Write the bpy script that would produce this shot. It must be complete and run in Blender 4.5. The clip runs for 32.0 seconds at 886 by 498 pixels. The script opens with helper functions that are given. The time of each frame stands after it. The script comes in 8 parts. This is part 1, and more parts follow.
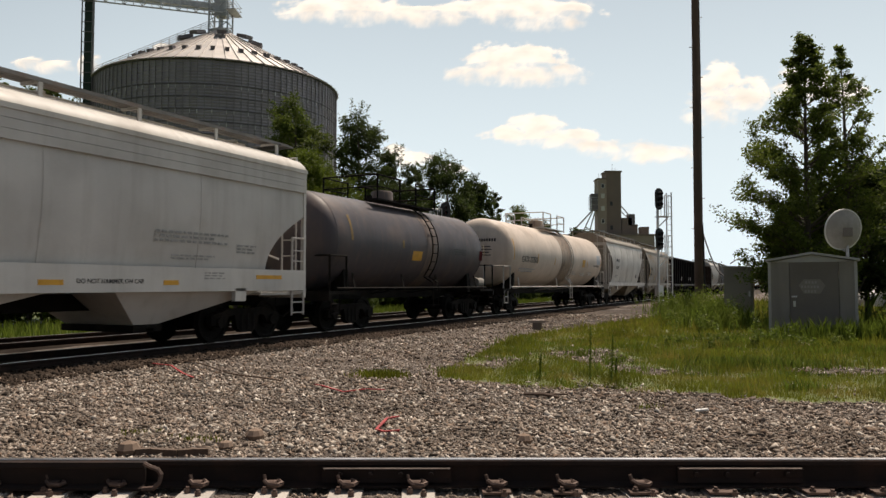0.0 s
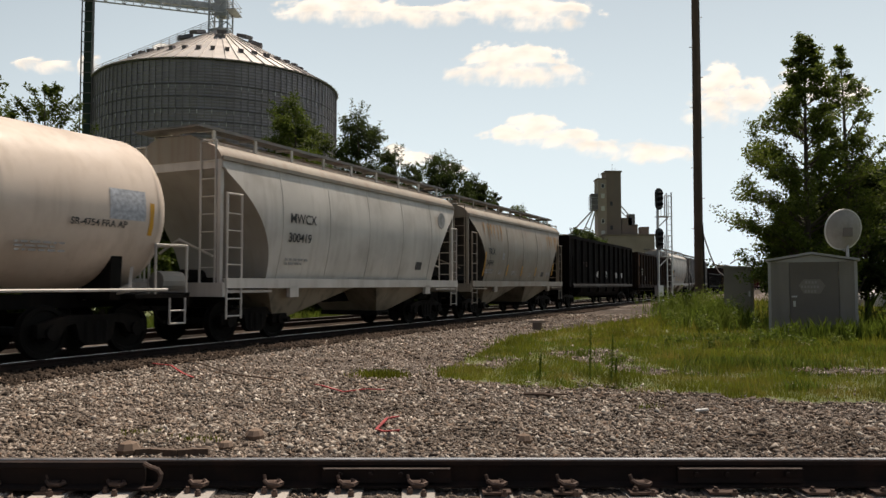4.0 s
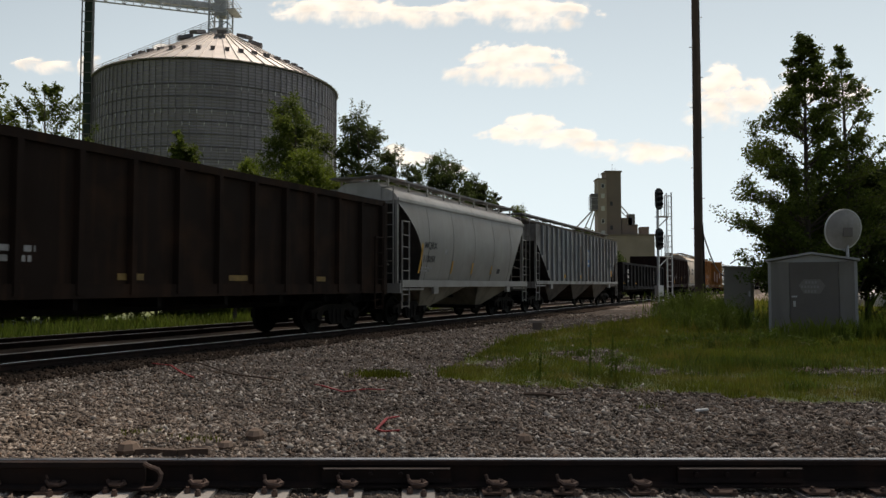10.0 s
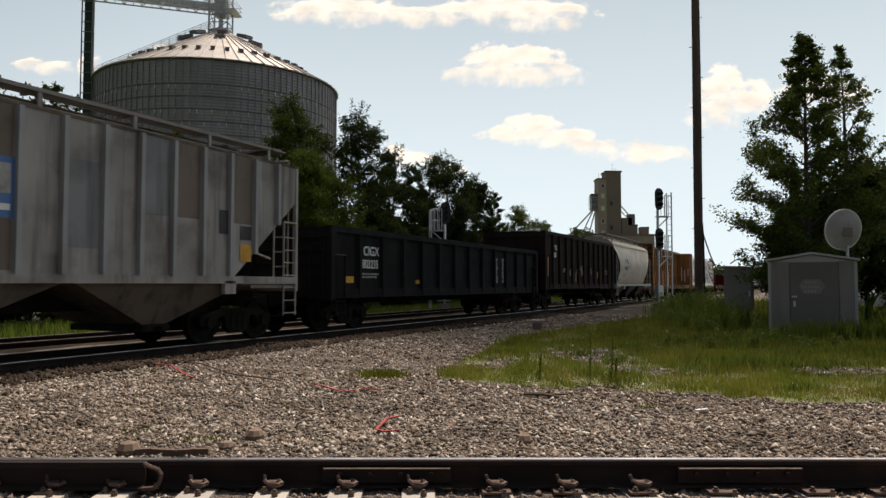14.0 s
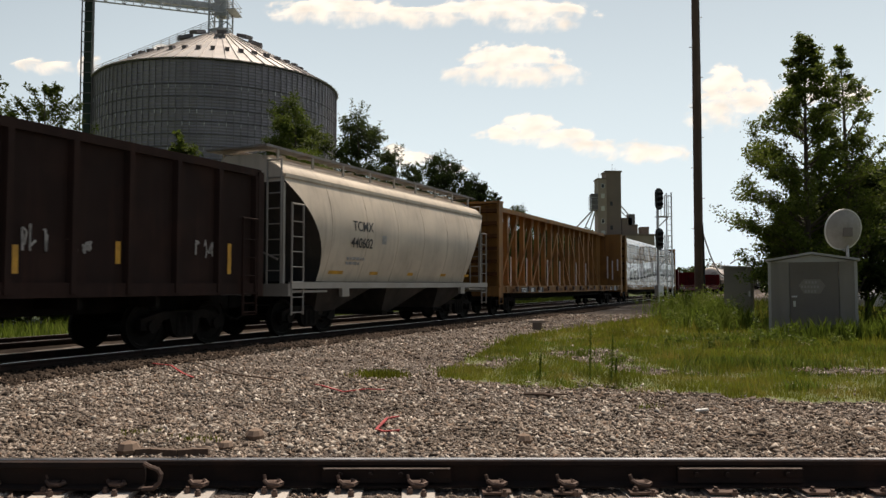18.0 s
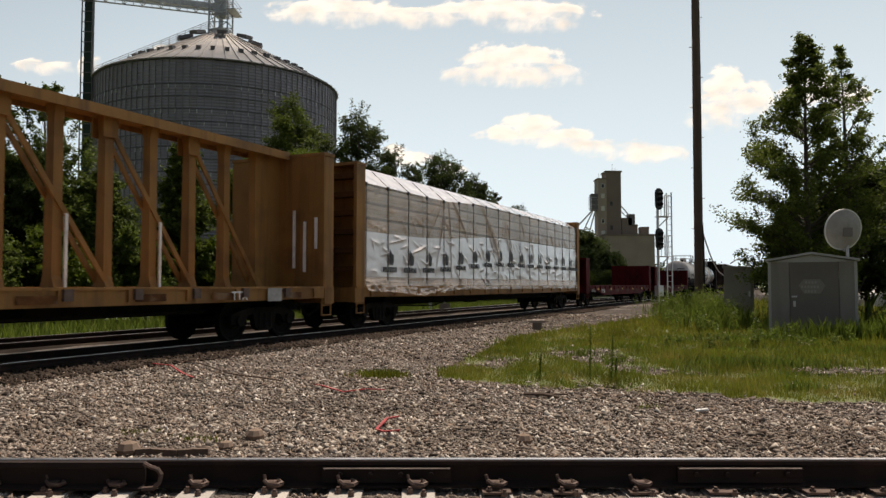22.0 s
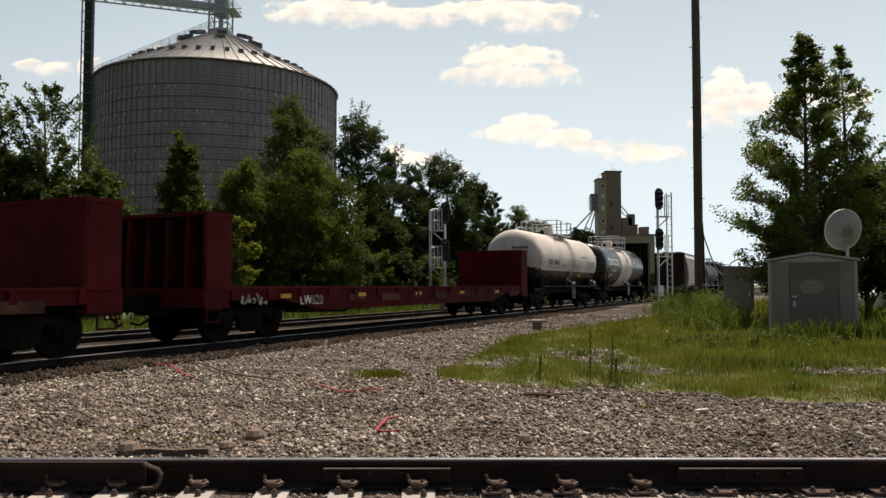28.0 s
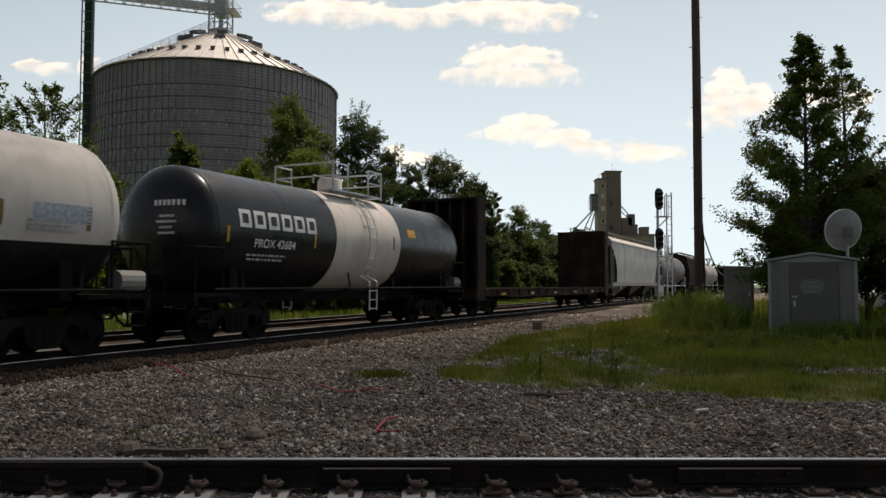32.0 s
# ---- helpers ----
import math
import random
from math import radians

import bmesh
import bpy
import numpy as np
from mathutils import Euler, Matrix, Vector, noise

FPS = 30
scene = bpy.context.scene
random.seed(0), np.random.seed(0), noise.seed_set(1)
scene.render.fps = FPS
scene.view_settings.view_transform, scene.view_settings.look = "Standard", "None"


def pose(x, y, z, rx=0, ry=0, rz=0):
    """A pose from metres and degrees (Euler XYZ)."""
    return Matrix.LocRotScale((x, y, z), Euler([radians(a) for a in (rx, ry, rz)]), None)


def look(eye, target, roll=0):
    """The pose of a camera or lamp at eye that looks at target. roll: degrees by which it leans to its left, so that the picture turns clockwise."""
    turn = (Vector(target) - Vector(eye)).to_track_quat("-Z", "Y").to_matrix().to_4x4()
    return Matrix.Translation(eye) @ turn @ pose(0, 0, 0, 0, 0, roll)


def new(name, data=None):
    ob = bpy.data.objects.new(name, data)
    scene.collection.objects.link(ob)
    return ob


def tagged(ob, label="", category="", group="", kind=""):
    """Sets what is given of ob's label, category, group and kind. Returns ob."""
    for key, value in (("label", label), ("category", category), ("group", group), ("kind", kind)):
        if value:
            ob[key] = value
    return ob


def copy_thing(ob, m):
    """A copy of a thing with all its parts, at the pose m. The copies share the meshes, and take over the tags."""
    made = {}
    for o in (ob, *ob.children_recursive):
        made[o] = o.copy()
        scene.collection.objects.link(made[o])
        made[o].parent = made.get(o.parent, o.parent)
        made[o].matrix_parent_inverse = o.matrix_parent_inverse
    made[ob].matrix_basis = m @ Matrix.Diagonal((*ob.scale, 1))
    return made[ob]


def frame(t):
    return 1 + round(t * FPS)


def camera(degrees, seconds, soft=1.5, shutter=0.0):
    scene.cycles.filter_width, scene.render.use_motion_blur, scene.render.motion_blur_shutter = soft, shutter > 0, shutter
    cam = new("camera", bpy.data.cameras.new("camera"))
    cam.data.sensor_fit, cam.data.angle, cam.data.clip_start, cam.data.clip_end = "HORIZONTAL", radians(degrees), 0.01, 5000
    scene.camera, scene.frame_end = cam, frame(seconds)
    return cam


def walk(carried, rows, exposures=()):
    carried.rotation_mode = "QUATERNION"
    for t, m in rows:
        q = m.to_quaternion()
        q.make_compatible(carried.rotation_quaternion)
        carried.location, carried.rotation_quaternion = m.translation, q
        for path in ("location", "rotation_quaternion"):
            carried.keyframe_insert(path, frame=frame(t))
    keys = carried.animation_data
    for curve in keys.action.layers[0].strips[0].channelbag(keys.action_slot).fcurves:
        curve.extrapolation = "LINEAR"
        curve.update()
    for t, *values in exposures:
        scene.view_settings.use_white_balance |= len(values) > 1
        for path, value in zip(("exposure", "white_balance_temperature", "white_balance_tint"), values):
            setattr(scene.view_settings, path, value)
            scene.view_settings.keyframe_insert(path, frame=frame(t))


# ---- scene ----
# ---- camera: it stands still on a tripod beside the near track ----
EYE = (0.0, 0.0, 1.5)
cam = camera(61.1, 32.0, soft=1.45, shutter=0.12)
STAND = pose(0, 0, 1.5, 92.715, 0, 0)
EXPOSURES = [(0.0, 0.0, 7380.0, 15.0), (32.0, 0.0, 7380.0, 15.0)]
walk(cam, [(0.0, STAND), (32.0, STAND)], EXPOSURES)

# ---- world and sun ----
SUN_EL, SUN_AZ = radians(64), radians(28)          # azimuth clockwise from +y
SUN_DIR = Vector((math.sin(SUN_AZ) * math.cos(SUN_EL), math.cos(SUN_AZ) * math.cos(SUN_EL), math.sin(SUN_EL)))
world = bpy.data.worlds.new("sky")
scene.world = world
world.use_nodes = True
wn, wl = world.node_tree.nodes, world.node_tree.links
sky = wn.new("ShaderNodeTexSky")
sky.sky_type, sky.sun_disc = "NISHITA", False
sky.sun_elevation, sky.sun_rotation = SUN_EL, SUN_AZ
sky.air_density, sky.dust_density, sky.ozone_density = 1.0, 1.5, 1.0
# summer haze: the sky pales towards the horizon, most of all on the sun's side
wco, wsep, wup, wside, wdot, wmul, whaze = [wn.new("ShaderNode" + k) for k in ("TexCoord", "SeparateXYZ", "MapRange", "MapRange", "VectorMath", "Math", "Mix")]
whaze.data_type, wdot.operation, wmul.operation = "RGBA", "DOT_PRODUCT", "MULTIPLY"
wl.new(wco.outputs["Generated"], wsep.inputs[0])
wl.new(wsep.outputs["Z"], wup.inputs["Value"])
wup.interpolation_type = "SMOOTHSTEP"
wup.inputs["From Min"].default_value, wup.inputs["From Max"].default_value = -0.02, 0.55
wup.inputs["To Min"].default_value, wup.inputs["To Max"].default_value = 0.97, 0.45
wl.new(wco.outputs["Generated"], wdot.inputs[0])
wdot.inputs[1].default_value = (math.sin(SUN_AZ), math.cos(SUN_AZ), 0)
wl.new(wdot.outputs["Value"], wside.inputs["Value"])
wside.inputs["From Min"].default_value, wside.inputs["From Max"].default_value = -0.3, 0.66
wside.inputs["To Min"].default_value, wside.inputs["To Max"].default_value = 0.12, 1.0
wl.new(wup.outputs[0], wmul.inputs[0])
wl.new(wside.outputs[0], wmul.inputs[1])
wl.new(wmul.outputs[0], whaze.inputs[0])
wl.new(sky.outputs[0], whaze.inputs[6])
whaze.inputs[7].default_value = (15.8, 19.9, 22.7, 1)
wl.new(whaze.outputs[2], wn["Background"].inputs[0])
wn["Background"].inputs[1].default_value = 0.05
sun = new("sun", bpy.data.lights.new("sun", "SUN"))
sun.data.energy, sun.data.angle, sun.data.color = 4.8, radians(0.53), (1.0, 0.95, 0.87)
sun.matrix_world = look(SUN_DIR * 200, (0, 0, 0))


# ---- geometry and material helpers ----
class Geo:
    """Gathers faces for one mesh."""

    def __init__(self):
        self.v, self.f = [], []

    def add(self, verts, faces):
        n = len(self.v)
        self.v += [tuple(p) for p in verts]
        self.f += [tuple(n + i for i in f) for f in faces]
        return self

    def box(self, x0, x1, y0, y1, z0, z1):
        vs = [(x, y, z) for x in (x0, x1) for y in (y0, y1) for z in (z0, z1)]
        return self.add(vs, [(0, 1, 3, 2), (4, 6, 7, 5), (0, 4, 5, 1), (2, 3, 7, 6), (0, 2, 6, 4), (1, 5, 7, 3)])

    def bar(self, p, q, w, h, up=(0, 0, 1)):
        """A straight bar of rectangular section, w across and h along up."""
        p, q = Vector(p), Vector(q)
        d = (q - p).normalized()
        u = Vector(up)
        if abs(d.dot(u)) > 0.99:
            u = Vector((1, 0, 0))
        s = d.cross(u).normalized() * w / 2
        u = s.cross(d).normalized() * h / 2
        vs = [e + a * s + b * u for e in (p, q) for a, b in ((-1, -1), (1, -1), (1, 1), (-1, 1))]
        return self.add(vs, [(3, 2, 1, 0), (4, 5, 6, 7)] + [(i, (i + 1) % 4, 4 + (i + 1) % 4, 4 + i) for i in range(4)])

    def cyl(self, p, q, r, r2=None, n=10, caps=True):
        p, q = Vector(p), Vector(q)
        r2 = r if r2 is None else r2
        d = (q - p).normalized()
        u = Vector((0, 0, 1)) if abs(d.z) < 0.95 else Vector((1, 0, 0))
        s = d.cross(u).normalized()
        u = s.cross(d)
        ring = [s * math.cos(2 * math.pi * i / n) + u * math.sin(2 * math.pi * i / n) for i in range(n)]
        vs = [p + c * r for c in ring] + [q + c * r2 for c in ring]
        fs = [(i, (i + 1) % n, n + (i + 1) % n, n + i) for i in range(n)]
        if caps:
            fs += [tuple(range(n))[::-1], tuple(range(n, 2 * n))]
        return self.add(vs, fs)

    def pipe(self, pts, r, n=6):
        """A round tube bent along points, skinned as one piece."""
        p = [Vector(q) for q in pts]
        run = [(b - a).normalized() for a, b in zip(p, p[1:])]
        way = [run[0]] + [((a + b) if (a + b).length > 0.1 else b).normalized() for a, b in zip(run, run[1:])] + [run[-1]]
        u = run[0].orthogonal().normalized()
        rows = []
        for i, (c, t) in enumerate(zip(p, way)):
            u = (u - t * u.dot(t)).normalized()
            v = t.cross(u)
            k = r / max(0.72, t.dot(run[min(i, len(run) - 1)]))
            rows.append([c + (u * math.cos(2 * math.pi * j / n) + v * math.sin(2 * math.pi * j / n)) * k for j in range(n)])
        return self.rings(rows)

    def rings(self, rows, caps=True, close=True):
        """Skins rows of equal length, one after the other."""
        n = len(rows[0])
        vs = [p for row in rows for p in row]
        m = n if close else n - 1
        fs = [(k * n + i, k * n + (i + 1) % n, (k + 1) * n + (i + 1) % n, (k + 1) * n + i) for k in range(len(rows) - 1) for i in range(m)]
        if caps:
            fs += [tuple(range(n))[::-1], tuple((len(rows) - 1) * n + i for i in range(n))]
        return self.add(vs, fs)

    def extrude(self, prof, a, b, axis="x"):
        """A 2D outline pushed from a to b along an axis (x: outline in y, z; y: outline in x, z; z: outline in x, y)."""
        put = {"x": lambda p, t: (t, p[0], p[1]), "y": lambda p, t: (p[0], t, p[1]), "z": lambda p, t: (p[0], p[1], t)}[axis]
        return self.rings([[put(p, a) for p in prof], [put(p, b) for p in prof]])

    def lathe(self, prof, axis="z", n=32, at=(0, 0, 0)):
        """Turns an outline of (radius, height) about an axis."""
        rows = []
        for r, h in prof:
            row = []
            for i in range(n):
                c, s = r * math.cos(2 * math.pi * i / n), r * math.sin(2 * math.pi * i / n)
                row.append({"z": (at[0] + c, at[1] + s, at[2] + h), "x": (at[0] + h, at[1] + c, at[2] + s), "y": (at[0] + c, at[1] + h, at[2] + s)}[axis])
            rows.append(row)
        return self.rings(rows)

    def mesh(self, name, material, smooth=False, angle=35):
        me = bpy.data.meshes.new(name)
        me.from_pydata(self.v, [], self.f)
        bm = bmesh.new()
        bm.from_mesh(me)
        bmesh.ops.recalc_face_normals(bm, faces=bm.faces)
        if smooth:
            for fc in bm.faces:
                fc.smooth = True
            for e in bm.edges:
                if len(e.link_faces) == 2 and e.calc_face_angle(0) > radians(angle):
                    e.smooth = False
        bm.to_mesh(me)
        bm.free()
        me.materials.append(material)
        return me


def part(name, geo, material, parent=None, label="", smooth=False):
    """Links the gathered faces as one mesh object under a thing or a part."""
    ob = new(name, geo.mesh(name, material, smooth))
    if parent:
        ob.parent = parent
    if label:
        ob["label"] = label
    return ob


def thing(name, label, category, group="", m=None, kind=""):
    """An Empty at a thing's base, which carries its parts."""
    ob = new(name)
    ob.empty_display_size = 0.2
    if m is not None:
        ob.matrix_basis = m
    return tagged(ob, label, category, group, kind)


def rapid_mesh(name, verts, faces, material):
    """A mesh from numpy arrays; faces all have the same number of corners."""
    me = bpy.data.meshes.new(name)
    k = faces.shape[1]
    me.vertices.add(len(verts))
    me.vertices.foreach_set("co", verts.astype(np.float32).ravel())
    me.loops.add(faces.size)
    me.loops.foreach_set("vertex_index", faces.astype(np.int32).ravel())
    me.polygons.add(len(faces))
    me.polygons.foreach_set("loop_start", np.arange(0, faces.size, k, dtype=np.int32))
    me.update(calc_edges=True)
    me.validate()
    me.materials.append(material)
    return me


def mat(name, base, rough=0.6, metal=0.0, vary=0.2, scale=0.8, grain=0.12, grain_scale=30.0, bump=0.15, stain=None, streak=None, spec=0.5, island=0.0, random_ob=0.0):
    """A surface with variation at two scales. stain: (colour, amount, scale), blotches; streak: (colour, amount, scale), runs down the z axis."""
    m = bpy.data.materials.new(name)
    m.use_nodes = True
    nt = m.node_tree
    n, l = nt.nodes, nt.links
    b = n["Principled BSDF"]
    co = n.new("ShaderNodeTexCoord")

    def noise_at(sc, detail=5.0, stretch=None):
        tex = n.new("ShaderNodeTexNoise")
        tex.inputs["Scale"].default_value, tex.inputs["Detail"].default_value = sc, detail
        src = co.outputs["Object"]
        if stretch:
            mp = n.new("ShaderNodeMapping")
            mp.inputs["Scale"].default_value = stretch
            l.new(src, mp.inputs["Vector"])
            src = mp.outputs[0]
        l.new(src, tex.inputs["Vector"])
        return tex.outputs["Fac"]

    def mix(fac, a, c, mode="MIX"):
        x = n.new("ShaderNodeMix")
        x.data_type, x.blend_type = "RGBA", mode
        for sock, val in ((0, fac), (6, a), (7, c)):
            if hasattr(val, "is_linked"):
                l.new(val, x.inputs[sock])
            else:
                x.inputs[sock].default_value = val if sock == 0 else (*val[:3], 1)
        return x.outputs[2]

    def ramp(val, lo, hi, out=1.0):
        r = n.new("ShaderNodeMapRange")
        r.inputs["From Min"].default_value, r.inputs["From Max"].default_value = lo, hi
        r.inputs["To Max"].default_value = out
        l.new(val, r.inputs["Value"])
        return r.outputs[0]

    col = mix(ramp(noise_at(scale), 0.3, 0.7), [c * (1 - vary) for c in base], [min(1, c * (1 + vary)) for c in base])
    g = noise_at(grain_scale, 3.0)
    col = mix(ramp(g, 0.3, 0.7, grain), col, [c * 0.45 for c in base])
    if stain:
        col = mix(ramp(noise_at(stain[2], 8.0), 0.5, 0.72, stain[1]), col, stain[0])
    if streak:
        col = mix(ramp(noise_at(streak[2], 6.0, (1, 1, 0.07)), 0.5, 0.75, streak[1]), col, streak[0])
    if island or random_ob:
        src = n.new("ShaderNodeNewGeometry").outputs["Random Per Island"] if island else n.new("ShaderNodeObjectInfo").outputs["Random"]
        k = island or random_ob
        col = mix(ramp(src, 0.0, 1.0), mix(1.0, col, [1 - k] * 3, "MULTIPLY"), mix(1.0, col, [1 + k] * 3, "MULTIPLY"))
    l.new(col, b.inputs["Base Color"])
    rr = ramp(noise_at(scale * 3), 0.2, 0.8)
    rm = n.new("ShaderNodeMapRange")
    rm.inputs["To Min"].default_value, rm.inputs["To Max"].default_value = max(0.02, rough - 0.12), min(1.0, rough + 0.12)
    l.new(rr, rm.inputs["Value"])
    l.new(rm.outputs[0], b.inputs["Roughness"])
    b.inputs["Metallic"].default_value = metal
    b.inputs["Specular IOR Level"].default_value = spec
    if bump:
        bp = n.new("ShaderNodeBump")
        bp.inputs["Strength"].default_value, bp.inputs["Distance"].default_value = bump, 0.02
        l.new(g, bp.inputs["Height"])
        l.new(bp.outputs[0], b.inputs["Normal"])
    return m


def leaf_mat(name, base, tint, patch=0.5):
    m = mat(name, base, rough=0.6, spec=0.2, vary=0.35, scale=0.7, grain=0.1, bump=0, island=0.3, stain=(tint, 0.7, patch))
    n, l = m.node_tree.nodes, m.node_tree.links
    tr = n.new("ShaderNodeBsdfTranslucent")
    b = n["Principled BSDF"]
    src = b.inputs["Base Color"].links[0].from_socket
    l.new(src, tr.inputs["Color"])
    add = n.new("ShaderNodeMixShader")
    add.inputs[0].default_value = 0.48
    l.new(b.outputs[0], add.inputs[1])
    l.new(tr.outputs[0], add.inputs[2])
    l.new(add.outputs[0], n["Material Output"].inputs["Surface"])
    return m


RUST, SOOT, DUST = (0.16, 0.06, 0.025), (0.02, 0.018, 0.016), (0.2, 0.16, 0.12)
M = dict(
    rail_side=mat("rail_side", (0.022, 0.015, 0.013), 0.9, 0.0, spec=0.2, stain=((0.06, 0.03, 0.02), 0.5, 3.0)),
    rail_head=mat("rail_head", (0.62, 0.58, 0.57), 0.33, 1.0, vary=0.1, grain=0.05, bump=0.02),
    tie=mat("tie", (0.44, 0.4, 0.36), 0.85, vary=0.25, scale=2.0, grain=0.4, grain_scale=60, bump=0.4, stain=((0.12, 0.1, 0.09), 0.5, 5.0), random_ob=0.15),
    tie_dark=mat("tie_dark", (0.07, 0.055, 0.045), 0.9, vary=0.3, grain=0.3, random_ob=0.2),
    clip=mat("clip", (0.11, 0.07, 0.055), 0.7, 0.3, vary=0.3, scale=8),
    black_iron=mat("black_iron", (0.009, 0.008, 0.007), 0.85, 0.0, vary=0.35, scale=1.5, grain=0.2, spec=0.12, stain=((0.03, 0.02, 0.015), 0.4, 2.0), streak=((0.05, 0.038, 0.03), 0.2, 6.0)),
    wheel=mat("wheel", (0.008, 0.007, 0.006), 0.8, 0.0, spec=0.12, vary=0.3, scale=3.0),
    wheel_rim=mat("wheel_rim", (0.3, 0.28, 0.27), 0.35, 1.0, vary=0.1),
    steel=mat("steel", (0.5, 0.5, 0.49), 0.45, 0.7, vary=0.15, scale=3.0),
    galv=mat("galv", (0.45, 0.46, 0.47), 0.5, 0.5, vary=0.15, scale=2.0),
    yellow=mat("yellow", (0.6, 0.3, 0.02), 0.55, vary=0.15, scale=4, stain=(SOOT, 0.3, 5.0)),
    white_mark=mat("white_mark", (0.75, 0.74, 0.72), 0.6, vary=0.1, scale=4, stain=(SOOT, 0.25, 6.0)),
    black_mark=mat("black_mark", (0.03, 0.03, 0.032), 0.6, vary=0.2, scale=4),
    grey_mark=mat("grey_mark", (0.3, 0.29, 0.28), 0.6, vary=0.3, scale=6),
    orange_mark=mat("orange_mark", (0.07, 0.028, 0.02), 0.6, vary=0.3, scale=4),
)

M["worn_edge"] = mat("worn_edge", (0.34, 0.27, 0.24), 0.5, 0.3, vary=0.3, scale=6)
# ---- ground, ballast and the two railway lines ----
TH = radians(25.5)
ALONG = Vector((math.sin(TH), math.cos(TH), 0))            # the far line runs this way, away from the camera
ACROSS = Vector((math.cos(TH), -math.sin(TH), 0))          # from the far line towards the camera
LINE_TURN = 64.5                                           # degrees from +x to ALONG
RAIL_TOP = 0.22
NEAR_TOP, NEAR_Y = 0.251, 5.46


def on_line(s, d, z):
    """A point s metres along the far line and d metres from the camera, measured square to the line."""
    p = ALONG * s - ACROSS * d
    return Vector((p.x, p.y, z))


def gravel_mat(name, tones, cell, loose=False):
    m = bpy.data.materials.new(name)
    m.use_nodes = True
    n, l = m.node_tree.nodes, m.node_tree.links
    b = n["Principled BSDF"]
    co = n.new("ShaderNodeTexCoord")
    vo = n.new("ShaderNodeTexVoronoi")
    vo.inputs["Scale"].default_value = cell
    l.new(co.outputs["Object"], vo.inputs["Vector"])
    r = n.new("ShaderNodeValToRGB")
    el = r.color_ramp.elements
    el[0].color, el[1].color = (*tones[0], 1), (*tones[-1], 1)
    for i, t in enumerate(tones[1:-1]):
        el.new((i + 1) / (len(tones) - 1)).color = (*t, 1)
    sep = n.new("ShaderNodeSeparateColor")
    l.new(vo.outputs["Color"], sep.inputs[0])
    l.new(n.new("ShaderNodeNewGeometry").outputs["Random Per Island"] if loose else sep.outputs[0], r.inputs[0])
    big = n.new("ShaderNodeTexNoise")
    big.inputs["Scale"].default_value, big.inputs["Detail"].default_value = 0.45, 6
    l.new(co.outputs["Object"], big.inputs["Vector"])
    mr = n.new("ShaderNodeMapRange")
    mr.inputs["From Min"].default_value, mr.inputs["From Max"].default_value = 0.35, 0.7
    mr.inputs["To Min"].default_value, mr.inputs["To Max"].default_value = 0.0, 0.4
    l.new(big.outputs["Fac"], mr.inputs["Value"])
    mx = n.new("ShaderNodeMix")
    mx.data_type, mx.blend_type = "RGBA", "MIX"
    mx.inputs[7].default_value = (0.17, 0.12, 0.09, 1)
    l.new(mr.outputs[0], mx.inputs[0])
    l.new(r.outputs[0], mx.inputs[6])
    # dark, damp and oily blotches a stride across
    sm = n.new("ShaderNodeTexNoise")
    sm.inputs["Scale"].default_value, sm.inputs["Detail"].default_value = 1.1, 7
    l.new(co.outputs["Object"], sm.inputs["Vector"])
    mr2 = n.new("ShaderNodeMapRange")
    mr2.inputs["From Min"].default_value, mr2.inputs["From Max"].default_value = 0.48, 0.72
    mr2.inputs["To Min"].default_value, mr2.inputs["To Max"].default_value = 0.0, 0.55
    l.new(sm.outputs["Fac"], mr2.inputs["Value"])
    mx2 = n.new("ShaderNodeMix")
    mx2.data_type = "RGBA"
    mx2.inputs[7].default_value = (0.055, 0.045, 0.038, 1)
    l.new(mr2.outputs[0], mx2.inputs[0])
    l.new(mx.outputs[2], mx2.inputs[6])
    l.new(mx2.outputs[2], b.inputs["Base Color"])
    b.inputs["Roughness"].default_value = 0.95
    b.inputs["Specular IOR Level"].default_value = 0.08
    bp = n.new("ShaderNodeBump")
    bp.inputs["Strength"].default_value, bp.inputs["Distance"].default_value = 0.9, 0.03
    bp.invert = True
    l.new(vo.outputs["Distance"], bp.inputs["Height"])
    if not loose:
        l.new(bp.outputs[0], b.inputs["Normal"])
    return m


STONE_TONES = [(0.04, 0.034, 0.03), (0.115, 0.095, 0.085), (0.18, 0.16, 0.145), (0.135, 0.105, 0.09), (0.27, 0.245, 0.22)]
M["gravel"] = gravel_mat("gravel", STONE_TONES, 34.0)
M["stone"] = gravel_mat("stone", [(0.035, 0.03, 0.026), (0.24, 0.2, 0.17), (0.1, 0.075, 0.058), (0.4, 0.335, 0.28), (0.22, 0.15, 0.11), (0.7, 0.63, 0.55), (0.12, 0.105, 0.092), (0.3, 0.255, 0.215)], 22.0, True)
# near-black tones put the train's shade into the shoulder stones' colour
M["shaded_stone"] = gravel_mat("shaded_stone", [(0.004, 0.0035, 0.003), (0.014, 0.011, 0.009), (0.006, 0.005, 0.004), (0.03, 0.023, 0.019), (0.008, 0.006, 0.005)], 22.0, True)
M["field"] = mat("field", (0.075, 0.11, 0.025), 0.9, vary=0.4, scale=0.15, grain=0.5, grain_scale=4, bump=0.5, stain=((0.16, 0.14, 0.06), 0.5, 0.06))
M["lawn"] = mat("lawn", (0.1, 0.12, 0.03), 0.9, vary=0.35, scale=0.8, grain=0.6, grain_scale=18, bump=0.6, stain=((0.2, 0.17, 0.12), 0.6, 0.6))


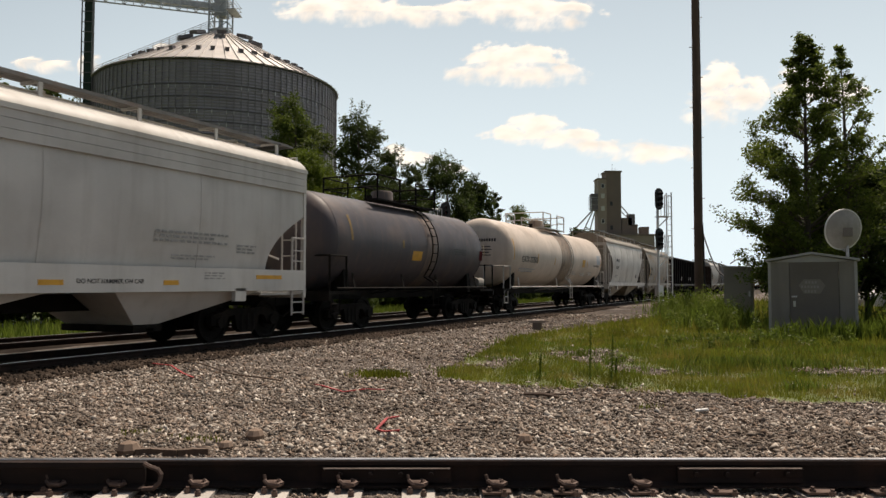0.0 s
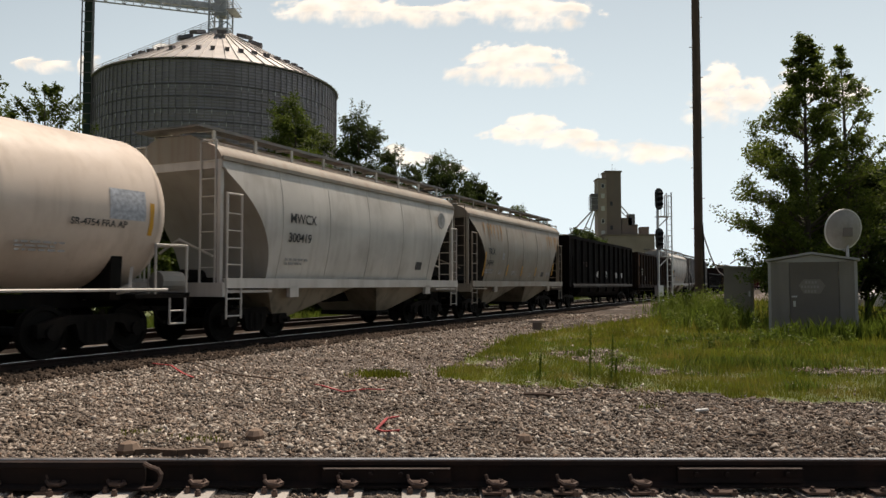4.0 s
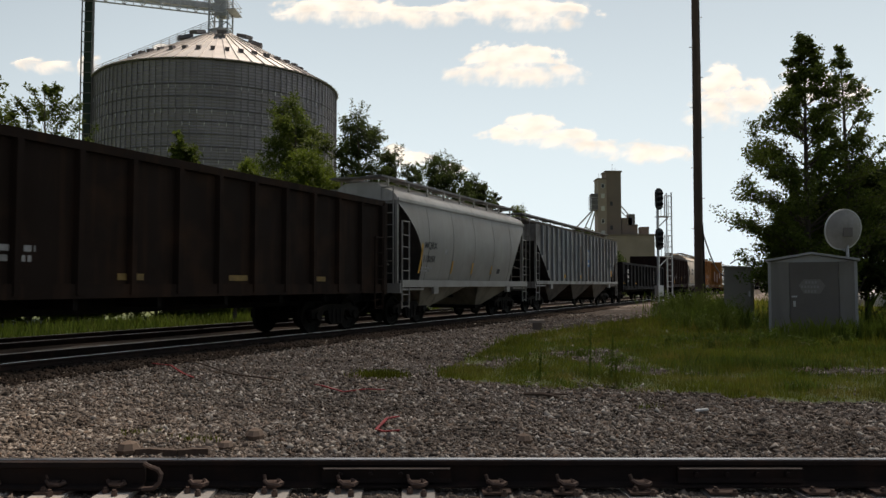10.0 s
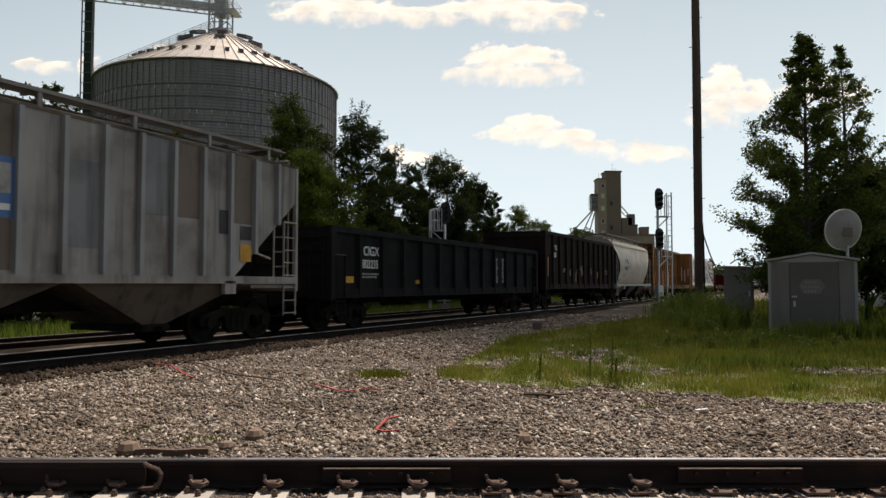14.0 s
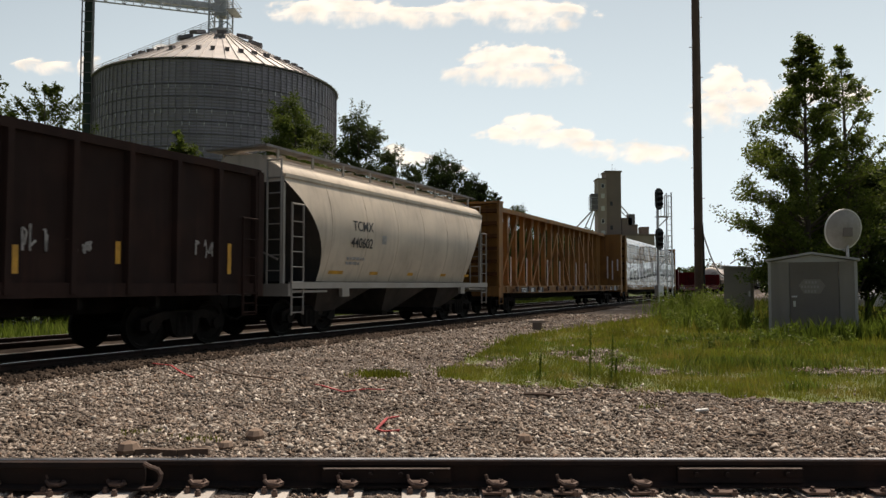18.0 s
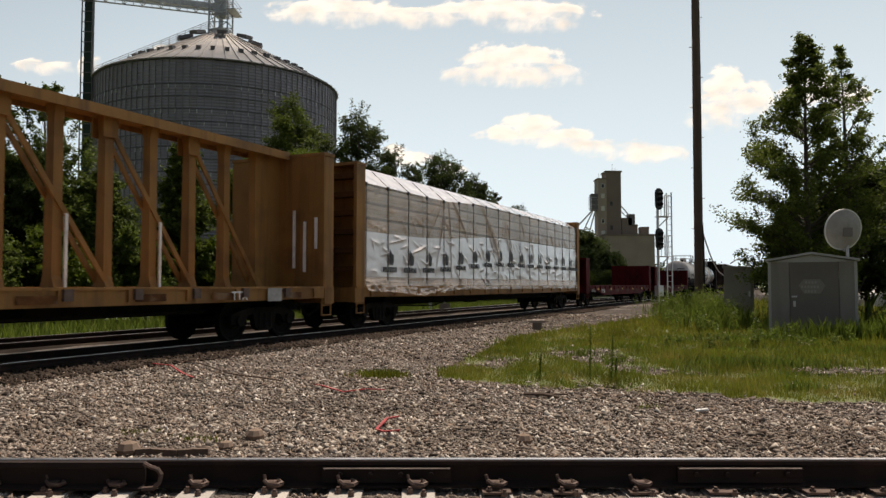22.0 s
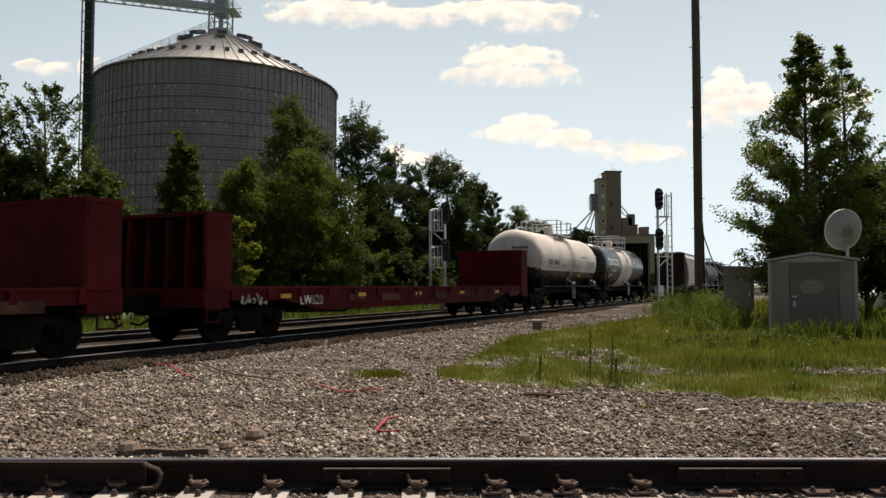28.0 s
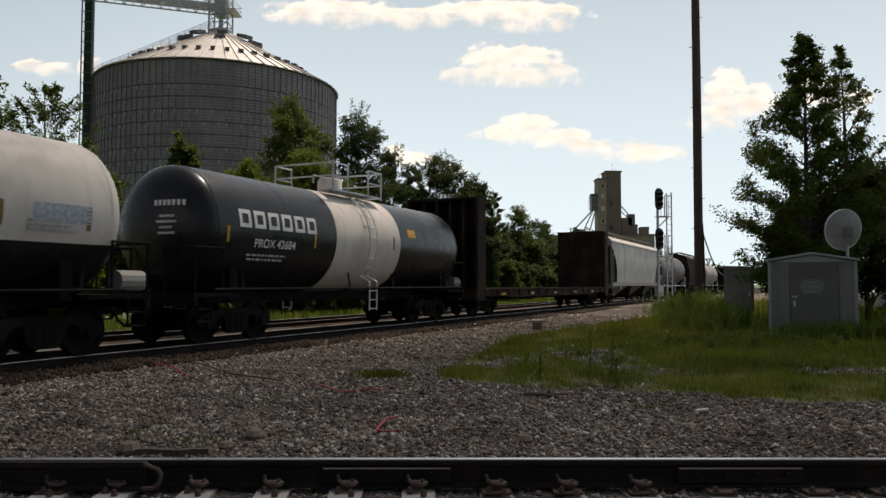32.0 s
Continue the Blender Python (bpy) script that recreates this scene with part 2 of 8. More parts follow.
def height(x, y):
    """The gravel's surface: nearly flat, with slight swells."""
    low = max(0.0, min(1.0, (5.95 - y) / 0.4))
    return 0.085 - 0.065 * low + 0.03 * (1 - low) * noise.noise((x * 0.35, y * 0.35, 0.3)) + 0.012 * noise.noise((x * 1.7, y * 1.7, 4.0))


def ground_sheet():
    g = Geo()
    edges = [-3000, -900, -400, -200, -100, -50, 0, 50, 100, 200, 400, 900, 3000]
    n = len(edges)
    g.add([(x, y, -0.06) for x in edges for y in edges], [(i * n + j, (i + 1) * n + j, (i + 1) * n + j + 1, i * n + j + 1) for i in range(n - 1) for j in range(n - 1)])
    tagged(part("ground", g, M["field"]), "green summer field and verge running to the horizon", "ground", kind="structure")


def gravel_sheet():
    """The stony strip between and under the lines, as one uneven sheet laid along the far line."""
    g = Geo()
    ds = [-26, -18, -12, -8] + [i * 0.5 for i in range(-12, 34)] + [17.6, 18.3, 18.9]
    ss = [-300, -200, -120, -70, -45, -30, -22, -16, -12] + [i * 0.5 for i in range(-20, 60)] + [31, 33, 36, 40, 46, 55, 70, 95, 130, 180, 260, 400, 700]
    rows = []
    for s in ss:
        row = []
        for d in ds:
            p = on_line(s, d, 0)
            z = height(p.x, p.y)
            lift = max(0.0, min(1.0, (d - 10.6) / 0.8)) * max(0.0, min(1.0, (18.9 - d) / 0.9))
            z += lift * -0.035
            if d > 18.5 or d < -20:
                z = -0.1
            row.append((p.x, p.y, z))
        rows.append(row)
    g.rings(rows, caps=False, close=False)
    ob = part("gravel_bed", g, M["gravel"], smooth=True)
    tagged(ob, "grey and brown crushed-stone ballast spread around both lines", "gravel", kind="structure")


def rail_profile(top, base_w=0.15, h=0.186):
    a, w = base_w / 2, 0.037
    z = top - h
    half = [(a, z), (a, z + 0.012), (0.014, z + 0.032), (0.0095, z + 0.06), (0.0095, top - 0.05), (w, top - 0.036), (w, top - 0.008), (w - 0.01, top)]
    return half, [(-y, zz) for y, zz in half[::-1]]


def rail(parent, origin, along, side, top, length):
    """One rail with its bright running surface."""
    r, lft = rail_profile(top - 0.003)
    prof = r + lft
    g = Geo()
    o, al, sd = Vector(origin), Vector(along), Vector(side)
    ends = []
    for t in (0, length):
        ends.append([(o + al * t + sd * y) + Vector((0, 0, z)) for y, z in prof])
    g.rings(ends)
    ob = part("rail", g, M["rail_side"], parent)
    h = Geo()
    ends = []
    for t in (0, length):
        ends.append([(o + al * t + sd * y) + Vector((0, 0, z)) for y, z in ((-0.0275, top - 0.004), (0.0275, top - 0.004), (0.026, top + 0.001), (-0.026, top + 0.001))])
    h.rings(ends)
    part("running_surface", h, M["rail_head"], ob, "worn shiny steel rail head")


def far_lines():
    for d in (12.5, 16.5):
        t = thing("railway_track", "straight steel railway track on dark ties and ballast", "railway track", "parallel tracks", kind="structure")
        for e in (-0.752, 0.752):
            o = on_line(-300, d + e, 0)
            rail(t, o, ALONG, -ACROSS, RAIL_TOP, 1000)
        tie = Geo().box(-0.11, 0.11, -1.3, 1.3, -0.17, 0.0)
        me = tie.mesh("tie", M["tie_dark"])
        for i in range(150):
            p = on_line(-6 + i * 0.53, d, RAIL_TOP - 0.186)
            ob = new("tie", me)
            ob.parent = t
            ob.matrix_basis = pose(p.x, p.y, p.z, 0, 0, LINE_TURN + random.uniform(-1, 1))


TIES = []


def near_line():
    t = thing("near_track", "rusty near railway track with pale weathered ties", "railway track", kind="structure")
    zt = NEAR_TOP
    rail(t, (-60, NEAR_Y, 0), (1, 0, 0), (0, 1, 0), zt, 160)
    rail(t, (-60, NEAR_Y - 1.505, 0), (1, 0, 0), (0, 1, 0), zt, 160)
    # places of the ties along the near rail
    xs = [-3.17, -2.735, -2.29, -1.72, -1.2, -0.685, -0.18, 0.37, 0.875, 1.39, 1.95, 2.62, 3.1]
    lefts = [-3.17 - 0.53 * i for i in range(1, 30)]
    rights = [3.1 + 0.53 * i for i in range(1, 60)]
    pale = Geo().box(-0.115, 0.115, -2.05, 0.5, -0.18, 0.0).mesh("tie", M["tie"])
    plate = Geo().box(-0.1, 0.1, -0.2, 0.18, 0.0, 0.016).mesh("tie_plate", M["clip"])
    clip = Geo()
    clip.pipe([(-0.05, -0.075, 0.03), (-0.05, -0.12, 0.05), (-0.02, -0.15, 0.035), (0.05, -0.15, 0.03), (0.07, -0.12, 0.035), (0.03, -0.07, 0.045)], 0.014, 6)
    clip.box(-0.035, 0.03, -0.14, -0.085, 0.0, 0.05)
    clip.pipe([(-0.05, -0.09, 0.04), (-0.065, -0.085, 0.085)], 0.013, 6)
    clipm = clip.mesh("rail_clip", M["clip"])
    bolt = Geo()
    bolt.cyl((0, 0, 0), (0, 0, 0.03), 0.022, n=8).cyl((0, 0, 0.03), (0, 0, 0.045), 0.014, n=6)
    boltm = bolt.mesh("bolt", M["clip"])
    z0 = zt - 0.186
    TIES.extend(lefts + xs + rights)
    for i, x in enumerate(lefts + xs + rights):
        near = -3.5 < x < 3.5
        ob = new("tie", pale)
        ob.parent = t
        ob.matrix_basis = pose(x, NEAR_Y, z0 - (0.03 if x > 0.2 else 0.012) - random.uniform(0, 0.008), 0, 0, random.uniform(-1.5, 1.5) + (1.5 if near else 0))
        if near:
            zz = z0 - 0.008
            if x > 0.2 or i % 30 == 0:
                p = new("tie_plate", plate)
                p.parent = t
                p.matrix_basis = pose(x, NEAR_Y, zz - 0.008, 0, 0, random.uniform(-2, 2))
            if x < 1.6:
                c = new("rail_clip", clipm)
                c.parent = t
                c.matrix_basis = pose(x, NEAR_Y, z0 + 0.008, 0, 0, random.uniform(-6, 6))
            for bx, by in ((-0.05, -0.17), (0.045, -0.24)):
                k = new("bolt", boltm)
                k.parent = t
                k.matrix_basis = pose(x + bx + random.uniform(-0.01, 0.01), NEAR_Y + by, z0 - 0.014)
    for x0, x1 in ((-0.86, 0.06), (1.67, 2.56)):
        g = Geo()
        prof = [(NEAR_Y - 0.06, z0 + 0.03), (NEAR_Y - 0.03, z0 + 0.045), (NEAR_Y - 0.02, zt - 0.07), (NEAR_Y - 0.042, zt - 0.048), (NEAR_Y - 0.055, zt - 0.055), (NEAR_Y - 0.045, z0 + 0.06)]
        g.extrude(prof, x0, x1)
        jb = part("joint_bar", g, M["rail_side"], t, "bolted steel bar joining two rails")
        for k in range(4):
            xx = x0 + 0.13 + k * 0.215
            bg = Geo().cyl((xx, NEAR_Y - 0.05, z0 + 0.09), (xx, NEAR_Y - 0.085, z0 + 0.09), 0.018, n=6)
            part("bolt", bg, M["rail_side"], jb)
        part("bar_lip", Geo().box(x0 + 0.01, x1 - 0.01, NEAR_Y - 0.066, NEAR_Y - 0.056, zt - 0.06, zt - 0.053), M["worn_edge"], jb, "worn bright upper edge")
    # the flared end of a guard rail bolted beside the running rail
    g = Geo()
    prof = [(NEAR_Y - 0.155, z0), (NEAR_Y - 0.155, z0 + 0.014), (NEAR_Y - 0.1, z0 + 0.03), (NEAR_Y - 0.095, zt - 0.05), (NEAR_Y - 0.125, zt - 0.035), (NEAR_Y - 0.12, zt + 0.0), (NEAR_Y - 0.06, zt + 0.0), (NEAR_Y - 0.055, zt - 0.035), (NEAR_Y - 0.078, zt - 0.05), (NEAR_Y - 0.075, z0 + 0.03), (NEAR_Y - 0.06, z0)]
    g.extrude(prof, -9.0, -2.1)
    part("guard_rail", g, M["rail_side"], t, "dark guard rail with a cut end")
    e = Geo()
    e.pipe([(-2.1, NEAR_Y - 0.125, zt - 0.005), (-2.05, NEAR_Y - 0.125, zt - 0.03), (-2.0, NEAR_Y - 0.13, zt - 0.045), (-1.975, NEAR_Y - 0.13, zt - 0.08), (-1.985, NEAR_Y - 0.14, z0 + 0.05), (-2.02, NEAR_Y - 0.15, z0 + 0.015), (-2.1, NEAR_Y - 0.15, z0 + 0.01)], 0.016, 6)
    part("guard_rail_end", e, M["clip"], t, "rust-brown flame-cut rail end")


def oily_ballast(label, d0, d1, start=-300, material="oily_shaded", name="oily_ballast", up=0.0):
    """A strip of different stone along the lines; oil-dark with painted shade under them."""
    g = Geo()
    ss = [s for s in [-300, -100, -40, -15] + [i * 0.4 for i in range(-30, 130)] + [60, 80, 120, 200, 400, 700] if s >= start]
    rows = []
    for s in ss:
        row = []
        for k in range(7):
            d = d0 + (d1 - d0) * k / 6
            d += 0.22 * noise.noise((s * 0.6, k * 3.0, 1.0)) + 0.16 * noise.noise((s * 3.1, k * 3.0, 8.0)) if k in (0, 6) else 0
            p = on_line(s if s > start else s + 2.5 * noise.noise((k * 0.8, 3.0, 1.0)), d, 0)
            z = up + height(p.x, p.y) + max(0.0, min(1.0, (d - 10.6) / 0.8)) * -0.035 + (0.042 if 0 < k < 6 else 0.006)
            row.append((p.x, p.y, z))
        rows.append(row)
    g.rings(rows, caps=False, close=False)
    tagged(part(name, g, M[material], smooth=True), label, "gravel", kind="structure")


M["grey_gravel"] = gravel_mat("grey_gravel", [(0.014, 0.013, 0.012), (0.05, 0.043, 0.038), (0.075, 0.066, 0.06), (0.035, 0.03, 0.027), (0.12, 0.105, 0.095)], 16.0)
# blacker than oil alone: the shade under the train is in the tones
M["oily_shaded"] = gravel_mat("oily_ballast", [(0.003, 0.0025, 0.002), (0.01, 0.008, 0.007), (0.006, 0.005, 0.004), (0.02, 0.016, 0.014)], 30.0)


def stones(name, label, pts, lump, material, seed, sink=0.25):
    """Angular stones of the given sizes strewn on the gravel's surface."""
    rng = np.random.default_rng(seed)
    base = np.array([(1, 0, 0), (-1, 0, 0), (0, 1, 0), (0, -1, 0), (0, 0, 1), (0, 0, -1)], float)
    tri = np.array([(0, 2, 4), (2, 1, 4), (1, 3, 4), (3, 0, 4), (2, 0, 5), (1, 2, 5), (3, 1, 5), (0, 3, 5)])
    n = len(pts)
    sh = base[None] * (lump[:, None, None] * rng.uniform(0.45, 1.4, (n, 6, 1))) * np.array([1.3, 1.0, 0.62])
    sh += rng.normal(0, 0.3, sh.shape) * lump[:, None, None]
    a, b = rng.uniform(0, 6.28, n), rng.normal(0, 0.8, n)
    ca, sa, cb, sb = np.cos(a), np.sin(a), np.cos(b), np.sin(b)
    x, y, z = sh[..., 0], sh[..., 1], sh[..., 2]
    y, z = y * cb[:, None] - z * sb[:, None], y * sb[:, None] + z * cb[:, None]
    x, y = x * ca[:, None] - y * sa[:, None], x * sa[:, None] + y * ca[:, None]
    hz = np.array([height(p[0], p[1]) for p in pts])
    v = np.stack([x + pts[:, :1], y + pts[:, 1:2], z + (hz + lump * sink)[:, None]], -1).reshape(-1, 3)
    f = (tri[None] + (np.arange(n) * 6)[:, None, None]).reshape(-1, 3)
    tagged(new(name, rapid_mesh(name, v, f, M[material])), label, "gravel", kind="stuff")


def scatter_stones():
    """Loose stones where the camera stands nearest, finer than one could count."""
    rng = np.random.default_rng(5)
    pts = []
    for y0, y1, per in ((3.6, 5.36, 1900), (5.5, 8.0, 2300), (8.0, 12.0, 1250), (12.0, 20.0, 380), (20.0, 36.0, 110)):
        w1 = 0.62 * y1 + 0.6
        n = int(per * (y1 - y0) * 2 * w1)
        x, y = rng.uniform(-w1, w1, n), rng.uniform(y0, y1, n)
        keep = (np.abs(x) < 0.62 * y + 0.6) & ((x * math.cos(TH) * -1 + y * math.sin(TH)) < 10.5)
        if y1 < NEAR_Y:
            keep &= np.min(np.abs(x[:, None] - np.array(TIES)[None]), axis=1) > 0.135
        pts.append(np.stack([x[keep], y[keep]], 1))
    pts = np.concatenate(pts)
    grown = inside(pts[:, 0], pts[:, 1], LAWN)
    grown[grown] = bare(pts[grown, 0], pts[grown, 1]) + rng.normal(0, 0.1, grown.sum()) < 0.27
    pts = pts[~grown]
    far = np.clip((pts[:, 1] - 5.3) / 1.5, 0, 1)
    lump = np.minimum(rng.lognormal(-4.55, 0.55, len(pts)), 0.032) * (0.95 + far * (0.03 * pts[:, 1] - 0.1))
    stones("loose_stones", "angular grey and tan crushed stones lying loose", pts, lump, "stone", 6)
    # the dark shoulder of the running line, the train's shade coloured into its stones
    n = 26000
    s, d = rng.uniform(-8, 46, n), 9.95 + np.abs(rng.normal(0, 1, n)) ** 0.8 * 0.75
    d += 0.3 * np.array([noise.noise((q * 0.5, 2.0, 2.0)) for q in s])
    k = (d < 11.6)
    s, d = s[k], d[k]
    pts = np.stack([s * ALONG.x - d * ACROSS.x, s * ALONG.y - d * ACROSS.y], 1)
    stones("shoulder_stones", "crushed stones on the line's shoulder, blackened for oil and the train's shade", pts, rng.uniform(0.02, 0.055, len(pts)), "shaded_stone", 8)


ground_sheet()
gravel_sheet()
oily_ballast("oil-stained ballast under the running line, blackened for the train's shade", 10.3, 14.85)
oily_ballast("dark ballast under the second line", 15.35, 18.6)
oily_ballast("dark grey crushed stone of the service path", 5.0, 10.7, 24.0, "grey_gravel", "service_path", -0.034)
far_lines()
near_line()

# ---- the freight train ----
SPEED = 8.75                                               # metres a second, towards the camera's left
LINE_D = 12.5
TRAIN = []                                                 # (car, place of its middle along the line at the start)
WHEELSETS = []


def paint(name, base, dirt=SOOT, amount=0.45, streak=0.5, rough=0.55, streak_scale=5.0, vary=0.12, spec=0.3):
    return mat(name, base, rough, spec=spec, vary=vary, scale=0.7, grain=0.08, grain_scale=40, bump=0.05, stain=(dirt, amount, 0.9), streak=(dirt, streak, streak_scale))


SIDES = {}                                                 # half width of a curved-sided car at a height


def surface(parent, z, y):
    """The near side's place at a height: on the curved sheet where the car has one."""
    if parent.name in SIDES and z > SIDES[parent.name][1]:
        return -(SIDES[parent.name][0](z) + 0.016)
    return y


def lettering(words, size, at, parent, material, side=-1, name="lettering", slant=0.0, squeeze=1.0):
    """Painted words on a car's side: at is the left lower corner as one reads it from that side."""
    cu = bpy.data.curves.new(name, "FONT")
    cu.body, cu.size, cu.extrude, cu.offset = words, size, 0.002, size * 0.012
    tmp = bpy.data.objects.new(name, cu)
    scene.collection.objects.link(tmp)
    me = bpy.data.meshes.new_from_object(tmp.evaluated_get(bpy.context.evaluated_depsgraph_get()))
    bpy.data.objects.remove(tmp)
    me.transform(Matrix.Diagonal((squeeze, 1, 1, 1)))
    me.materials.clear()
    me.materials.append(material)
    ob = new(name, me)
    ob.parent = parent
    if parent.name in SIDES and side < 0:
        y0, y1 = surface(parent, at[2], at[1]), surface(parent, at[2] + size * 0.7, at[1])
        at, slant = (at[0], min(y0, y1) + abs(y1 - y0) * 0.5, at[2]), slant - math.degrees(math.atan2(y1 - y0, size * 0.7))
    ob.matrix_basis = pose(*at, 90 + slant, 0, 0 if side < 0 else 180)
    return ob


def bars(parent, x, z, y, w, rows, material, h=0.05, gap=0.035, name="small_print"):
    """Lines of small print too fine to read, as plain bars."""
    g = Geo()
    rng = random.Random(int(abs(x * 100 + z * 10)))
    for i in range(rows):
        zz, xx = z - i * (h + gap), x
        while xx < x + w * (1 - 0.2 * (i % 2)):
            ww = rng.uniform(0.06, 0.2)
            yy = surface(parent, zz + h / 2, y)
            g.box(xx, min(xx + ww, x + w), yy - 0.003, yy + 0.001, zz, zz + h)
            xx += ww + 0.045
    return tagged(part(name, g, material, parent), kind="stuff")


def patch(parent, name, x0, x1, z0, z1, y, material, label=""):
    if parent.name in SIDES and z0 > SIDES[parent.name][1]:
        rows = []
        for o in (0.004, 0.0):
            zs = [z0 + (z1 - z0) * i / 4 for i in range(5)]
            rows += [[(x0, surface(parent, z, y) - o, z), (x1, surface(parent, z, y) - o, z)] for z in (zs if o else zs[::-1])]
        return part(name, Geo().rings(rows + rows[:1], caps=False, close=False), material, parent, label)
    return part(name, Geo().box(x0, x1, y - 0.004, y + 0.001, z0, z1), material, parent, label)


RUNGS = {}


def ladder(parent, x, y, z0, z1, material, width=0.42, rungs=6, along=True, name="ladder"):
    """A bent frame of two uprights, with each rung a piece of its own."""
    d = Vector((width / 2, 0, 0)) if along else Vector((0, width / 2, 0))
    c = Vector((x, y, 0))
    lo, hi = Vector((0, 0, z0)), Vector((0, 0, z1))
    ob = part(name, Geo().pipe([c - d + lo, c - d + hi, c + d + hi, c + d + lo], 0.024, 6), material, parent)
    key = (material.name, width, along)
    if key not in RUNGS:
        RUNGS[key] = Geo().cyl(-d, d, 0.016, n=6).mesh("rung", material)
    for i in range(rungs - 1):
        r = new("rung", RUNGS[key])
        r.parent = ob
        r.matrix_basis = pose(x, y, z0 + 0.06 + (z1 - z0 - 0.12) * i / (rungs - 1))
    return ob


def bogie_meshes():
    r = 0.457
    g = Geo()
    for s in (-1, 1):
        y0, y1 = s * 0.93 - 0.07, s * 0.93 + 0.07
        g.extrude([(-1.16, 0.38), (-1.16, 0.6), (-0.62, 0.74), (0.62, 0.74), (1.16, 0.6), (1.16, 0.38), (0.72, 0.38), (0.6, 0.56), (0.42, 0.6), (0.34, 0.3), (0.2, 0.2), (-0.2, 0.2), (-0.34, 0.3), (-0.42, 0.6), (-0.6, 0.56), (-0.72, 0.38)], y0, y1, "y")
        for e in (-1, 1):
            g.cyl((e * 0.889, s * 0.86, r), (e * 0.889, s * 1.06, r), 0.13, n=12)
        for k in (-0.2, 0.0, 0.2):
            g.cyl((k, s * 0.95, 0.26), (k, s * 0.95, 0.62), 0.075, n=10)
    g.box(-0.2, 0.2, -1.0, 1.0, 0.5, 0.72)
    g.cyl((0, 0, 0.72), (0, 0, 0.82), 0.2, n=12)
    frame_me = g.mesh("bogie", M["black_iron"])
    w = Geo()
    for s in (-1, 1):
        c = s * 0.752
        prof = [(0.1, c + s * 0.05), (0.17, c + s * 0.055), (0.2, c + s * 0.02), (0.36, c + s * 0.02), (0.385, c + s * 0.062), (r, c + s * 0.062), (r + 0.006, c - s * 0.035), (r + 0.025, c - s * 0.05), (r + 0.022, c - s * 0.07), (0.37, c - s * 0.07), (0.3, c - s * 0.03), (0.1, c - s * 0.04)]
        w.lathe(prof, "y", 28)
        for k in range(3):
            a = k * 2.094
            w.cyl((0.08 * math.cos(a), c + s * 0.19, 0.08 * math.sin(a)), (0.08 * math.cos(a), c + s * 0.22, 0.08 * math.sin(a)), 0.018, n=6)
        w.cyl((0, c + s * 0.05, 0), (0, c + s * 0.2, 0), 0.115, n=12)
    w.cyl((0, -0.75, 0), (0, 0.75, 0), 0.085, n=10)
    wheel_me = w.mesh("wheelset", M["wheel"], True)
    return frame_me, wheel_me


BOGIE, WHEELSET = bogie_meshes()


def running_gear(car, half, inset=1.6, spread=True):
    """Two bogies with two turning wheelsets each, couplers and a centre sill."""
    for e in (-1, 1):
        b = new("bogie", BOGIE)
        b.parent = car
        b.matrix_basis = pose(e * (half - inset), 0, 0)
        b["label"] = "black cast-steel freight bogie"
        for k in (-1, 1):
            w = new("wheelset", WHEELSET)
            w.parent = b
            w.matrix_basis = pose(k * 0.889, 0, 0.457)
            WHEELSETS.append((w, k * 0.889))
        g = Geo()
        x0, x1 = sorted((e * (half - 0.4), e * (half + 0.28)))
        g.box(x0, x1, -0.13, 0.13, 0.76, 0.98)
        x0, x1 = sorted((e * (half + 0.28), e * (half + 0.58)))
        g.box(x0, x1, -0.15, 0.15, 0.72, 1.02)
        g.box(x0, x1, 0.1, 0.2, 0.74, 1.0)
        part("coupler", g, M["black_iron"], car)
        h = Geo().pipe([(e * (half + 0.1), -0.35, 0.85), (e * (half + 0.25), -0.38, 0.6), (e * (half + 0.5), -0.3, 0.45), (e * (half + 0.65), -0.2, 0.5)], 0.025, 6)
        part("air_hose", h, M["black_iron"], car)


def end_gear(car, half, width, z, e, material, tall=True):
    """Grab irons and stirrup steps at one end of a car."""
    for s in (-1, 1):
        g = Geo()
        x = e * (half - 0.25)
        g.pipe([(x - 0.2, s * width, z), (x - 0.2, s * width, z - 0.5), (x + 0.2, s * width, z - 0.5), (x + 0.2, s * width, z)], 0.02, 6)
        g.pipe([(x - 0.2, s * width, z - 0.25), (x + 0.2, s * width, z - 0.25)], 0.018, 6)
        part("step", g, material, car)


def car_at(name, label, category, front, rear, group="cars of one freight train"):
    """A car between two coupling places along the line."""
    mid = (front + rear) / 2
    ob = thing(name, label, category, group)
    TRAIN.append((ob, mid))
    return ob, mid


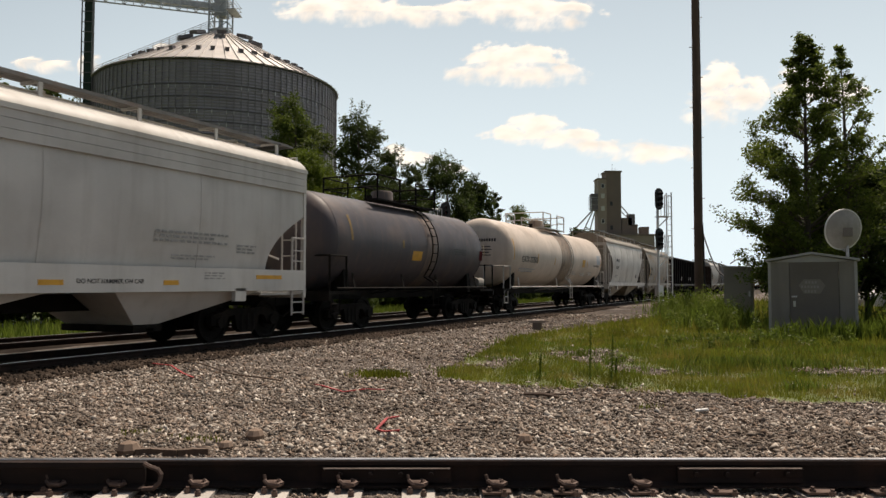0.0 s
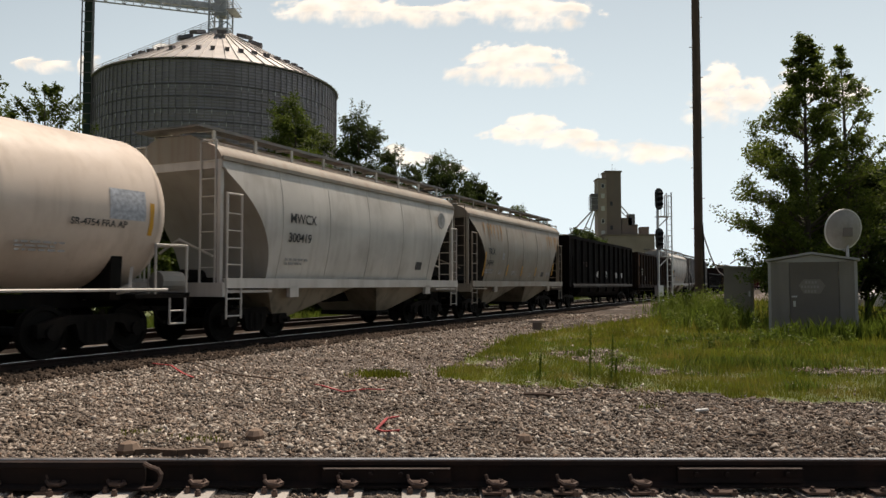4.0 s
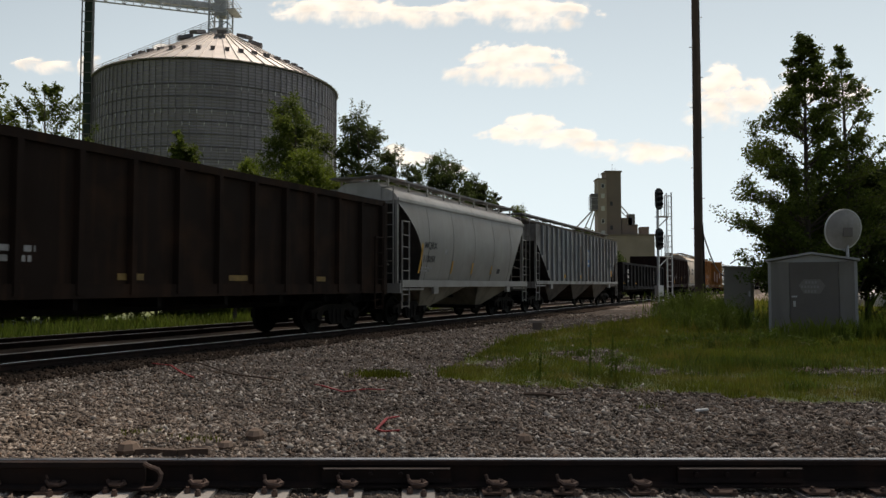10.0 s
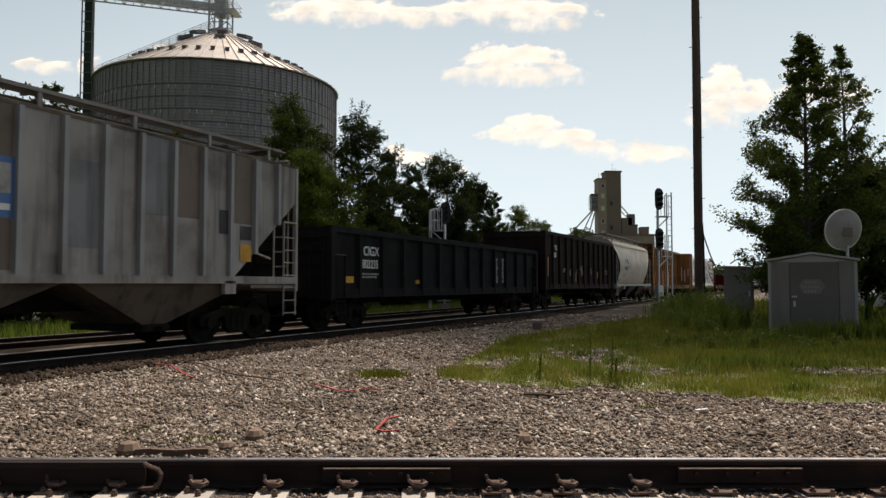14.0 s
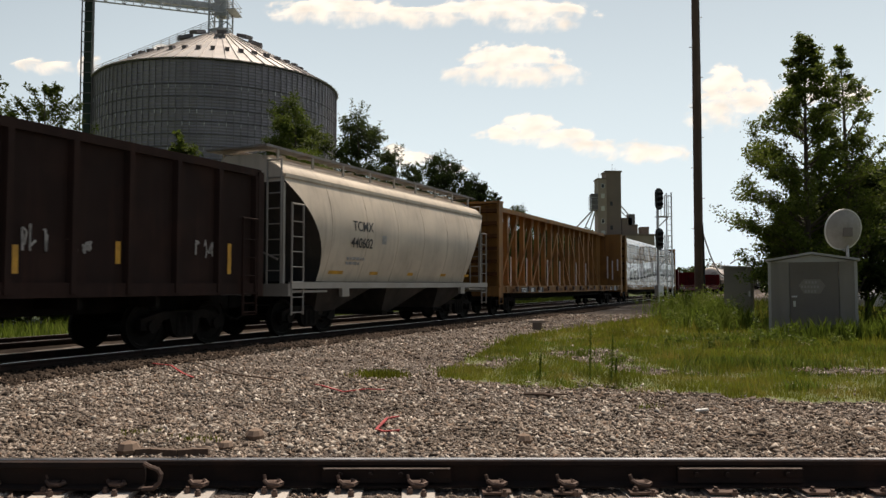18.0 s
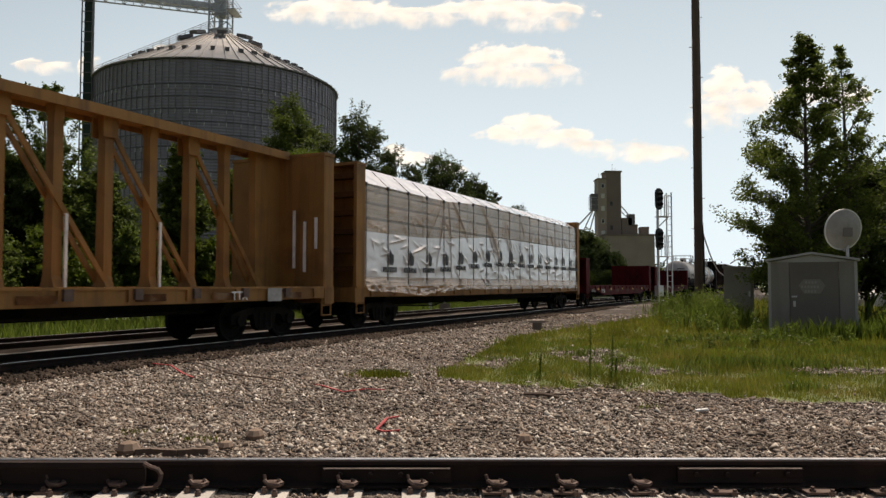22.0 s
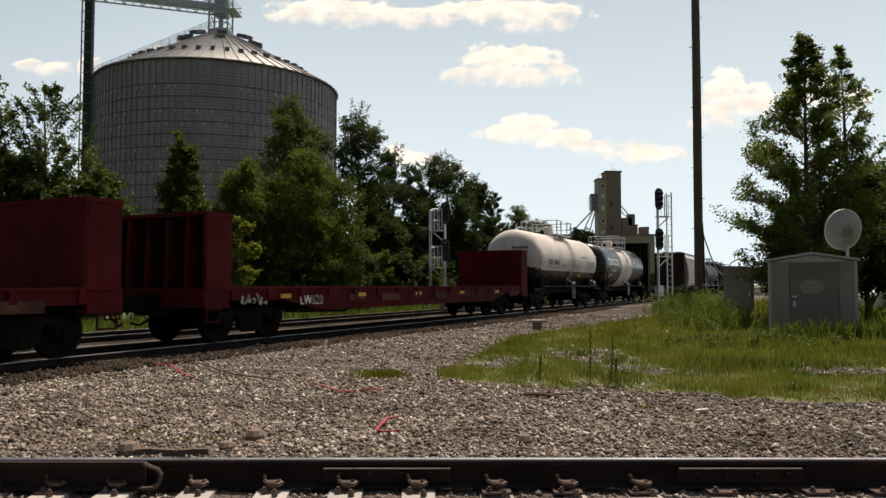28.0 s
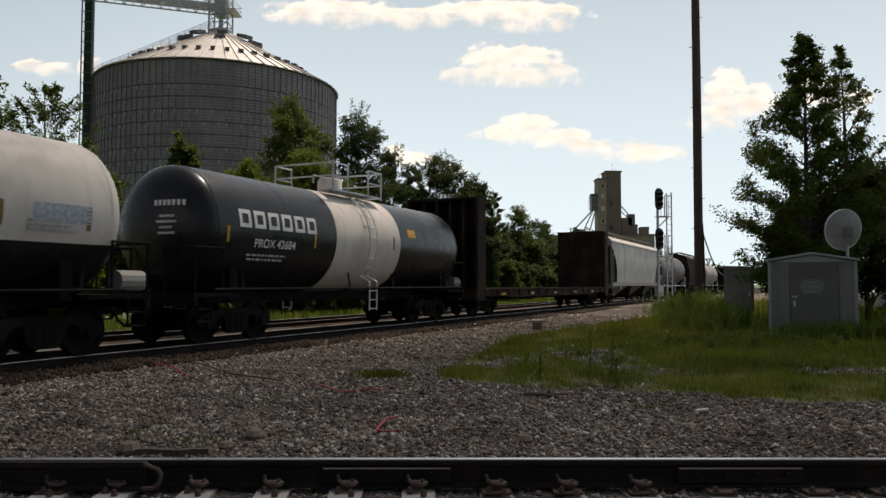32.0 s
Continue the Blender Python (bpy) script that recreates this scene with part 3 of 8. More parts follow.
# -- covered hoppers --
def covered_hopper(label, front, rear, body, bodym, sillm, eave=4.2, crown=4.48, bulge=0.1, width=1.52, sill=(1.2, 1.42), cut=1.6, bays=2, endm=None, roofm=None, panels=6, ribs=0, ribm=None, ladderm=None, cut_top=3.78, straight=False, top_band=0.0, baym=None):
    """front, rear: coupling places; body: (front, rear) ends of the car body."""
    car, mid = car_at("covered_hopper_car", label, "freight car", front, rear)
    x0, x1 = body[0] - mid, body[1] - mid
    half = (x1 - x0) / 2
    xc = (x0 + x1) / 2
    endm, roofm, ladderm = endm or bodym, roofm or bodym, ladderm or sillm

    def inset(z):
        if z >= cut_top:
            return 0.0
        t = (cut_top - z) / (cut_top - sill[1])
        return cut * (t if straight else 1 - (1 - min(1.0, t)) ** 2.2)

    def side(z):
        if straight:
            return width
        t = (z - sill[1]) / (eave - sill[1])
        return width - bulge + bulge * math.sin(math.pi * min(1, max(0, t * 0.9 + 0.05)))

    if not straight:
        SIDES[car.name] = (side, sill[1])
    es = eave - (0.07 if straight else 0.26)
    wt = width if top_band else side(es)
    zs = [sill[1] + (es - sill[1]) * i / 16 for i in range(17)]
    # side sheets
    nx = 24
    for s in (-1, 1):
        rows = []
        for z in zs:
            i = inset(z)
            rows.append([(x0 + i + (x1 - x0 - 2 * i) * k / nx, s * side(z), z) for k in range(nx + 1)])
        part("side_sheet", Geo().rings(rows, caps=False, close=False), bodym, car, smooth=True)
    # slope sheets and end walls
    for k in (-1, 1):
        rows = []
        for z in [sill[1] + (cut_top - sill[1]) * i / 12 for i in range(13)]:
            x = (x0 + inset(z)) if k < 0 else (x1 - inset(z))
            rows.append([(x, side(z) * f, z) for f in (-1, -0.5, 0, 0.5, 1)])
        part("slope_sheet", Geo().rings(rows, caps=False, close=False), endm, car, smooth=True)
        x = x0 if k < 0 else x1
        rows = [[(x, side(z) * f, z) for f in (-1, -0.5, 0, 0.5, 1)] for z in [cut_top + (es - cut_top) * i / 5 for i in range(6)]]
        part("end_wall", Geo().rings(rows, caps=False, close=False), bodym, car, smooth=True)
    # roof with rounded shoulders
    edge = [(wt + 0.025, es - 0.05), (wt + 0.025, es), (wt - 0.05, es + 0.13), (wt - 0.2, es + 0.25), (wt - 0.5, es + 0.36), (0.5, crown)]
    if straight:
        edge = edge[:2] + [(wt - 0.3, es + 0.06), (0.5, crown)]
    prof = [(-q, z) for q, z in edge] + edge[::-1]
    part("roof", Geo().extrude(prof, x0 - 0.02, x1 + 0.02), roofm, car, smooth=True)
    if not straight:
        for s in (-1, 1):
            part("eave_rail", Geo().box(x0, x1, s * (wt + 0.03) - 0.035, s * (wt + 0.03) + 0.035, es - 0.07, es + 0.02), roofm, car)
    part("floor_pan", Geo().box(x0 + cut * 0.6, x1 - cut * 0.6, -width * 0.8, width * 0.8, sill[0] + 0.05, sill[1] + 0.02), M["black_iron"], car)
    if top_band:
        for s in (-1, 1):
            for i in range(3):
                z = es - 0.05 - top_band * (i + 1) / 3
                part("top_chord", Geo().box(x0, x1, s * (width + 0.012) - 0.025, s * (width + 0.012) + 0.025, z + 0.008, z + top_band / 3), bodym, car)
    # side sills
    for s in (-1, 1):
        a = s * (width - 0.03)
        part("side_sill", Geo().extrude([(a - 0.06, sill[0]), (a + 0.07, sill[0]), (a + 0.07, sill[0] + 0.03), (a + 0.035, sill[0] + 0.04), (a + 0.035, sill[1] - 0.03), (a + 0.06, sill[1]), (a - 0.06, sill[1])], x0, x1), sillm, car)
    # vertical seams or outside posts
    seam = Geo()
    for s in (-1, 1):
        for k in range(1, panels):
            x = x0 + (x1 - x0) * k / panels
            zb = sill[1]
            while inset(zb) > min(x - x0, x1 - x) and zb < cut_top:
                zb += 0.05
            pts = [zb + (es - 0.05 - zb) * j / 6 for j in range(7)]
            for za, zc in zip(pts, pts[1:]):
                w = (0.09, 0.11) if ribs else (0.045, 0.014)
                seam.bar((x, s * (side(za) + w[1] / 2 - 0.004), za), (x, s * (side(zc) + w[1] / 2 - 0.004), zc), w[0], w[1], up=(0, 1, 0))
            part("rib" if ribs else "seam", seam, (ribm or bodym) if ribs else bodym, car)
            seam = Geo()
    # outlet bays
    gap = (x1 - x0 - 2 * cut + 1.2) / bays
    for k in range(bays):
        cx = xc + (k - (bays - 1) / 2) * gap
        h = gap * (0.5 if straight else 0.4) - 0.04
        cl = cx - (0 if straight else h * 0.45)
        rows = [[(cx - h, -width + 0.12, sill[0] + 0.04), (cx + h, -width + 0.12, sill[0] + 0.04), (cx + h, width - 0.12, sill[0] + 0.04), (cx - h, width - 0.12, sill[0] + 0.04)],
                [(cl - 0.3, -0.95, 0.5), (cl + 0.3, -0.95, 0.5), (cl + 0.3, 0.95, 0.5), (cl - 0.3, 0.95, 0.5)]]
        bay = part("outlet_bay", Geo().rings(rows), baym or endm, car, "sloping hopper outlet under the sill")
        part("gate", Geo().box(cl - 0.36, cl + 0.36, -1.0, 1.0, 0.36, 0.49), M["black_iron"], bay)
        part("gate_shaft", Geo().cyl((cl, -1.2, 0.42), (cl, 1.2, 0.42), 0.04, n=8), M["black_iron"], bay)
    part("centre_sill", Geo().box(x0, x1, -0.18, 0.18, 0.78, 1.1), M["black_iron"], car)
    # running boards on the roof
    for s in (-1, 1):
        wb = Geo()
        for j in range(4):
            yy = s * (0.42 + j * 0.13)
            wb.box(x0 - 0.15, x1 + 0.15, yy - 0.05, yy + 0.05, crown + 0.17, crown + 0.2)
        wb.box(x0 - 0.15, x1 + 0.15, s * 0.88 - 0.012, s * 0.88 + 0.012, crown + 0.13, crown + 0.2)
        rb = part("running_board", wb, M["walkway"], car, "steel grating walkway along the roof")
        n = 9
        for k in range(n):
            x = x0 + 0.3 + (x1 - x0 - 0.6) * k / (n - 1)
            part("support", Geo().box(x - 0.04, x + 0.04, s * 0.86 - 0.02, s * 0.86 + 0.02, crown - 0.16, crown + 0.17).box(x - 0.03, x + 0.03, s * 0.38, s * 0.86, crown + 0.12, crown + 0.17), sillm, rb)
    for e in (-1, 1):
        ex = x0 if e < 0 else x1
        part("end_walkway", Geo().box(ex - 0.25, ex + 0.25, -0.95, 0.95, crown + 0.12, crown + 0.16), M["walkway"], car)
    hatch = Geo().box(x0 + 0.8, x1 - 0.8, -0.3, 0.3, crown, crown + 0.1)
    for k in range(4):
        x = x0 + 1.2 + (x1 - x0 - 2.4) * k / 3
        hatch.box(x - 0.06, x + 0.06, -0.36, 0.36, crown + 0.08, crown + 0.14)
    part("roof_hatch", hatch, roofm, car)
    # corner posts, ladders, platforms
    for e in (-1, 1):
        ex = x0 if e < 0 else x1
        for s in (-1, 1):
            part("corner_post", Geo().bar((ex - e * 0.03, s * (wt - 0.03), sill[0]), (ex - e * 0.03, s * (wt - 0.03), es), 0.09, 0.09), ladderm, car)
            ladder(car, ex - e * 0.27, s * (width - 0.01), 0.55, cut_top - 0.55, ladderm, 0.46, 8)
            ladder(car, ex + e * 0.02, s * (width - 0.5), sill[0], eave + 0.1, ladderm, 0.42, 9, along=False)
        part("end_platform", Geo().box(min(ex, ex - e * 1.6), max(ex, ex - e * 1.6), -width + 0.05, width - 0.05, sill[0] - 0.1, sill[0] - 0.04), ladderm, car)
        part("end_sill", Geo().box(ex - 0.07, ex + 0.07, -width + 0.02, width - 0.02, sill[0] - 0.18, sill[0] + 0.12), sillm, car)
        part("pipe", Geo().pipe([(ex - e * 0.25, -width + 0.6, 1.9), (ex - e * 0.4, 0.2, 2.3), (ex - e * 0.5, 0.9, 2.0)], 0.03, 6), ladderm, car)
        for s in (-1, 1):
            xx = ex - e * 2.35
            part("jacking_pad", Geo().box(xx - 0.17, xx + 0.17, s * (width - 0.02) - 0.05, s * (width - 0.02) + 0.05, sill[0] - 0.22, sill[0] + 0.06), sillm, car)
    part("brake_cylinder", Geo().cyl((x0 + 0.6, 0.3, 1.45), (x0 + 1.2, 0.3, 1.45), 0.18, n=12), M["black_iron"], car)
    wheel = Geo().lathe([(0.24, -0.02), (0.28, -0.02), (0.28, 0.02), (0.24, 0.02)], "x", 16, (x1 + 0.12, 0.5, 2.6))
    part("brake_wheel", wheel, M["black_iron"], car)
    running_gear(car, half + 0.02, 1.5)
    return car, x0, x1, -(width + 0.02)


# -- tank cars --
def tank_car(label, front, rear, tank, tankm, r=1.42, zc=2.5, lowm=None, bandm=None, band=None, railm=None, sillm=None, dome=True, walk_len=2.6, ladderm=None, lowrail=None, marks=None, centre=None, lad=0.0):
    car, mid = car_at("tank_car", label, "freight car", front, rear)
    x0, x1 = tank[0] - mid, tank[1] - mid
    half = (rear - front) / 2 - 0.62
    railm, sillm = railm or M["galv"], sillm or M["black_iron"]
    lowrail = lowrail or railm
    n = 48
    head = 0.62

    def ring(x, rr):
        return [(x, rr * math.cos(2 * math.pi * i / n), zc + rr * math.sin(2 * math.pi * i / n)) for i in range(n)]

    stations = [(x0 + head * (1 - math.cos(a)), r * math.sin(a)) for a in [math.pi / 2 * k / 8 for k in range(9)]]
    stations[0] = (x0, 0.02)
    body = Geo()
    rows = [ring(x, max(q, 0.02)) for x, q in stations]
    k = 14
    xs = [x0 + head + (x1 - x0 - 2 * head) * i / k for i in range(1, k)]
    rows += [ring(x, r) for x in xs]
    rows += [ring(x0 + x1 - x, max(q, 0.02)) for x, q in stations[::-1]]
    if lowm is None:
        body.rings(rows)
        shell = part("tank_shell", body, tankm, car, smooth=True)
    else:
        # two-tone: the upper shell and the dark lower shell meet along a level line
        lo = [i for i in range(n) if -0.43 > math.sin(2 * math.pi * (i + 0.5) / n)]
        up, dn = Geo(), Geo()
        m = len(rows)
        verts = [p for row in rows for p in row]
        fu, fd = [], []
        for a in range(m - 1):
            for i in range(n):
                q = (a * n + i, a * n + (i + 1) % n, (a + 1) * n + (i + 1) % n, (a + 1) * n + i)
                (fd if i in lo else fu).append(q)
        up.add(verts, fu)
        dn.add(verts, fd)
        shell = part("tank_shell", up, tankm, car, smooth=True)
        part("lower_shell", dn, lowm, car, "black-painted lower part of the tank", smooth=True)
    for x in [x0 + head + (x1 - x0 - 2 * head) * q for q in (0.0, 0.2, 0.4, 0.6, 0.8, 1.0)]:
        if lowm is None:
            part("weld_band", Geo().rings([ring(x - 0.02, r + 0.004), ring(x + 0.02, r + 0.004)], caps=False), tankm, shell, smooth=True)
        else:
            arc = [i % n for i in range(n // 2 + 25 + 3, n // 2 + 25 + 3 + n) if i % n not in lo]
            arc = sorted(arc, key=lambda i: (i + 8) % n)
            part("weld_band", Geo().rings([[ring(x + o, r + 0.004)[i] for i in arc] for o in (-0.02, 0.02)], caps=False, close=False), tankm, shell, smooth=True)
    if marks:
        # rows of small characters painted on the dished heads
        for q, (z, w) in enumerate(((0.45, 0.42), (0.2, 0.2), (0.08, 0.26), (-0.04, 0.16), (-0.16, 0.22))):
            g = Geo()
            hh = 0.12 if q == 0 else 0.05
            for k in range(int(w * 2 / (hh * 0.9))):
                yy = -0.45 - w + k * hh * 0.9
                dx = head * (1 - math.cos(math.asin(min(0.95, math.hypot(yy, z) / r))))
                g.box(x0 + dx - 0.012, x0 + dx + 0.02, yy, yy + hh * 0.6, zc + z, zc + z + hh)
            part("head_marks", g, marks, shell)
    if band:
        a, b = band[0] - mid, band[1] - mid
        part("painted_band", Geo().rings([ring(a, r + 0.005), ring((a + b) / 2, r + 0.0055), ring(b, r + 0.005)], caps=False), bandm, car, "broad painted band round the tank", smooth=True)
    xc = (x0 + x1) / 2 if not band else ((band[0] + band[1]) / 2 - mid)
    xc = centre - mid if centre else xc
    top = zc + r
    if dome:
        dm = Geo().lathe([(0.36, -0.25), (0.36, 0.4), (0.32, 0.46), (0.02, 0.5)], "z", 24, (xc, 0, top))
        part("manway", dm, tankm if band is None else bandm, car, "round manway housing on the tank's top", smooth=True)
        for dx in (-0.8, 0.75):
            part("valve", Geo().cyl((xc + dx, 0, top - 0.1), (xc + dx, 0, top + 0.24), 0.1, n=10), sillm, car)
    # walkway with its railing
    wl2 = walk_len / 2
    deck = Geo().box(xc - wl2, xc + wl2, -0.98, -0.5, top - 0.05, top).box(xc - wl2, xc + wl2, 0.5, 0.98, top - 0.05, top)
    part("platform", deck, railm, car)
    for e in (-1, 1):
        for s in (-1, 1):
            rg = Geo()
            xa, xb = xc + e * wl2, xc + e * 0.55
            zt = top + 0.72
            rg.pipe([(xa, s * 0.98, top - 0.1), (xa, s * 0.98, zt), (xb, s * 0.98, zt), (xb, s * 0.98, top - 0.05)], 0.025, 6)
            rg.pipe([(xa, s * 0.98, top + 0.36), (xb, s * 0.98, top + 0.36)], 0.02, 6)
            part("railing", rg, railm, car)
        rg = Geo()
        xa = xc + e * wl2
        rg.pipe([(xa, -0.98, top + 0.72), (xa, 0.98, top + 0.72)], 0.025, 6).pipe([(xa, -0.98, top + 0.36), (xa, 0.98, top + 0.36)], 0.02, 6)
        part("railing", rg, railm, car)
    # side ladder following the shell
    xl = xc + lad
    for s in (-1, 1):
        lg = Geo()
        pts = [(xl, s * (r + 0.1) * math.cos(a), zc + (r + 0.1) * math.sin(a)) for a in [radians(-40 + 11 * i) for i in range(11)]]
        for dx in (-0.2, 0.2):
            lg.pipe([(xl + dx, s * 1.5, 0.55), (xl + dx, s * 1.5, 1.35)] + [(p[0] + dx, p[1], p[2]) for p in pts], 0.022, 6)
        lad_ob = part("ladder", lg, ladderm or railm, car)
        key = ((ladderm or railm).name, "tank")
        if key not in RUNGS:
            RUNGS[key] = Geo().cyl((-0.2, 0, 0), (0.2, 0, 0), 0.016, n=6).mesh("rung", ladderm or railm)
        for p in pts + [(xl, s * 1.5, z) for z in (0.6, 0.85, 1.1)]:
            rg = new("rung", RUNGS[key])
            rg.parent = lad_ob
            rg.matrix_basis = pose(*p)
        # walkway rail along the sill
        part("side_handrail", Geo().pipe([(x0 + 0.4, s * 1.5, 1.18), (x1 - 0.4, s * 1.5, 1.18)], 0.03, 6), lowrail, car)
        for x in (x0 + 1.3, xc - 1.2, xc + 1.2, x1 - 1.3):
            part("strut", Geo().bar((x, s * 1.5, 1.16), (x + 0.15, s * (r * 0.93), 1.6), 0.05, 0.02).bar((x, s * 1.5, 1.15), (x, s * 0.3, 1.0), 0.06, 0.03), lowrail, car)
    # end platforms, saddles and centre sill
    part("centre_sill", Geo().box(-half, half, -0.32, 0.32, 0.85, 1.1), sillm, car)
    for e in (-1, 1):
        ex = x0 if e < 0 else x1
        sx = ex - e * 1.35
        prof = [(-1.2, 1.0), (1.2, 1.0)] + [(r * math.cos(a), zc + r * math.sin(a)) for a in [radians(-35 - 11 * i) for i in range(11)]]
        part("saddle", Geo().extrude(prof, sx - 0.12, sx + 0.12), sillm, car)
        x = e * half
        part("end_platform", Geo().box(min(x, x - e * 1.3), max(x, x - e * 1.3), -1.45, 1.45, 1.02, 1.1), sillm, car)
        part("end_sill", Geo().box(x - 0.06, x + 0.06, -1.45, 1.45, 0.85, 1.12), sillm, car)
        for s in (-1, 1):
            hr = Geo().pipe([(x, s * 1.42, 1.1), (x, s * 1.42, 2.05), (x - e * 0.8, s * 1.42, 2.05), (x - e * 0.8, s * 1.42, 1.1)], 0.024, 6)
            hr.pipe([(x, s * 1.42, 2.05), (x - e * 0.1, s * 0.5, 2.05), (x - e * 0.1, s * 0.5, 1.1)], 0.024, 6)
            part("end_railing", hr, lowrail, car)
        end_gear(car, half, 1.44, 1.02, e, lowrail)
    part("brake_reservoir", Geo().cyl((x1 - 0.1, -0.9, 1.35), (x1 + 0.5, -0.9, 1.35), 0.2, n=12), P["grey"], car)
    part("outlet_valve", Geo().cyl((xc, 0, zc - r - 0.25), (xc, 0, zc - r + 0.1), 0.25, n=12), sillm, car)
    running_gear(car, half, 1.75)
    return car, x0, x1, zc, r, xc


def on_tank(parent, name, x0, x1, z0, z1, zc, r, material, label=""):
    """A painted patch that follows the tank's near side."""
    a0, a1 = math.asin((z0 - zc) / r), math.asin((z1 - zc) / r)
    rows = []
    for i in range(7):
        a = a0 + (a1 - a0) * i / 6
        rows.append([(x0, -(r + 0.006) * math.cos(a), zc + (r + 0.006) * math.sin(a)), (x1, -(r + 0.006) * math.cos(a), zc + (r + 0.006) * math.sin(a))])
    return part(name, Geo().rings(rows, caps=False, close=False), material, parent, label, True)


def tank_words(parent, words, size, x, z, zc, r, material, squeeze=1.0):
    a = math.asin((z + size * 0.35 - zc) / r)
    y = -(r + 0.02) * math.cos(a)
    return lettering(words, size, (x, y + size * 0.35 * math.sin(a), z), parent, material, slant=-math.degrees(a) * 0.9, squeeze=squeeze)


# -- gondolas --
def gondola(label, front, rear, body, bodym, top=3.8, bottom=1.1, ribs=11, width=1.52, ribm=None, sill_deep=0.25, corrugated=True, tub=False):
    car, mid = car_at("gondola_car", label, "freight car", front, rear)
    x0, x1 = body[0] - mid, body[1] - mid
    ribm = ribm or bodym
    for s in (-1, 1):
        w = s * (width - 0.08)
        part("side_wall", Geo().box(x0, x1, w - 0.03, w + 0.03, bottom, top), bodym, car)
        part("top_chord", Geo().box(x0 - 0.03, x1 + 0.03, s * (width - 0.05) - 0.09, s * (width - 0.05) + 0.09, top - 0.1, top + 0.06), bodym, car)
        part("side_sill", Geo().box(x0, x1, s * (width - 0.03) - 0.06, s * (width - 0.03) + 0.06, bottom - 0.06, bottom + sill_deep - 0.06), bodym, car)
        for k in range(ribs):
            x = x0 + (x1 - x0) * (k + 0.5) / ribs if ribs < 3 else x0 + 0.12 + (x1 - x0 - 0.24) * k / (ribs - 1)
            y0, y1 = sorted((s * (width - 0.05), s * (width + 0.06)))
            part("rib", Geo().extrude([(x - 0.09, y0 if s > 0 else y1), (x - 0.055, y1 if s > 0 else y0), (x + 0.055, y1 if s > 0 else y0), (x + 0.09, y0 if s > 0 else y1)], bottom, top - 0.1, "z"), ribm, car)
    for e in (-1, 1):
        ex = x0 if e < 0 else x1
        part("end_wall", Geo().box(ex - 0.03, ex + 0.03, -width + 0.05, width - 0.05, bottom, top + 0.04), bodym, car)
        n = 5
        for k in range(n):
            z = bottom + 0.25 + (top - bottom - 0.4) * k / (n - 1)
            part("end_rib", Geo().box(min(ex, ex + e * 0.12), max(ex, ex + e * 0.12), -width + 0.05, width - 0.05, z - 0.09, z + 0.09), bodym, car)
        for s in (-1, 1):
            part("corner_post", Geo().box(ex - 0.09, ex + 0.09, s * (width - 0.02) - 0.09, s * (width - 0.02) + 0.09, bottom - 0.1, top), bodym, car)
            ladder(car, ex - e * 0.35, s * (width + 0.05), bottom - 0.5, bottom + (top - bottom) * 0.6, ribm, 0.44, 6)
            ladder(car, ex + e * 0.16, s * (width - 0.35), bottom - 0.1, top - 0.4, ribm, 0.42, 6, along=False)
        end_gear(car, abs(ex), width - 0.03, bottom, e, ribm)
    part("floor", Geo().box(x0, x1, -width + 0.1, width - 0.1, bottom - 0.04, bottom + 0.04), bodym, car)
    part("centre_sill", Geo().box(x0 - 0.2, x1 + 0.2, -0.3, 0.3, 0.72, bottom - 0.03), M["black_iron"], car)
    for k in range(6):
        x = x0 + 2.8 + (x1 - x0 - 5.6) * k / 5
        part("cross_bearer", Geo().box(x - 0.05, x + 0.05, -width + 0.1, width - 0.1, 0.85, bottom - 0.05), M["black_iron"], car)
    if tub:
        a, b = x0 + 3.0, x1 - 3.0
        for s in (-1, 1):
            tubg = Geo()
            c = s * 0.8
            prof = [(c + 0.55 * math.cos(q), bottom - 0.05 - 0.62 * math.sin(q)) for q in [math.pi * i / 10 for i in range(11)]]
            tubg.extrude(prof, a, b)
            part("tub_floor", tubg, bodym, car, "rounded tub hanging between the bogies", True)
    running_gear(car, max(abs(x0), abs(x1)), 1.65)
    return car, x0, x1, -(width - 0.045)


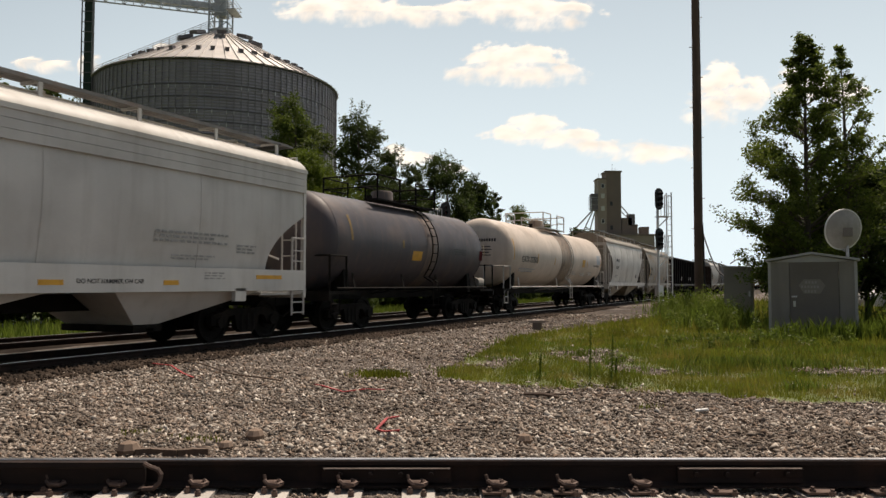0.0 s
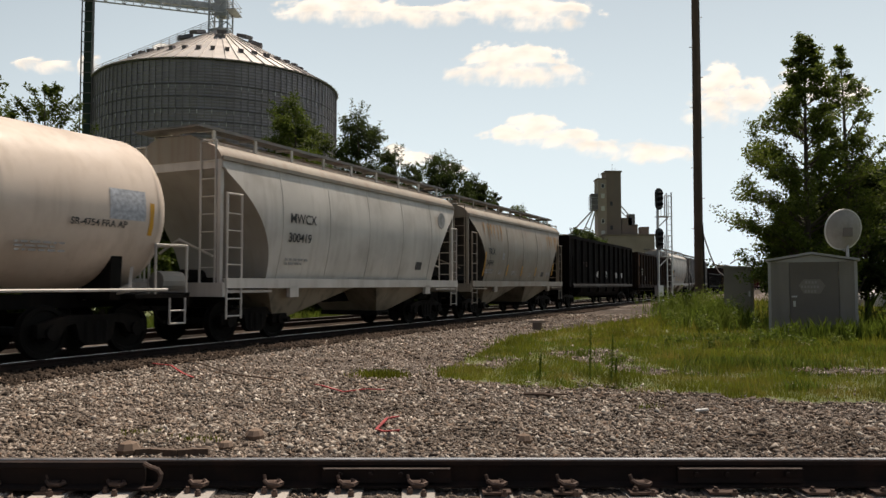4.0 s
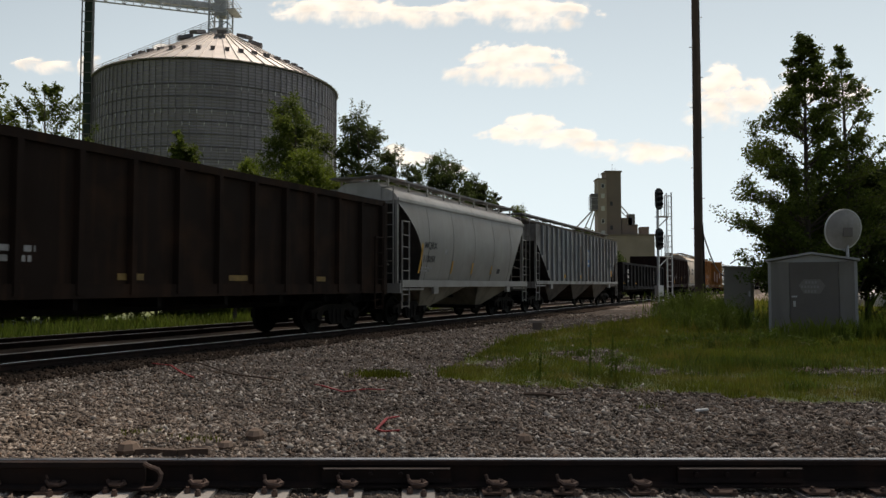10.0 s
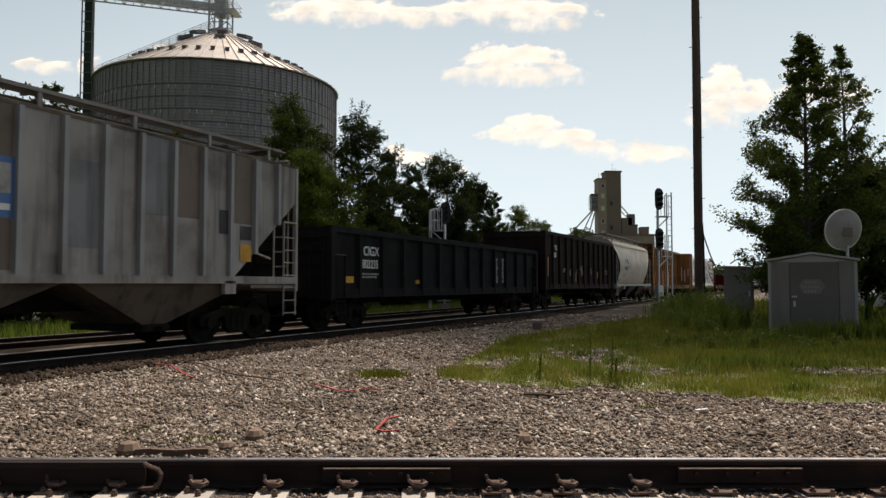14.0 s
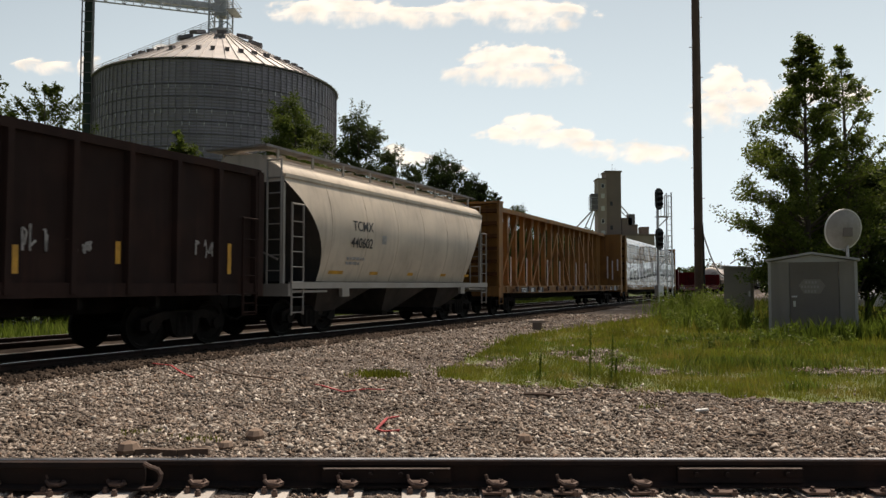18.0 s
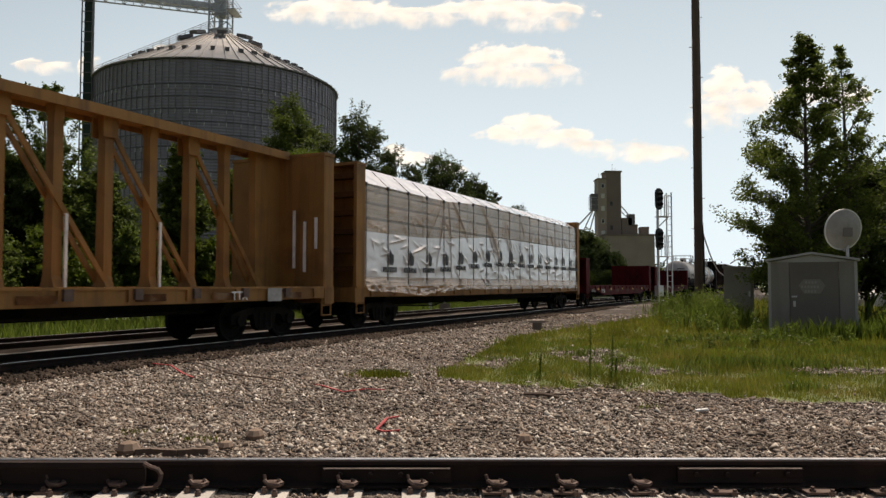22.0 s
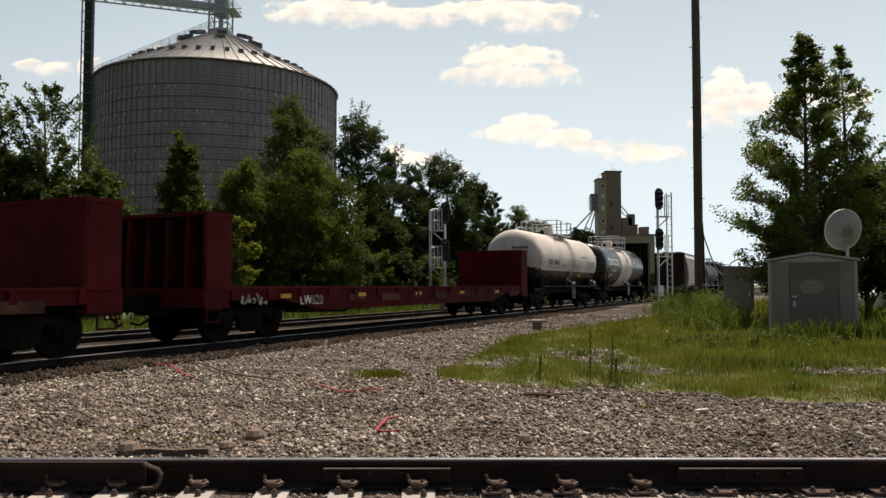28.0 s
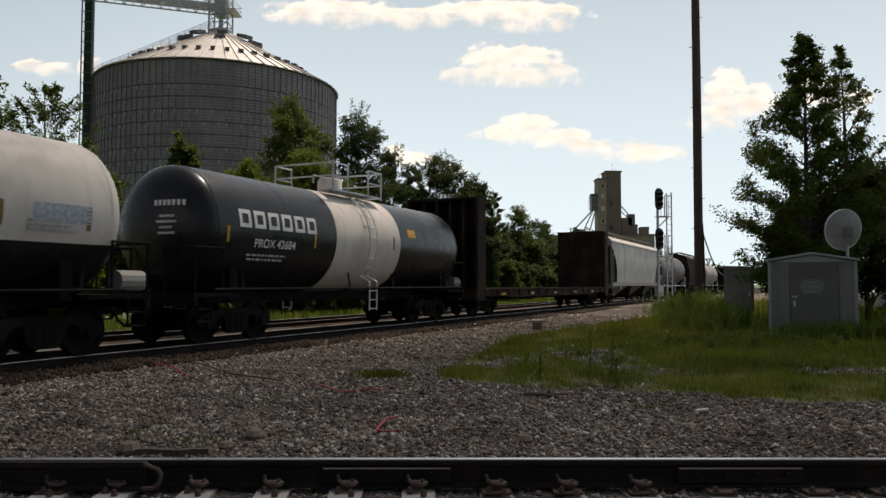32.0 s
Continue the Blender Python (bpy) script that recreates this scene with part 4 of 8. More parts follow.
# -- flats --
def flat_car(name, label, front, rear, body, deckm, bulk_top, deck=1.2, deep=0.5, width=1.5, bulk_thick=1.0, endm=None, bulk_width=1.5, level=False):
    car, mid = car_at(name, label, "freight car", front, rear)
    x0, x1 = body[0] - mid, body[1] - mid
    part("deck", Geo().box(x0, x1, -width + 0.03, width - 0.03, deck - 0.1, deck), deckm, car)
    for s in (-1, 1):
        c = s * (width - 0.04)
        prof = [(x0, deck + 0.012), (x1, deck + 0.012), (x1, deck - 0.26), (x1 - 2.6, deck - 0.28), (x1 - 4.2, deck - deep), (x0 + 4.2, deck - deep), (x0 + 2.6, deck - 0.28), (x0, deck - 0.26)]
        part("side_sill", Geo().extrude(prof, c - 0.03, c + 0.03, "y"), deckm, car)
        lip = Geo().box(x0, x1, c - 0.07, c + 0.07, deck - 0.02, deck + 0.03)
        part("deck_edge", lip, deckm, car)
        for k in range(16):
            x = x0 + 0.8 + (x1 - x0 - 1.6) * k / 15
            part("stake_pocket", Geo().box(x - 0.07, x + 0.07, c + s * 0.02 - 0.06, c + s * 0.02 + 0.06, deck - 0.24, deck - 0.02), deckm, car)
    part("centre_sill", Geo().box(x0 - 0.1, x1 + 0.1, -0.3, 0.3, 0.62, deck - 0.1), M["black_iron"], car)
    for e in (-1, 1):
        ex = x0 if e < 0 else x1
        ix = ex - e * bulk_thick
        m = endm or deckm
        part("bulkhead_face", Geo().box(min(ix, ix + e * 0.05), max(ix, ix + e * 0.05), -bulk_width, bulk_width, deck, bulk_top), deckm if level else m, car, "steel plate bulkhead at the deck's end")
        n = 6
        for k in range(1, 7 if level else 1):
            z = deck + (bulk_top - deck) * k / 6.6
            part("bulkhead_rib", Geo().box(min(ix + e * 0.06, ex - e * 0.05), max(ix + e * 0.06, ex - e * 0.05), -bulk_width + 0.06, bulk_width - 0.06, z - 0.07, z + 0.07), m, car)
        for k in (0, n - 1) if level else range(n):
            y = -bulk_width + 0.08 + (2 * bulk_width - 0.16) * k / (n - 1)
            fx = ix + e * 0.055
            prof = [(fx, deck + 0.004), (ex - e * 0.08, deck + 0.004), (ex - e * 0.12, bulk_top - 0.03), (fx, bulk_top - 0.03)]
            if k in (0, n - 1):
                prof = [(fx, deck - 0.42), (ex + e * 0.01, deck - 0.42), (ex + e * 0.01, bulk_top - 0.025), (fx, bulk_top - 0.025)]
                y += 0.035 if k else -0.035
            part("bulkhead_brace", Geo().extrude(prof, y - 0.05, y + 0.05, "y"), deckm if k in (0, n - 1) else m, car)
        part("bulkhead_cap", Geo().box(min(ix, ex) - 0.02, max(ix, ex) + 0.02, -bulk_width - 0.02, bulk_width + 0.02, bulk_top - 0.02, bulk_top + 0.06), deckm, car)
        for f in () if level else (0.35, 0.68):
            z = deck + (bulk_top - deck) * f
            part("bulkhead_beam", Geo().box(min(ix + e * 0.06, ix + e * 0.18), max(ix + e * 0.06, ix + e * 0.18), -bulk_width + 0.14, bulk_width - 0.14, z - 0.08, z + 0.08), m, car)
        part("end_sill", Geo().box(ex - 0.06, ex + 0.06, -width, width, deck - 0.4, deck), deckm, car)
        end_gear(car, abs(ex), width - 0.03, deck - 0.2, e, deckm)
    rod = Geo().pipe([(x0 + 3.4, -0.9, 0.62), (x0 + 6, -0.9, 0.55), (x0 + 7, -0.9, 0.7), (x1 - 4, -0.9, 0.7)], 0.025, 6)
    part("brake_rod", rod, M["black_iron"], car)
    part("brake_reservoir", Geo().cyl((0.6, 0.6, 0.72), (1.6, 0.6, 0.72), 0.2, n=12), M["black_iron"], car)
    running_gear(car, max(abs(x0), abs(x1)), 2.1)
    return car, x0, x1


def centre_beam(car, x0, x1, material, top=4.75, deck=1.2, endw=0.9):
    """The tall truss along the middle of a lumber car."""
    part("top_beam", Geo().box(x0, x1, -0.42, 0.42, top - 0.1, top).box(x0, x1, -0.42, -0.36, top - 0.2, top - 0.1).box(x0, x1, 0.36, 0.42, top - 0.2, top - 0.1), material, car, "long top chord of the centre truss")
    n = 19
    xs = [x0 + endw + (x1 - x0 - 2 * endw) * k / (n - 1) for k in range(n)]
    for x in xs:
        rows = [[(x - 0.1, -w, z), (x + 0.1, -w, z), (x + 0.1, w, z), (x - 0.1, w, z)] for z, w in ((deck, 0.2), (deck + 0.25, 0.12), (top - 0.4, 0.1), (top - 0.1, 0.16))]
        part("post", Geo().rings(rows), material, car)
    for k in range(0, n - 2, 2):
        lo, hi = (xs[k], xs[k + 2]) if k < n // 2 else (xs[k + 2], xs[k])
        for s in (-1, 1):
            part("brace", Geo().bar((lo, s * 0.13, deck + 0.05), (hi, s * 0.12, top - 0.35), 0.1, 0.05, up=(0, 1, 0)), material, car)
            part("gusset", Geo().box(hi - 0.2, hi + 0.14, s * 0.16 - 0.02, s * 0.16 + 0.02, top - 0.55, top - 0.15), material, car)
    for xa, xb in ((x0, x0 + endw), (x1 - endw, x1)):
        part("end_panel", Geo().box(xa, xb, -0.1, 0.1, deck, top - 0.1), material, car)


M["walkway"] = mat("walkway", (0.2, 0.19, 0.18), 0.7, 0.4, vary=0.25, scale=2.0, stain=(RUST, 0.5, 2.0))

# ---- paints of the cars ----
P = dict(
    grey=paint("grey_paint", (0.31, 0.29, 0.262), DUST, 0.3, 0.25),
    grey_sill=paint("grey_sill_paint", (0.55, 0.53, 0.5), DUST, 0.2, 0.2),
    white=paint("white_paint", (0.54, 0.51, 0.47), DUST, 0.35, 0.3),
    tan_white=paint("tan_white_paint", (0.285, 0.247, 0.2), RUST, 0.25, 0.35),
    cream=paint("cream_paint", (0.57, 0.485, 0.39), DUST, 0.3, 0.3),
    cream_tank=paint("cream_tank_paint", (0.62, 0.52, 0.44), (0.32, 0.23, 0.16), 0.35, 0.3),
    dirty_band=paint("dirty_band_paint", (0.34, 0.26, 0.2), (0.09, 0.055, 0.035), 0.8, 0.9, streak_scale=7),
    dark_tank=paint("dark_tank_paint", (0.066, 0.058, 0.066), (0.15, 0.105, 0.085), 0.5, 0.35),
    black_tank=paint("black_tank_paint", (0.014, 0.0135, 0.015), (0.06, 0.05, 0.045), 0.3, 0.2, rough=0.3),
    white_tank=paint("white_tank_paint", (0.7, 0.62, 0.555), DUST, 0.25, 0.25),
    coal=paint("coal_paint", (0.007, 0.006, 0.006), (0.018, 0.012, 0.009), 0.5, 0.4, rough=0.85, spec=0.05),
    rust=paint("rust_paint", (0.02, 0.013, 0.01), (0.05, 0.026, 0.015), 0.6, 0.6, rough=0.8, spec=0.08),
    rust_end=mat("rust_end_paint", (0.13, 0.055, 0.022), 0.85, spec=0.1, vary=0.5, scale=2.2, grain=0.4, grain_scale=9, bump=0.3, stain=((0.34, 0.25, 0.17), 0.7, 1.8), streak=((0.03, 0.018, 0.013), 0.8, 4.0)),
    dull_black=paint("dull_black_paint", (0.013, 0.0125, 0.0135), (0.03, 0.026, 0.025), 0.5, 0.5, rough=0.8, spec=0.08),
    maroon=paint("maroon_paint", (0.026, 0.016, 0.014), (0.055, 0.028, 0.021), 0.4, 0.4, rough=0.8, spec=0.08),
    patchy=paint("patchy_paint", (0.3, 0.285, 0.268), (0.085, 0.065, 0.055), 0.85, 0.8, vary=0.25),
    blue_rib=paint("blue_rib_paint", (0.27, 0.28, 0.29), (0.16, 0.14, 0.13), 0.5, 0.5),
    lumber=paint("lumber_yellow_paint", (0.29, 0.14, 0.04), (0.08, 0.04, 0.02), 0.65, 0.6, rough=0.7),
    red=paint("red_paint", (0.09, 0.006, 0.008), (0.022, 0.008, 0.007), 0.6, 0.5, rough=0.8, spec=0.12),
    far_brown=paint("far_brown_paint", (0.03, 0.018, 0.015), (0.1, 0.07, 0.05), 0.5, 0.4, rough=0.8, spec=0.08),
    # dark car ends, with the shade of the recessed slope sheets painted in
    dark_shaded_end=paint("dark_shaded_end_paint", (0.035, 0.032, 0.03), (0.1, 0.08, 0.07), 0.5, 0.4),
)
P["dark_band"] = paint("dark_band_paint", (0.13, 0.1, 0.09), (0.3, 0.2, 0.14), 0.6, 0.8, streak_scale=9)
P["sooty"] = paint("sooty_lip_paint", (0.01, 0.008, 0.007), (0.028, 0.02, 0.015), 0.5, 0.3, rough=0.7, spec=0.15)
P["worn_red"] = mat("worn_red_paint", (0.1, 0.045, 0.035), 0.85, spec=0.1, vary=0.5, scale=3.0, grain=0.4, grain_scale=12, bump=0.1, stain=((0.03, 0.01, 0.009), 0.9, 2.2))
P["bay_tan"] = paint("bay_tan_paint", (0.3, 0.26, 0.2), SOOT, 0.5, 0.5)
P["light_grey"] = paint("light_grey_paint", (0.54, 0.51, 0.48), DUST, 0.25, 0.2)
P["patch_brown"] = paint("patch_brown_paint", (0.15, 0.115, 0.092), SOOT, 0.6, 0.6)
P["patch_soot"] = paint("sooty_bay_paint", (0.11, 0.09, 0.072), SOOT, 0.8, 0.8, rough=0.8)
P["patch_grey"] = paint("patch_grey_paint", (0.2, 0.205, 0.21), SOOT, 0.5, 0.6)
P["boards"] = mat("sawn_boards", (0.66, 0.47, 0.32), 0.8, vary=0.25, scale=0.8, grain=0.25, grain_scale=12, bump=0.1, island=0.2)
P["wrap"] = mat("wrap_white", (0.88, 0.81, 0.8), 0.22, vary=0.06, scale=1.5, grain=0.02, bump=0.0, stain=((0.5, 0.48, 0.46), 0.25, 2.0))
P["wrap_clear"] = mat("wrap_over_boards", (0.66, 0.55, 0.47), 0.22, vary=0.1, scale=0.8, grain=0.03, bump=0.0)


def see_through(m, share):
    """Film that lets part of what lies behind show."""
    n, l = m.node_tree.nodes, m.node_tree.links
    tr, mx = n.new("ShaderNodeBsdfTransparent"), n.new("ShaderNodeMixShader")
    mx.inputs[0].default_value = 1 - share
    l.new(tr.outputs[0], mx.inputs[1])
    l.new(n["Principled BSDF"].outputs[0], mx.inputs[2])
    l.new(mx.outputs[0], n["Material Output"].inputs["Surface"])


for film in (P["wrap"], P["wrap_clear"]):
    film.node_tree.nodes["Principled BSDF"].inputs["Coat Weight"].default_value = 1.0
    film.node_tree.nodes["Principled BSDF"].inputs["Coat Roughness"].default_value = 0.12
see_through(P["wrap_clear"], 0.58)
see_through(P["wrap"], 0.06)
# lumber yellow darkened for dirt and for the bulkheads' side away from the sun
P["bulkhead_shaded"] = paint("bulkhead_shaded_paint", (0.11, 0.047, 0.018), (0.04, 0.02, 0.014), 0.6, 0.6, rough=0.8, spec=0.1)
P["sign_blue"] = mat("sign_blue", (0.05, 0.14, 0.34), 0.5, vary=0.1)


def rust_runs(car, x0, x1, z1, n, material, seed):
    """Rust runs down the sheet below the roof edge."""
    rng = random.Random(seed)
    for k in range(n):
        x = x0 + (x1 - x0) * (k + rng.uniform(0.2, 0.8)) / n
        L = rng.uniform(0.4, 0.8)
        w = rng.uniform(0.04, 0.09)
        rows = []
        for i in range(7):
            z = z1 - rng.uniform(0, 0.06) - L * i / 6
            q = w * (1.0 - 0.75 * (i / 6) ** 1.5) * rng.uniform(0.8, 1.2)
            rows.append([(x - q, surface(car, z, 0), z), (x + q, surface(car, z, 0), z)])
        part("rust_run", Geo().rings(rows, caps=False, close=False), material, car)


def scrawl(car, x, w, z, h, y, material, label, seed):
    """Sprayed letters: bold joined strokes that nobody can read."""
    rng = random.Random(seed)
    g = Geo()
    n = max(3, int(w / 0.13))
    for k in range(n):
        a = x + w * k / n
        pts = [(a + w / n * rng.uniform(-0.1, 1.0), y - 0.012, z + h * rng.choice((0.0, 0.2, 0.5, 0.8, 1.0)) + rng.uniform(-0.04, 0.04)) for q in range(5)]
        for p, q in zip(pts, pts[1:]):
            g.bar(p, q, 0.006, rng.uniform(0.025, 0.045), up=(0.3, 0, 1))
    part("graffiti", g, material, car, label)


M["chalk"] = mat("chalk", (0.36, 0.34, 0.32), 0.8, vary=0.3, scale=6, stain=(SOOT, 0.5, 7.0))
M["ochre"] = mat("ochre", (0.2, 0.12, 0.025), 0.6, vary=0.3, scale=6)
M["pale_panel"] = mat("pale_panel", (0.42, 0.44, 0.48), 0.6, vary=0.35, scale=14, grain=0.3, grain_scale=60)
M["rust_run"] = mat("rust_run", (0.3, 0.17, 0.07), 0.8, vary=0.3, scale=5)

# 1: large light-grey hopper
c, x0, x1, y = covered_hopper("large light grey covered hopper car with a deep white sill", -3.1, 15.75, (-2.5, 15.15), P["light_grey"], P["grey_sill"], eave=4.32, crown=4.6, sill=(1.14, 1.62), cut=1.35, bays=3, panels=5, cut_top=2.95, top_band=0.5, bulge=0.16, roofm=P["white"])
mid = TRAIN[-1][1]
lettering("DO NOT HAMMER ON CAR", 0.115, (8.7 - mid, y - 0.015, 1.3), c, M["black_mark"])
for a, b, z in ((8.0, 8.46, 1.27), (10.61, 11.0, 1.27), (13.3, 14.2, 1.4)):
    patch(c, "reflector", a - mid, b - mid, z, z + 0.09, y - 0.012, M["yellow"], "yellow reflective strip")
bars(c, 10.44 - mid, 2.28, y + 0.02, 2.0, 3, M["grey_mark"])
bars(c, 10.9 - mid, 1.84, y + 0.03, 1.2, 2, M["grey_mark"], 0.035, 0.025)
bars(c, 12.75 - mid, 2.1, y + 0.03, 0.6, 3, M["grey_mark"], 0.04, 0.03)
bars(c, 11.7 - mid, 1.5, y - 0.013, 0.6, 3, M["grey_mark"], 0.03, 0.025)

# 2: dark grey tank
c, x0, x1, zc, r, xc = tank_car("dark weathered grey tank car with black fittings", 15.75, 28.4, (16.2, 27.3), P["dark_tank"], r=1.4, zc=2.5, railm=M["black_iron"], band=(22.1, 22.95), bandm=P["dark_band"], centre=21.5, lad=1.0, walk_len=3.9)
mid = TRAIN[-1][1]
on_tank(c, "placard", 21.1 - mid, 21.75 - mid, 2.05, 2.35, zc, r, M["yellow"], "yellow warning panel")
for a, z0, z1 in ((17.45, 2.5, 3.2), (20.4, 2.4, 2.65), (26.9, 2.4, 2.8)):
    on_tank(c, "reflector", a - mid, a + 0.1 - mid, z0, z1, zc, r, M["ochre"])
bars(c, 24.2 - mid, 2.5, -r - 0.02, 1.0, 3, M["black_mark"], 0.04, 0.04)
on_tank(c, "red_patch", 26.5 - mid, 26.8 - mid, 2.2, 2.55, zc, r, P["red"])

# 3: cream tank
c, x0, x1, zc, r, xc = tank_car("long cream tank car with a dirt-stained middle", 28.4, 46.95, (29.4, 46.15), P["cream_tank"], r=1.5, zc=2.66, band=(37.2, 39.2), bandm=P["dirty_band"], railm=P["white"], centre=37.5, lad=1.3, walk_len=3.6, marks=M["black_mark"])
mid = TRAIN[-1][1]
tank_words(c, "GATX 223500", 0.37, 31.0 - mid, 2.28, zc, r, M["black_mark"])
bars(c, 30.9 - mid, 1.95, -r * 0.93, 2.2, 2, M["grey_mark"], 0.06, 0.04)
for a, z0, z1 in ((30.1, 2.35, 3.25), (33.35, 2.25, 2.7), (36.0, 2.25, 2.6), (38.9, 2.2, 2.5), (42.2, 2.25, 2.6), (45.3, 2.2, 2.8)):
    on_tank(c, "reflector", a - mid, a + 0.1 - mid, z0, z1, zc, r, M["yellow"])
tank_words(c, "SR-4754 FRA AP", 0.17, 43.6 - mid, 2.3, zc, r, M["black_mark"])
on_tank(c, "data_panel", 44.4 - mid, 45.2 - mid, 2.45, 3.0, zc, r, M["pale_panel"], "pale printed data panel")
on_tank(c, "placard", 41.2 - mid, 41.8 - mid, 2.25, 2.65, zc, r, M["yellow"], "yellow warning panel")
for a, z in ((39.2, 1.95), (41.0, 1.9), (42.7, 1.95), (43.9, 2.4)):
    bars(c, a - mid, z, -r * 0.9 - 0.03, 0.9, 3, M["grey_mark"], 0.035, 0.03)

# 4: white hopper
c, x0, x1, y = covered_hopper("white two-bay covered hopper car with dark slope sheets", 46.95, 59.85, (47.35, 59.17), P["white"], P["white"], eave=4.28, crown=4.55, bulge=0.28, bays=2, baym=P["bay_tan"], endm=P["grey"], roofm=P["tan_white"])
mid = TRAIN[-1][1]
lettering("MWCX", 0.33, (49.55 - mid, y, 2.76), c, M["black_mark"])
lettering("300419", 0.31, (49.5 - mid, y, 2.3), c, M["black_mark"])
bars(c, 49.5 - mid, 1.85, y + 0.04, 0.9, 2, M["grey_mark"], 0.06)
patch(c, "notice", 56.2 - mid, 56.6 - mid, 1.75, 2.0, y + 0.05, M["black_mark"])
ring = Geo().lathe([(0.24, -0.004), (0.27, -0.004), (0.27, 0.004), (0.24, 0.004)], "y", 28, (57.85 - mid, y - 0.0, 3.43))
part("emblem", ring, M["grey_mark"], c, "grey painted ring")
for a in (51.6, 54.2, 57.2):
    patch(c, "reflector", a - mid, a + 0.5 - mid, 1.3, 1.37, y + 0.0, M["yellow"])

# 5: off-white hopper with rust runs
c, x0, x1, y = covered_hopper("off-white two-bay covered hopper car with orange rust runs", 59.85, 72.6, (60.5, 72.05), P["tan_white"], P["tan_white"], eave=4.17, crown=4.45, bulge=0.28, bays=2, baym=P["bay_tan"], endm=P["dark_shaded_end"], roofm=P["tan_white"])
mid = TRAIN[-1][1]
lettering("TILX", 0.34, (62.15 - mid, y, 2.47), c, M["black_mark"])
lettering("34741", 0.32, (62.0 - mid, y, 2.02), c, M["black_mark"])
bars(c, 62.0 - mid, 1.82, y + 0.04, 0.9, 2, M["grey_mark"], 0.06)
for a, z0, z1 in ((61.85, 1.62, 2.55), (64.4, 1.66, 2.1), (66.2, 1.66, 2.08), (68.1, 1.68, 2.06), (70.6, 1.7, 2.3)):
    patch(c, "reflector", a - mid, a + 0.11 - mid, z0, z1, y + 0.035, M["yellow"])
patch(c, "notice", 69.0 - mid, 69.35 - mid, 1.66, 1.86, y, M["black_mark"])
for a, w, z in ((63.5, 0.35, 1.72), (65.0, 0.6, 1.7), (67.3, 0.3, 1.64), (68.6, 0.2, 1.64), (69.8, 0.6, 1.72)):
    bars(c, a - mid, z + 0.1, y, w, 3, M["grey_mark"], 0.04, 0.02)
patch(c, "notice", 63.7 - mid, 63.95 - mid, 2.3, 2.55, y + 0.0, M["grey_mark"])
rust_runs(c, 61.7 - mid, 63.7 - mid, 3.7, 6, M["rust_run"], 4)
rust_runs(c, 69.6 - mid, 71.7 - mid, 3.62, 6, M["rust_run"], 8)

# 6: black coal gondola
c, x0, x1, y = gondola("black ribbed coal gondola car with graffiti", 72.6, 90.6, (73.3, 89.3), P["coal"], top=3.82, bottom=1.25, ribs=13, sill_deep=0.2, tub=True)
mid = TRAIN[-1][1]
lettering("TF", 0.36, (76.2 - mid, y, 2.3), c, M["orange_mark"])
lettering("OX", 0.36, (77.0 - mid, y, 2.3), c, M["orange_mark"])
for a, w, h in ((79.4, 0.9, 0.32), (81.3, 0.7, 0.42), (81.45, 0.45, 0.2)):
    scrawl(c, a - mid, w, 1.72, h, y, M["white_mark"], "white sprayed scrawl", int(a * 10))
patch(c, "notice", 86.2 - mid, 86.5 - mid, 1.75, 2.05, y - 0.0, M["white_mark"])
patch(c, "notice", 84.4 - mid, 84.9 - mid, 1.7, 2.05, y - 0.0, M["grey_mark"])
for sd in (-1, 1):
    part("sill_lip", Geo().extrude([(sd * 1.45, 1.12), (sd * 1.64, 1.12), (sd * 1.66, 1.2), (sd * 1.62, 1.3), (sd * 1.45, 1.34)], x0 + 0.5, x1 - 0.3), P["sooty"], c, "broad rounded lip along the sill")

# 7: rust-brown gondola
c, x0, x1, y = gondola("rust-brown high-sided gondola car with peeling corner plates", 90.6, 107.1, (91.65, 106.5), P["rust"], top=3.66, bottom=1.1, ribs=14)
mid = TRAIN[-1][1]
patch(c, "peeling_plate", x0 + 0.1, x0 + 0.95, 1.1, 3.5, y - 0.02, P["rust_end"], "peeling orange and grey paint")
bars(c, 93.2 - mid, 2.4, y, 0.9, 3, M["grey_mark"], 0.12, 0.08)
bars(c, 94.9 - mid, 1.8, y, 0.6, 2, M["grey_mark"], 0.1, 0.06)
for a, b in ((91.8, 92.4), (94.0, 94.7), (97.1, 97.7), (100.0, 100.6), (103.0, 103.6)):
    patch(c, "reflector", a - mid, b - mid, 1.36, 1.48, y, M["ochre"])

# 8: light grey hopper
c, x0, x1, y = covered_hopper("light grey two-bay covered hopper car, clean sides", 107.1, 119.8, (107.6, 119.1), P["grey"], P["grey"], eave=4.19, crown=4.48, bulge=0.28, bays=2, baym=P["bay_tan"], endm=P["dark_shaded_end"], roofm=P["white"])
mid = TRAIN[-1][1]
lettering("MQRX", 0.31, (109.15 - mid, y, 2.46), c, M["black_mark"])
lettering("113151", 0.3, (109.1 - mid, y, 2.02), c, M["black_mark"])
bars(c, 109.1 - mid, 1.8, y + 0.04, 0.8, 2, M["grey_mark"], 0.06)
for a, z0, z1 in ((108.95, 1.65, 2.6), (111.4, 1.66, 2.1), (113.2, 1.66, 2.08), (115.1, 1.68, 2.0)):
    patch(c, "reflector", a - mid, a + 0.11 - mid, z0, z1, y + 0.035, M["yellow"])
patch(c, "notice", 115.8 - mid, 116.1 - mid, 1.72, 1.9, y + 0.045, M["black_mark"])
patch(c, "notice", 110.7 - mid, 110.95 - mid, 2.3, 2.5, y, M["grey_mark"])

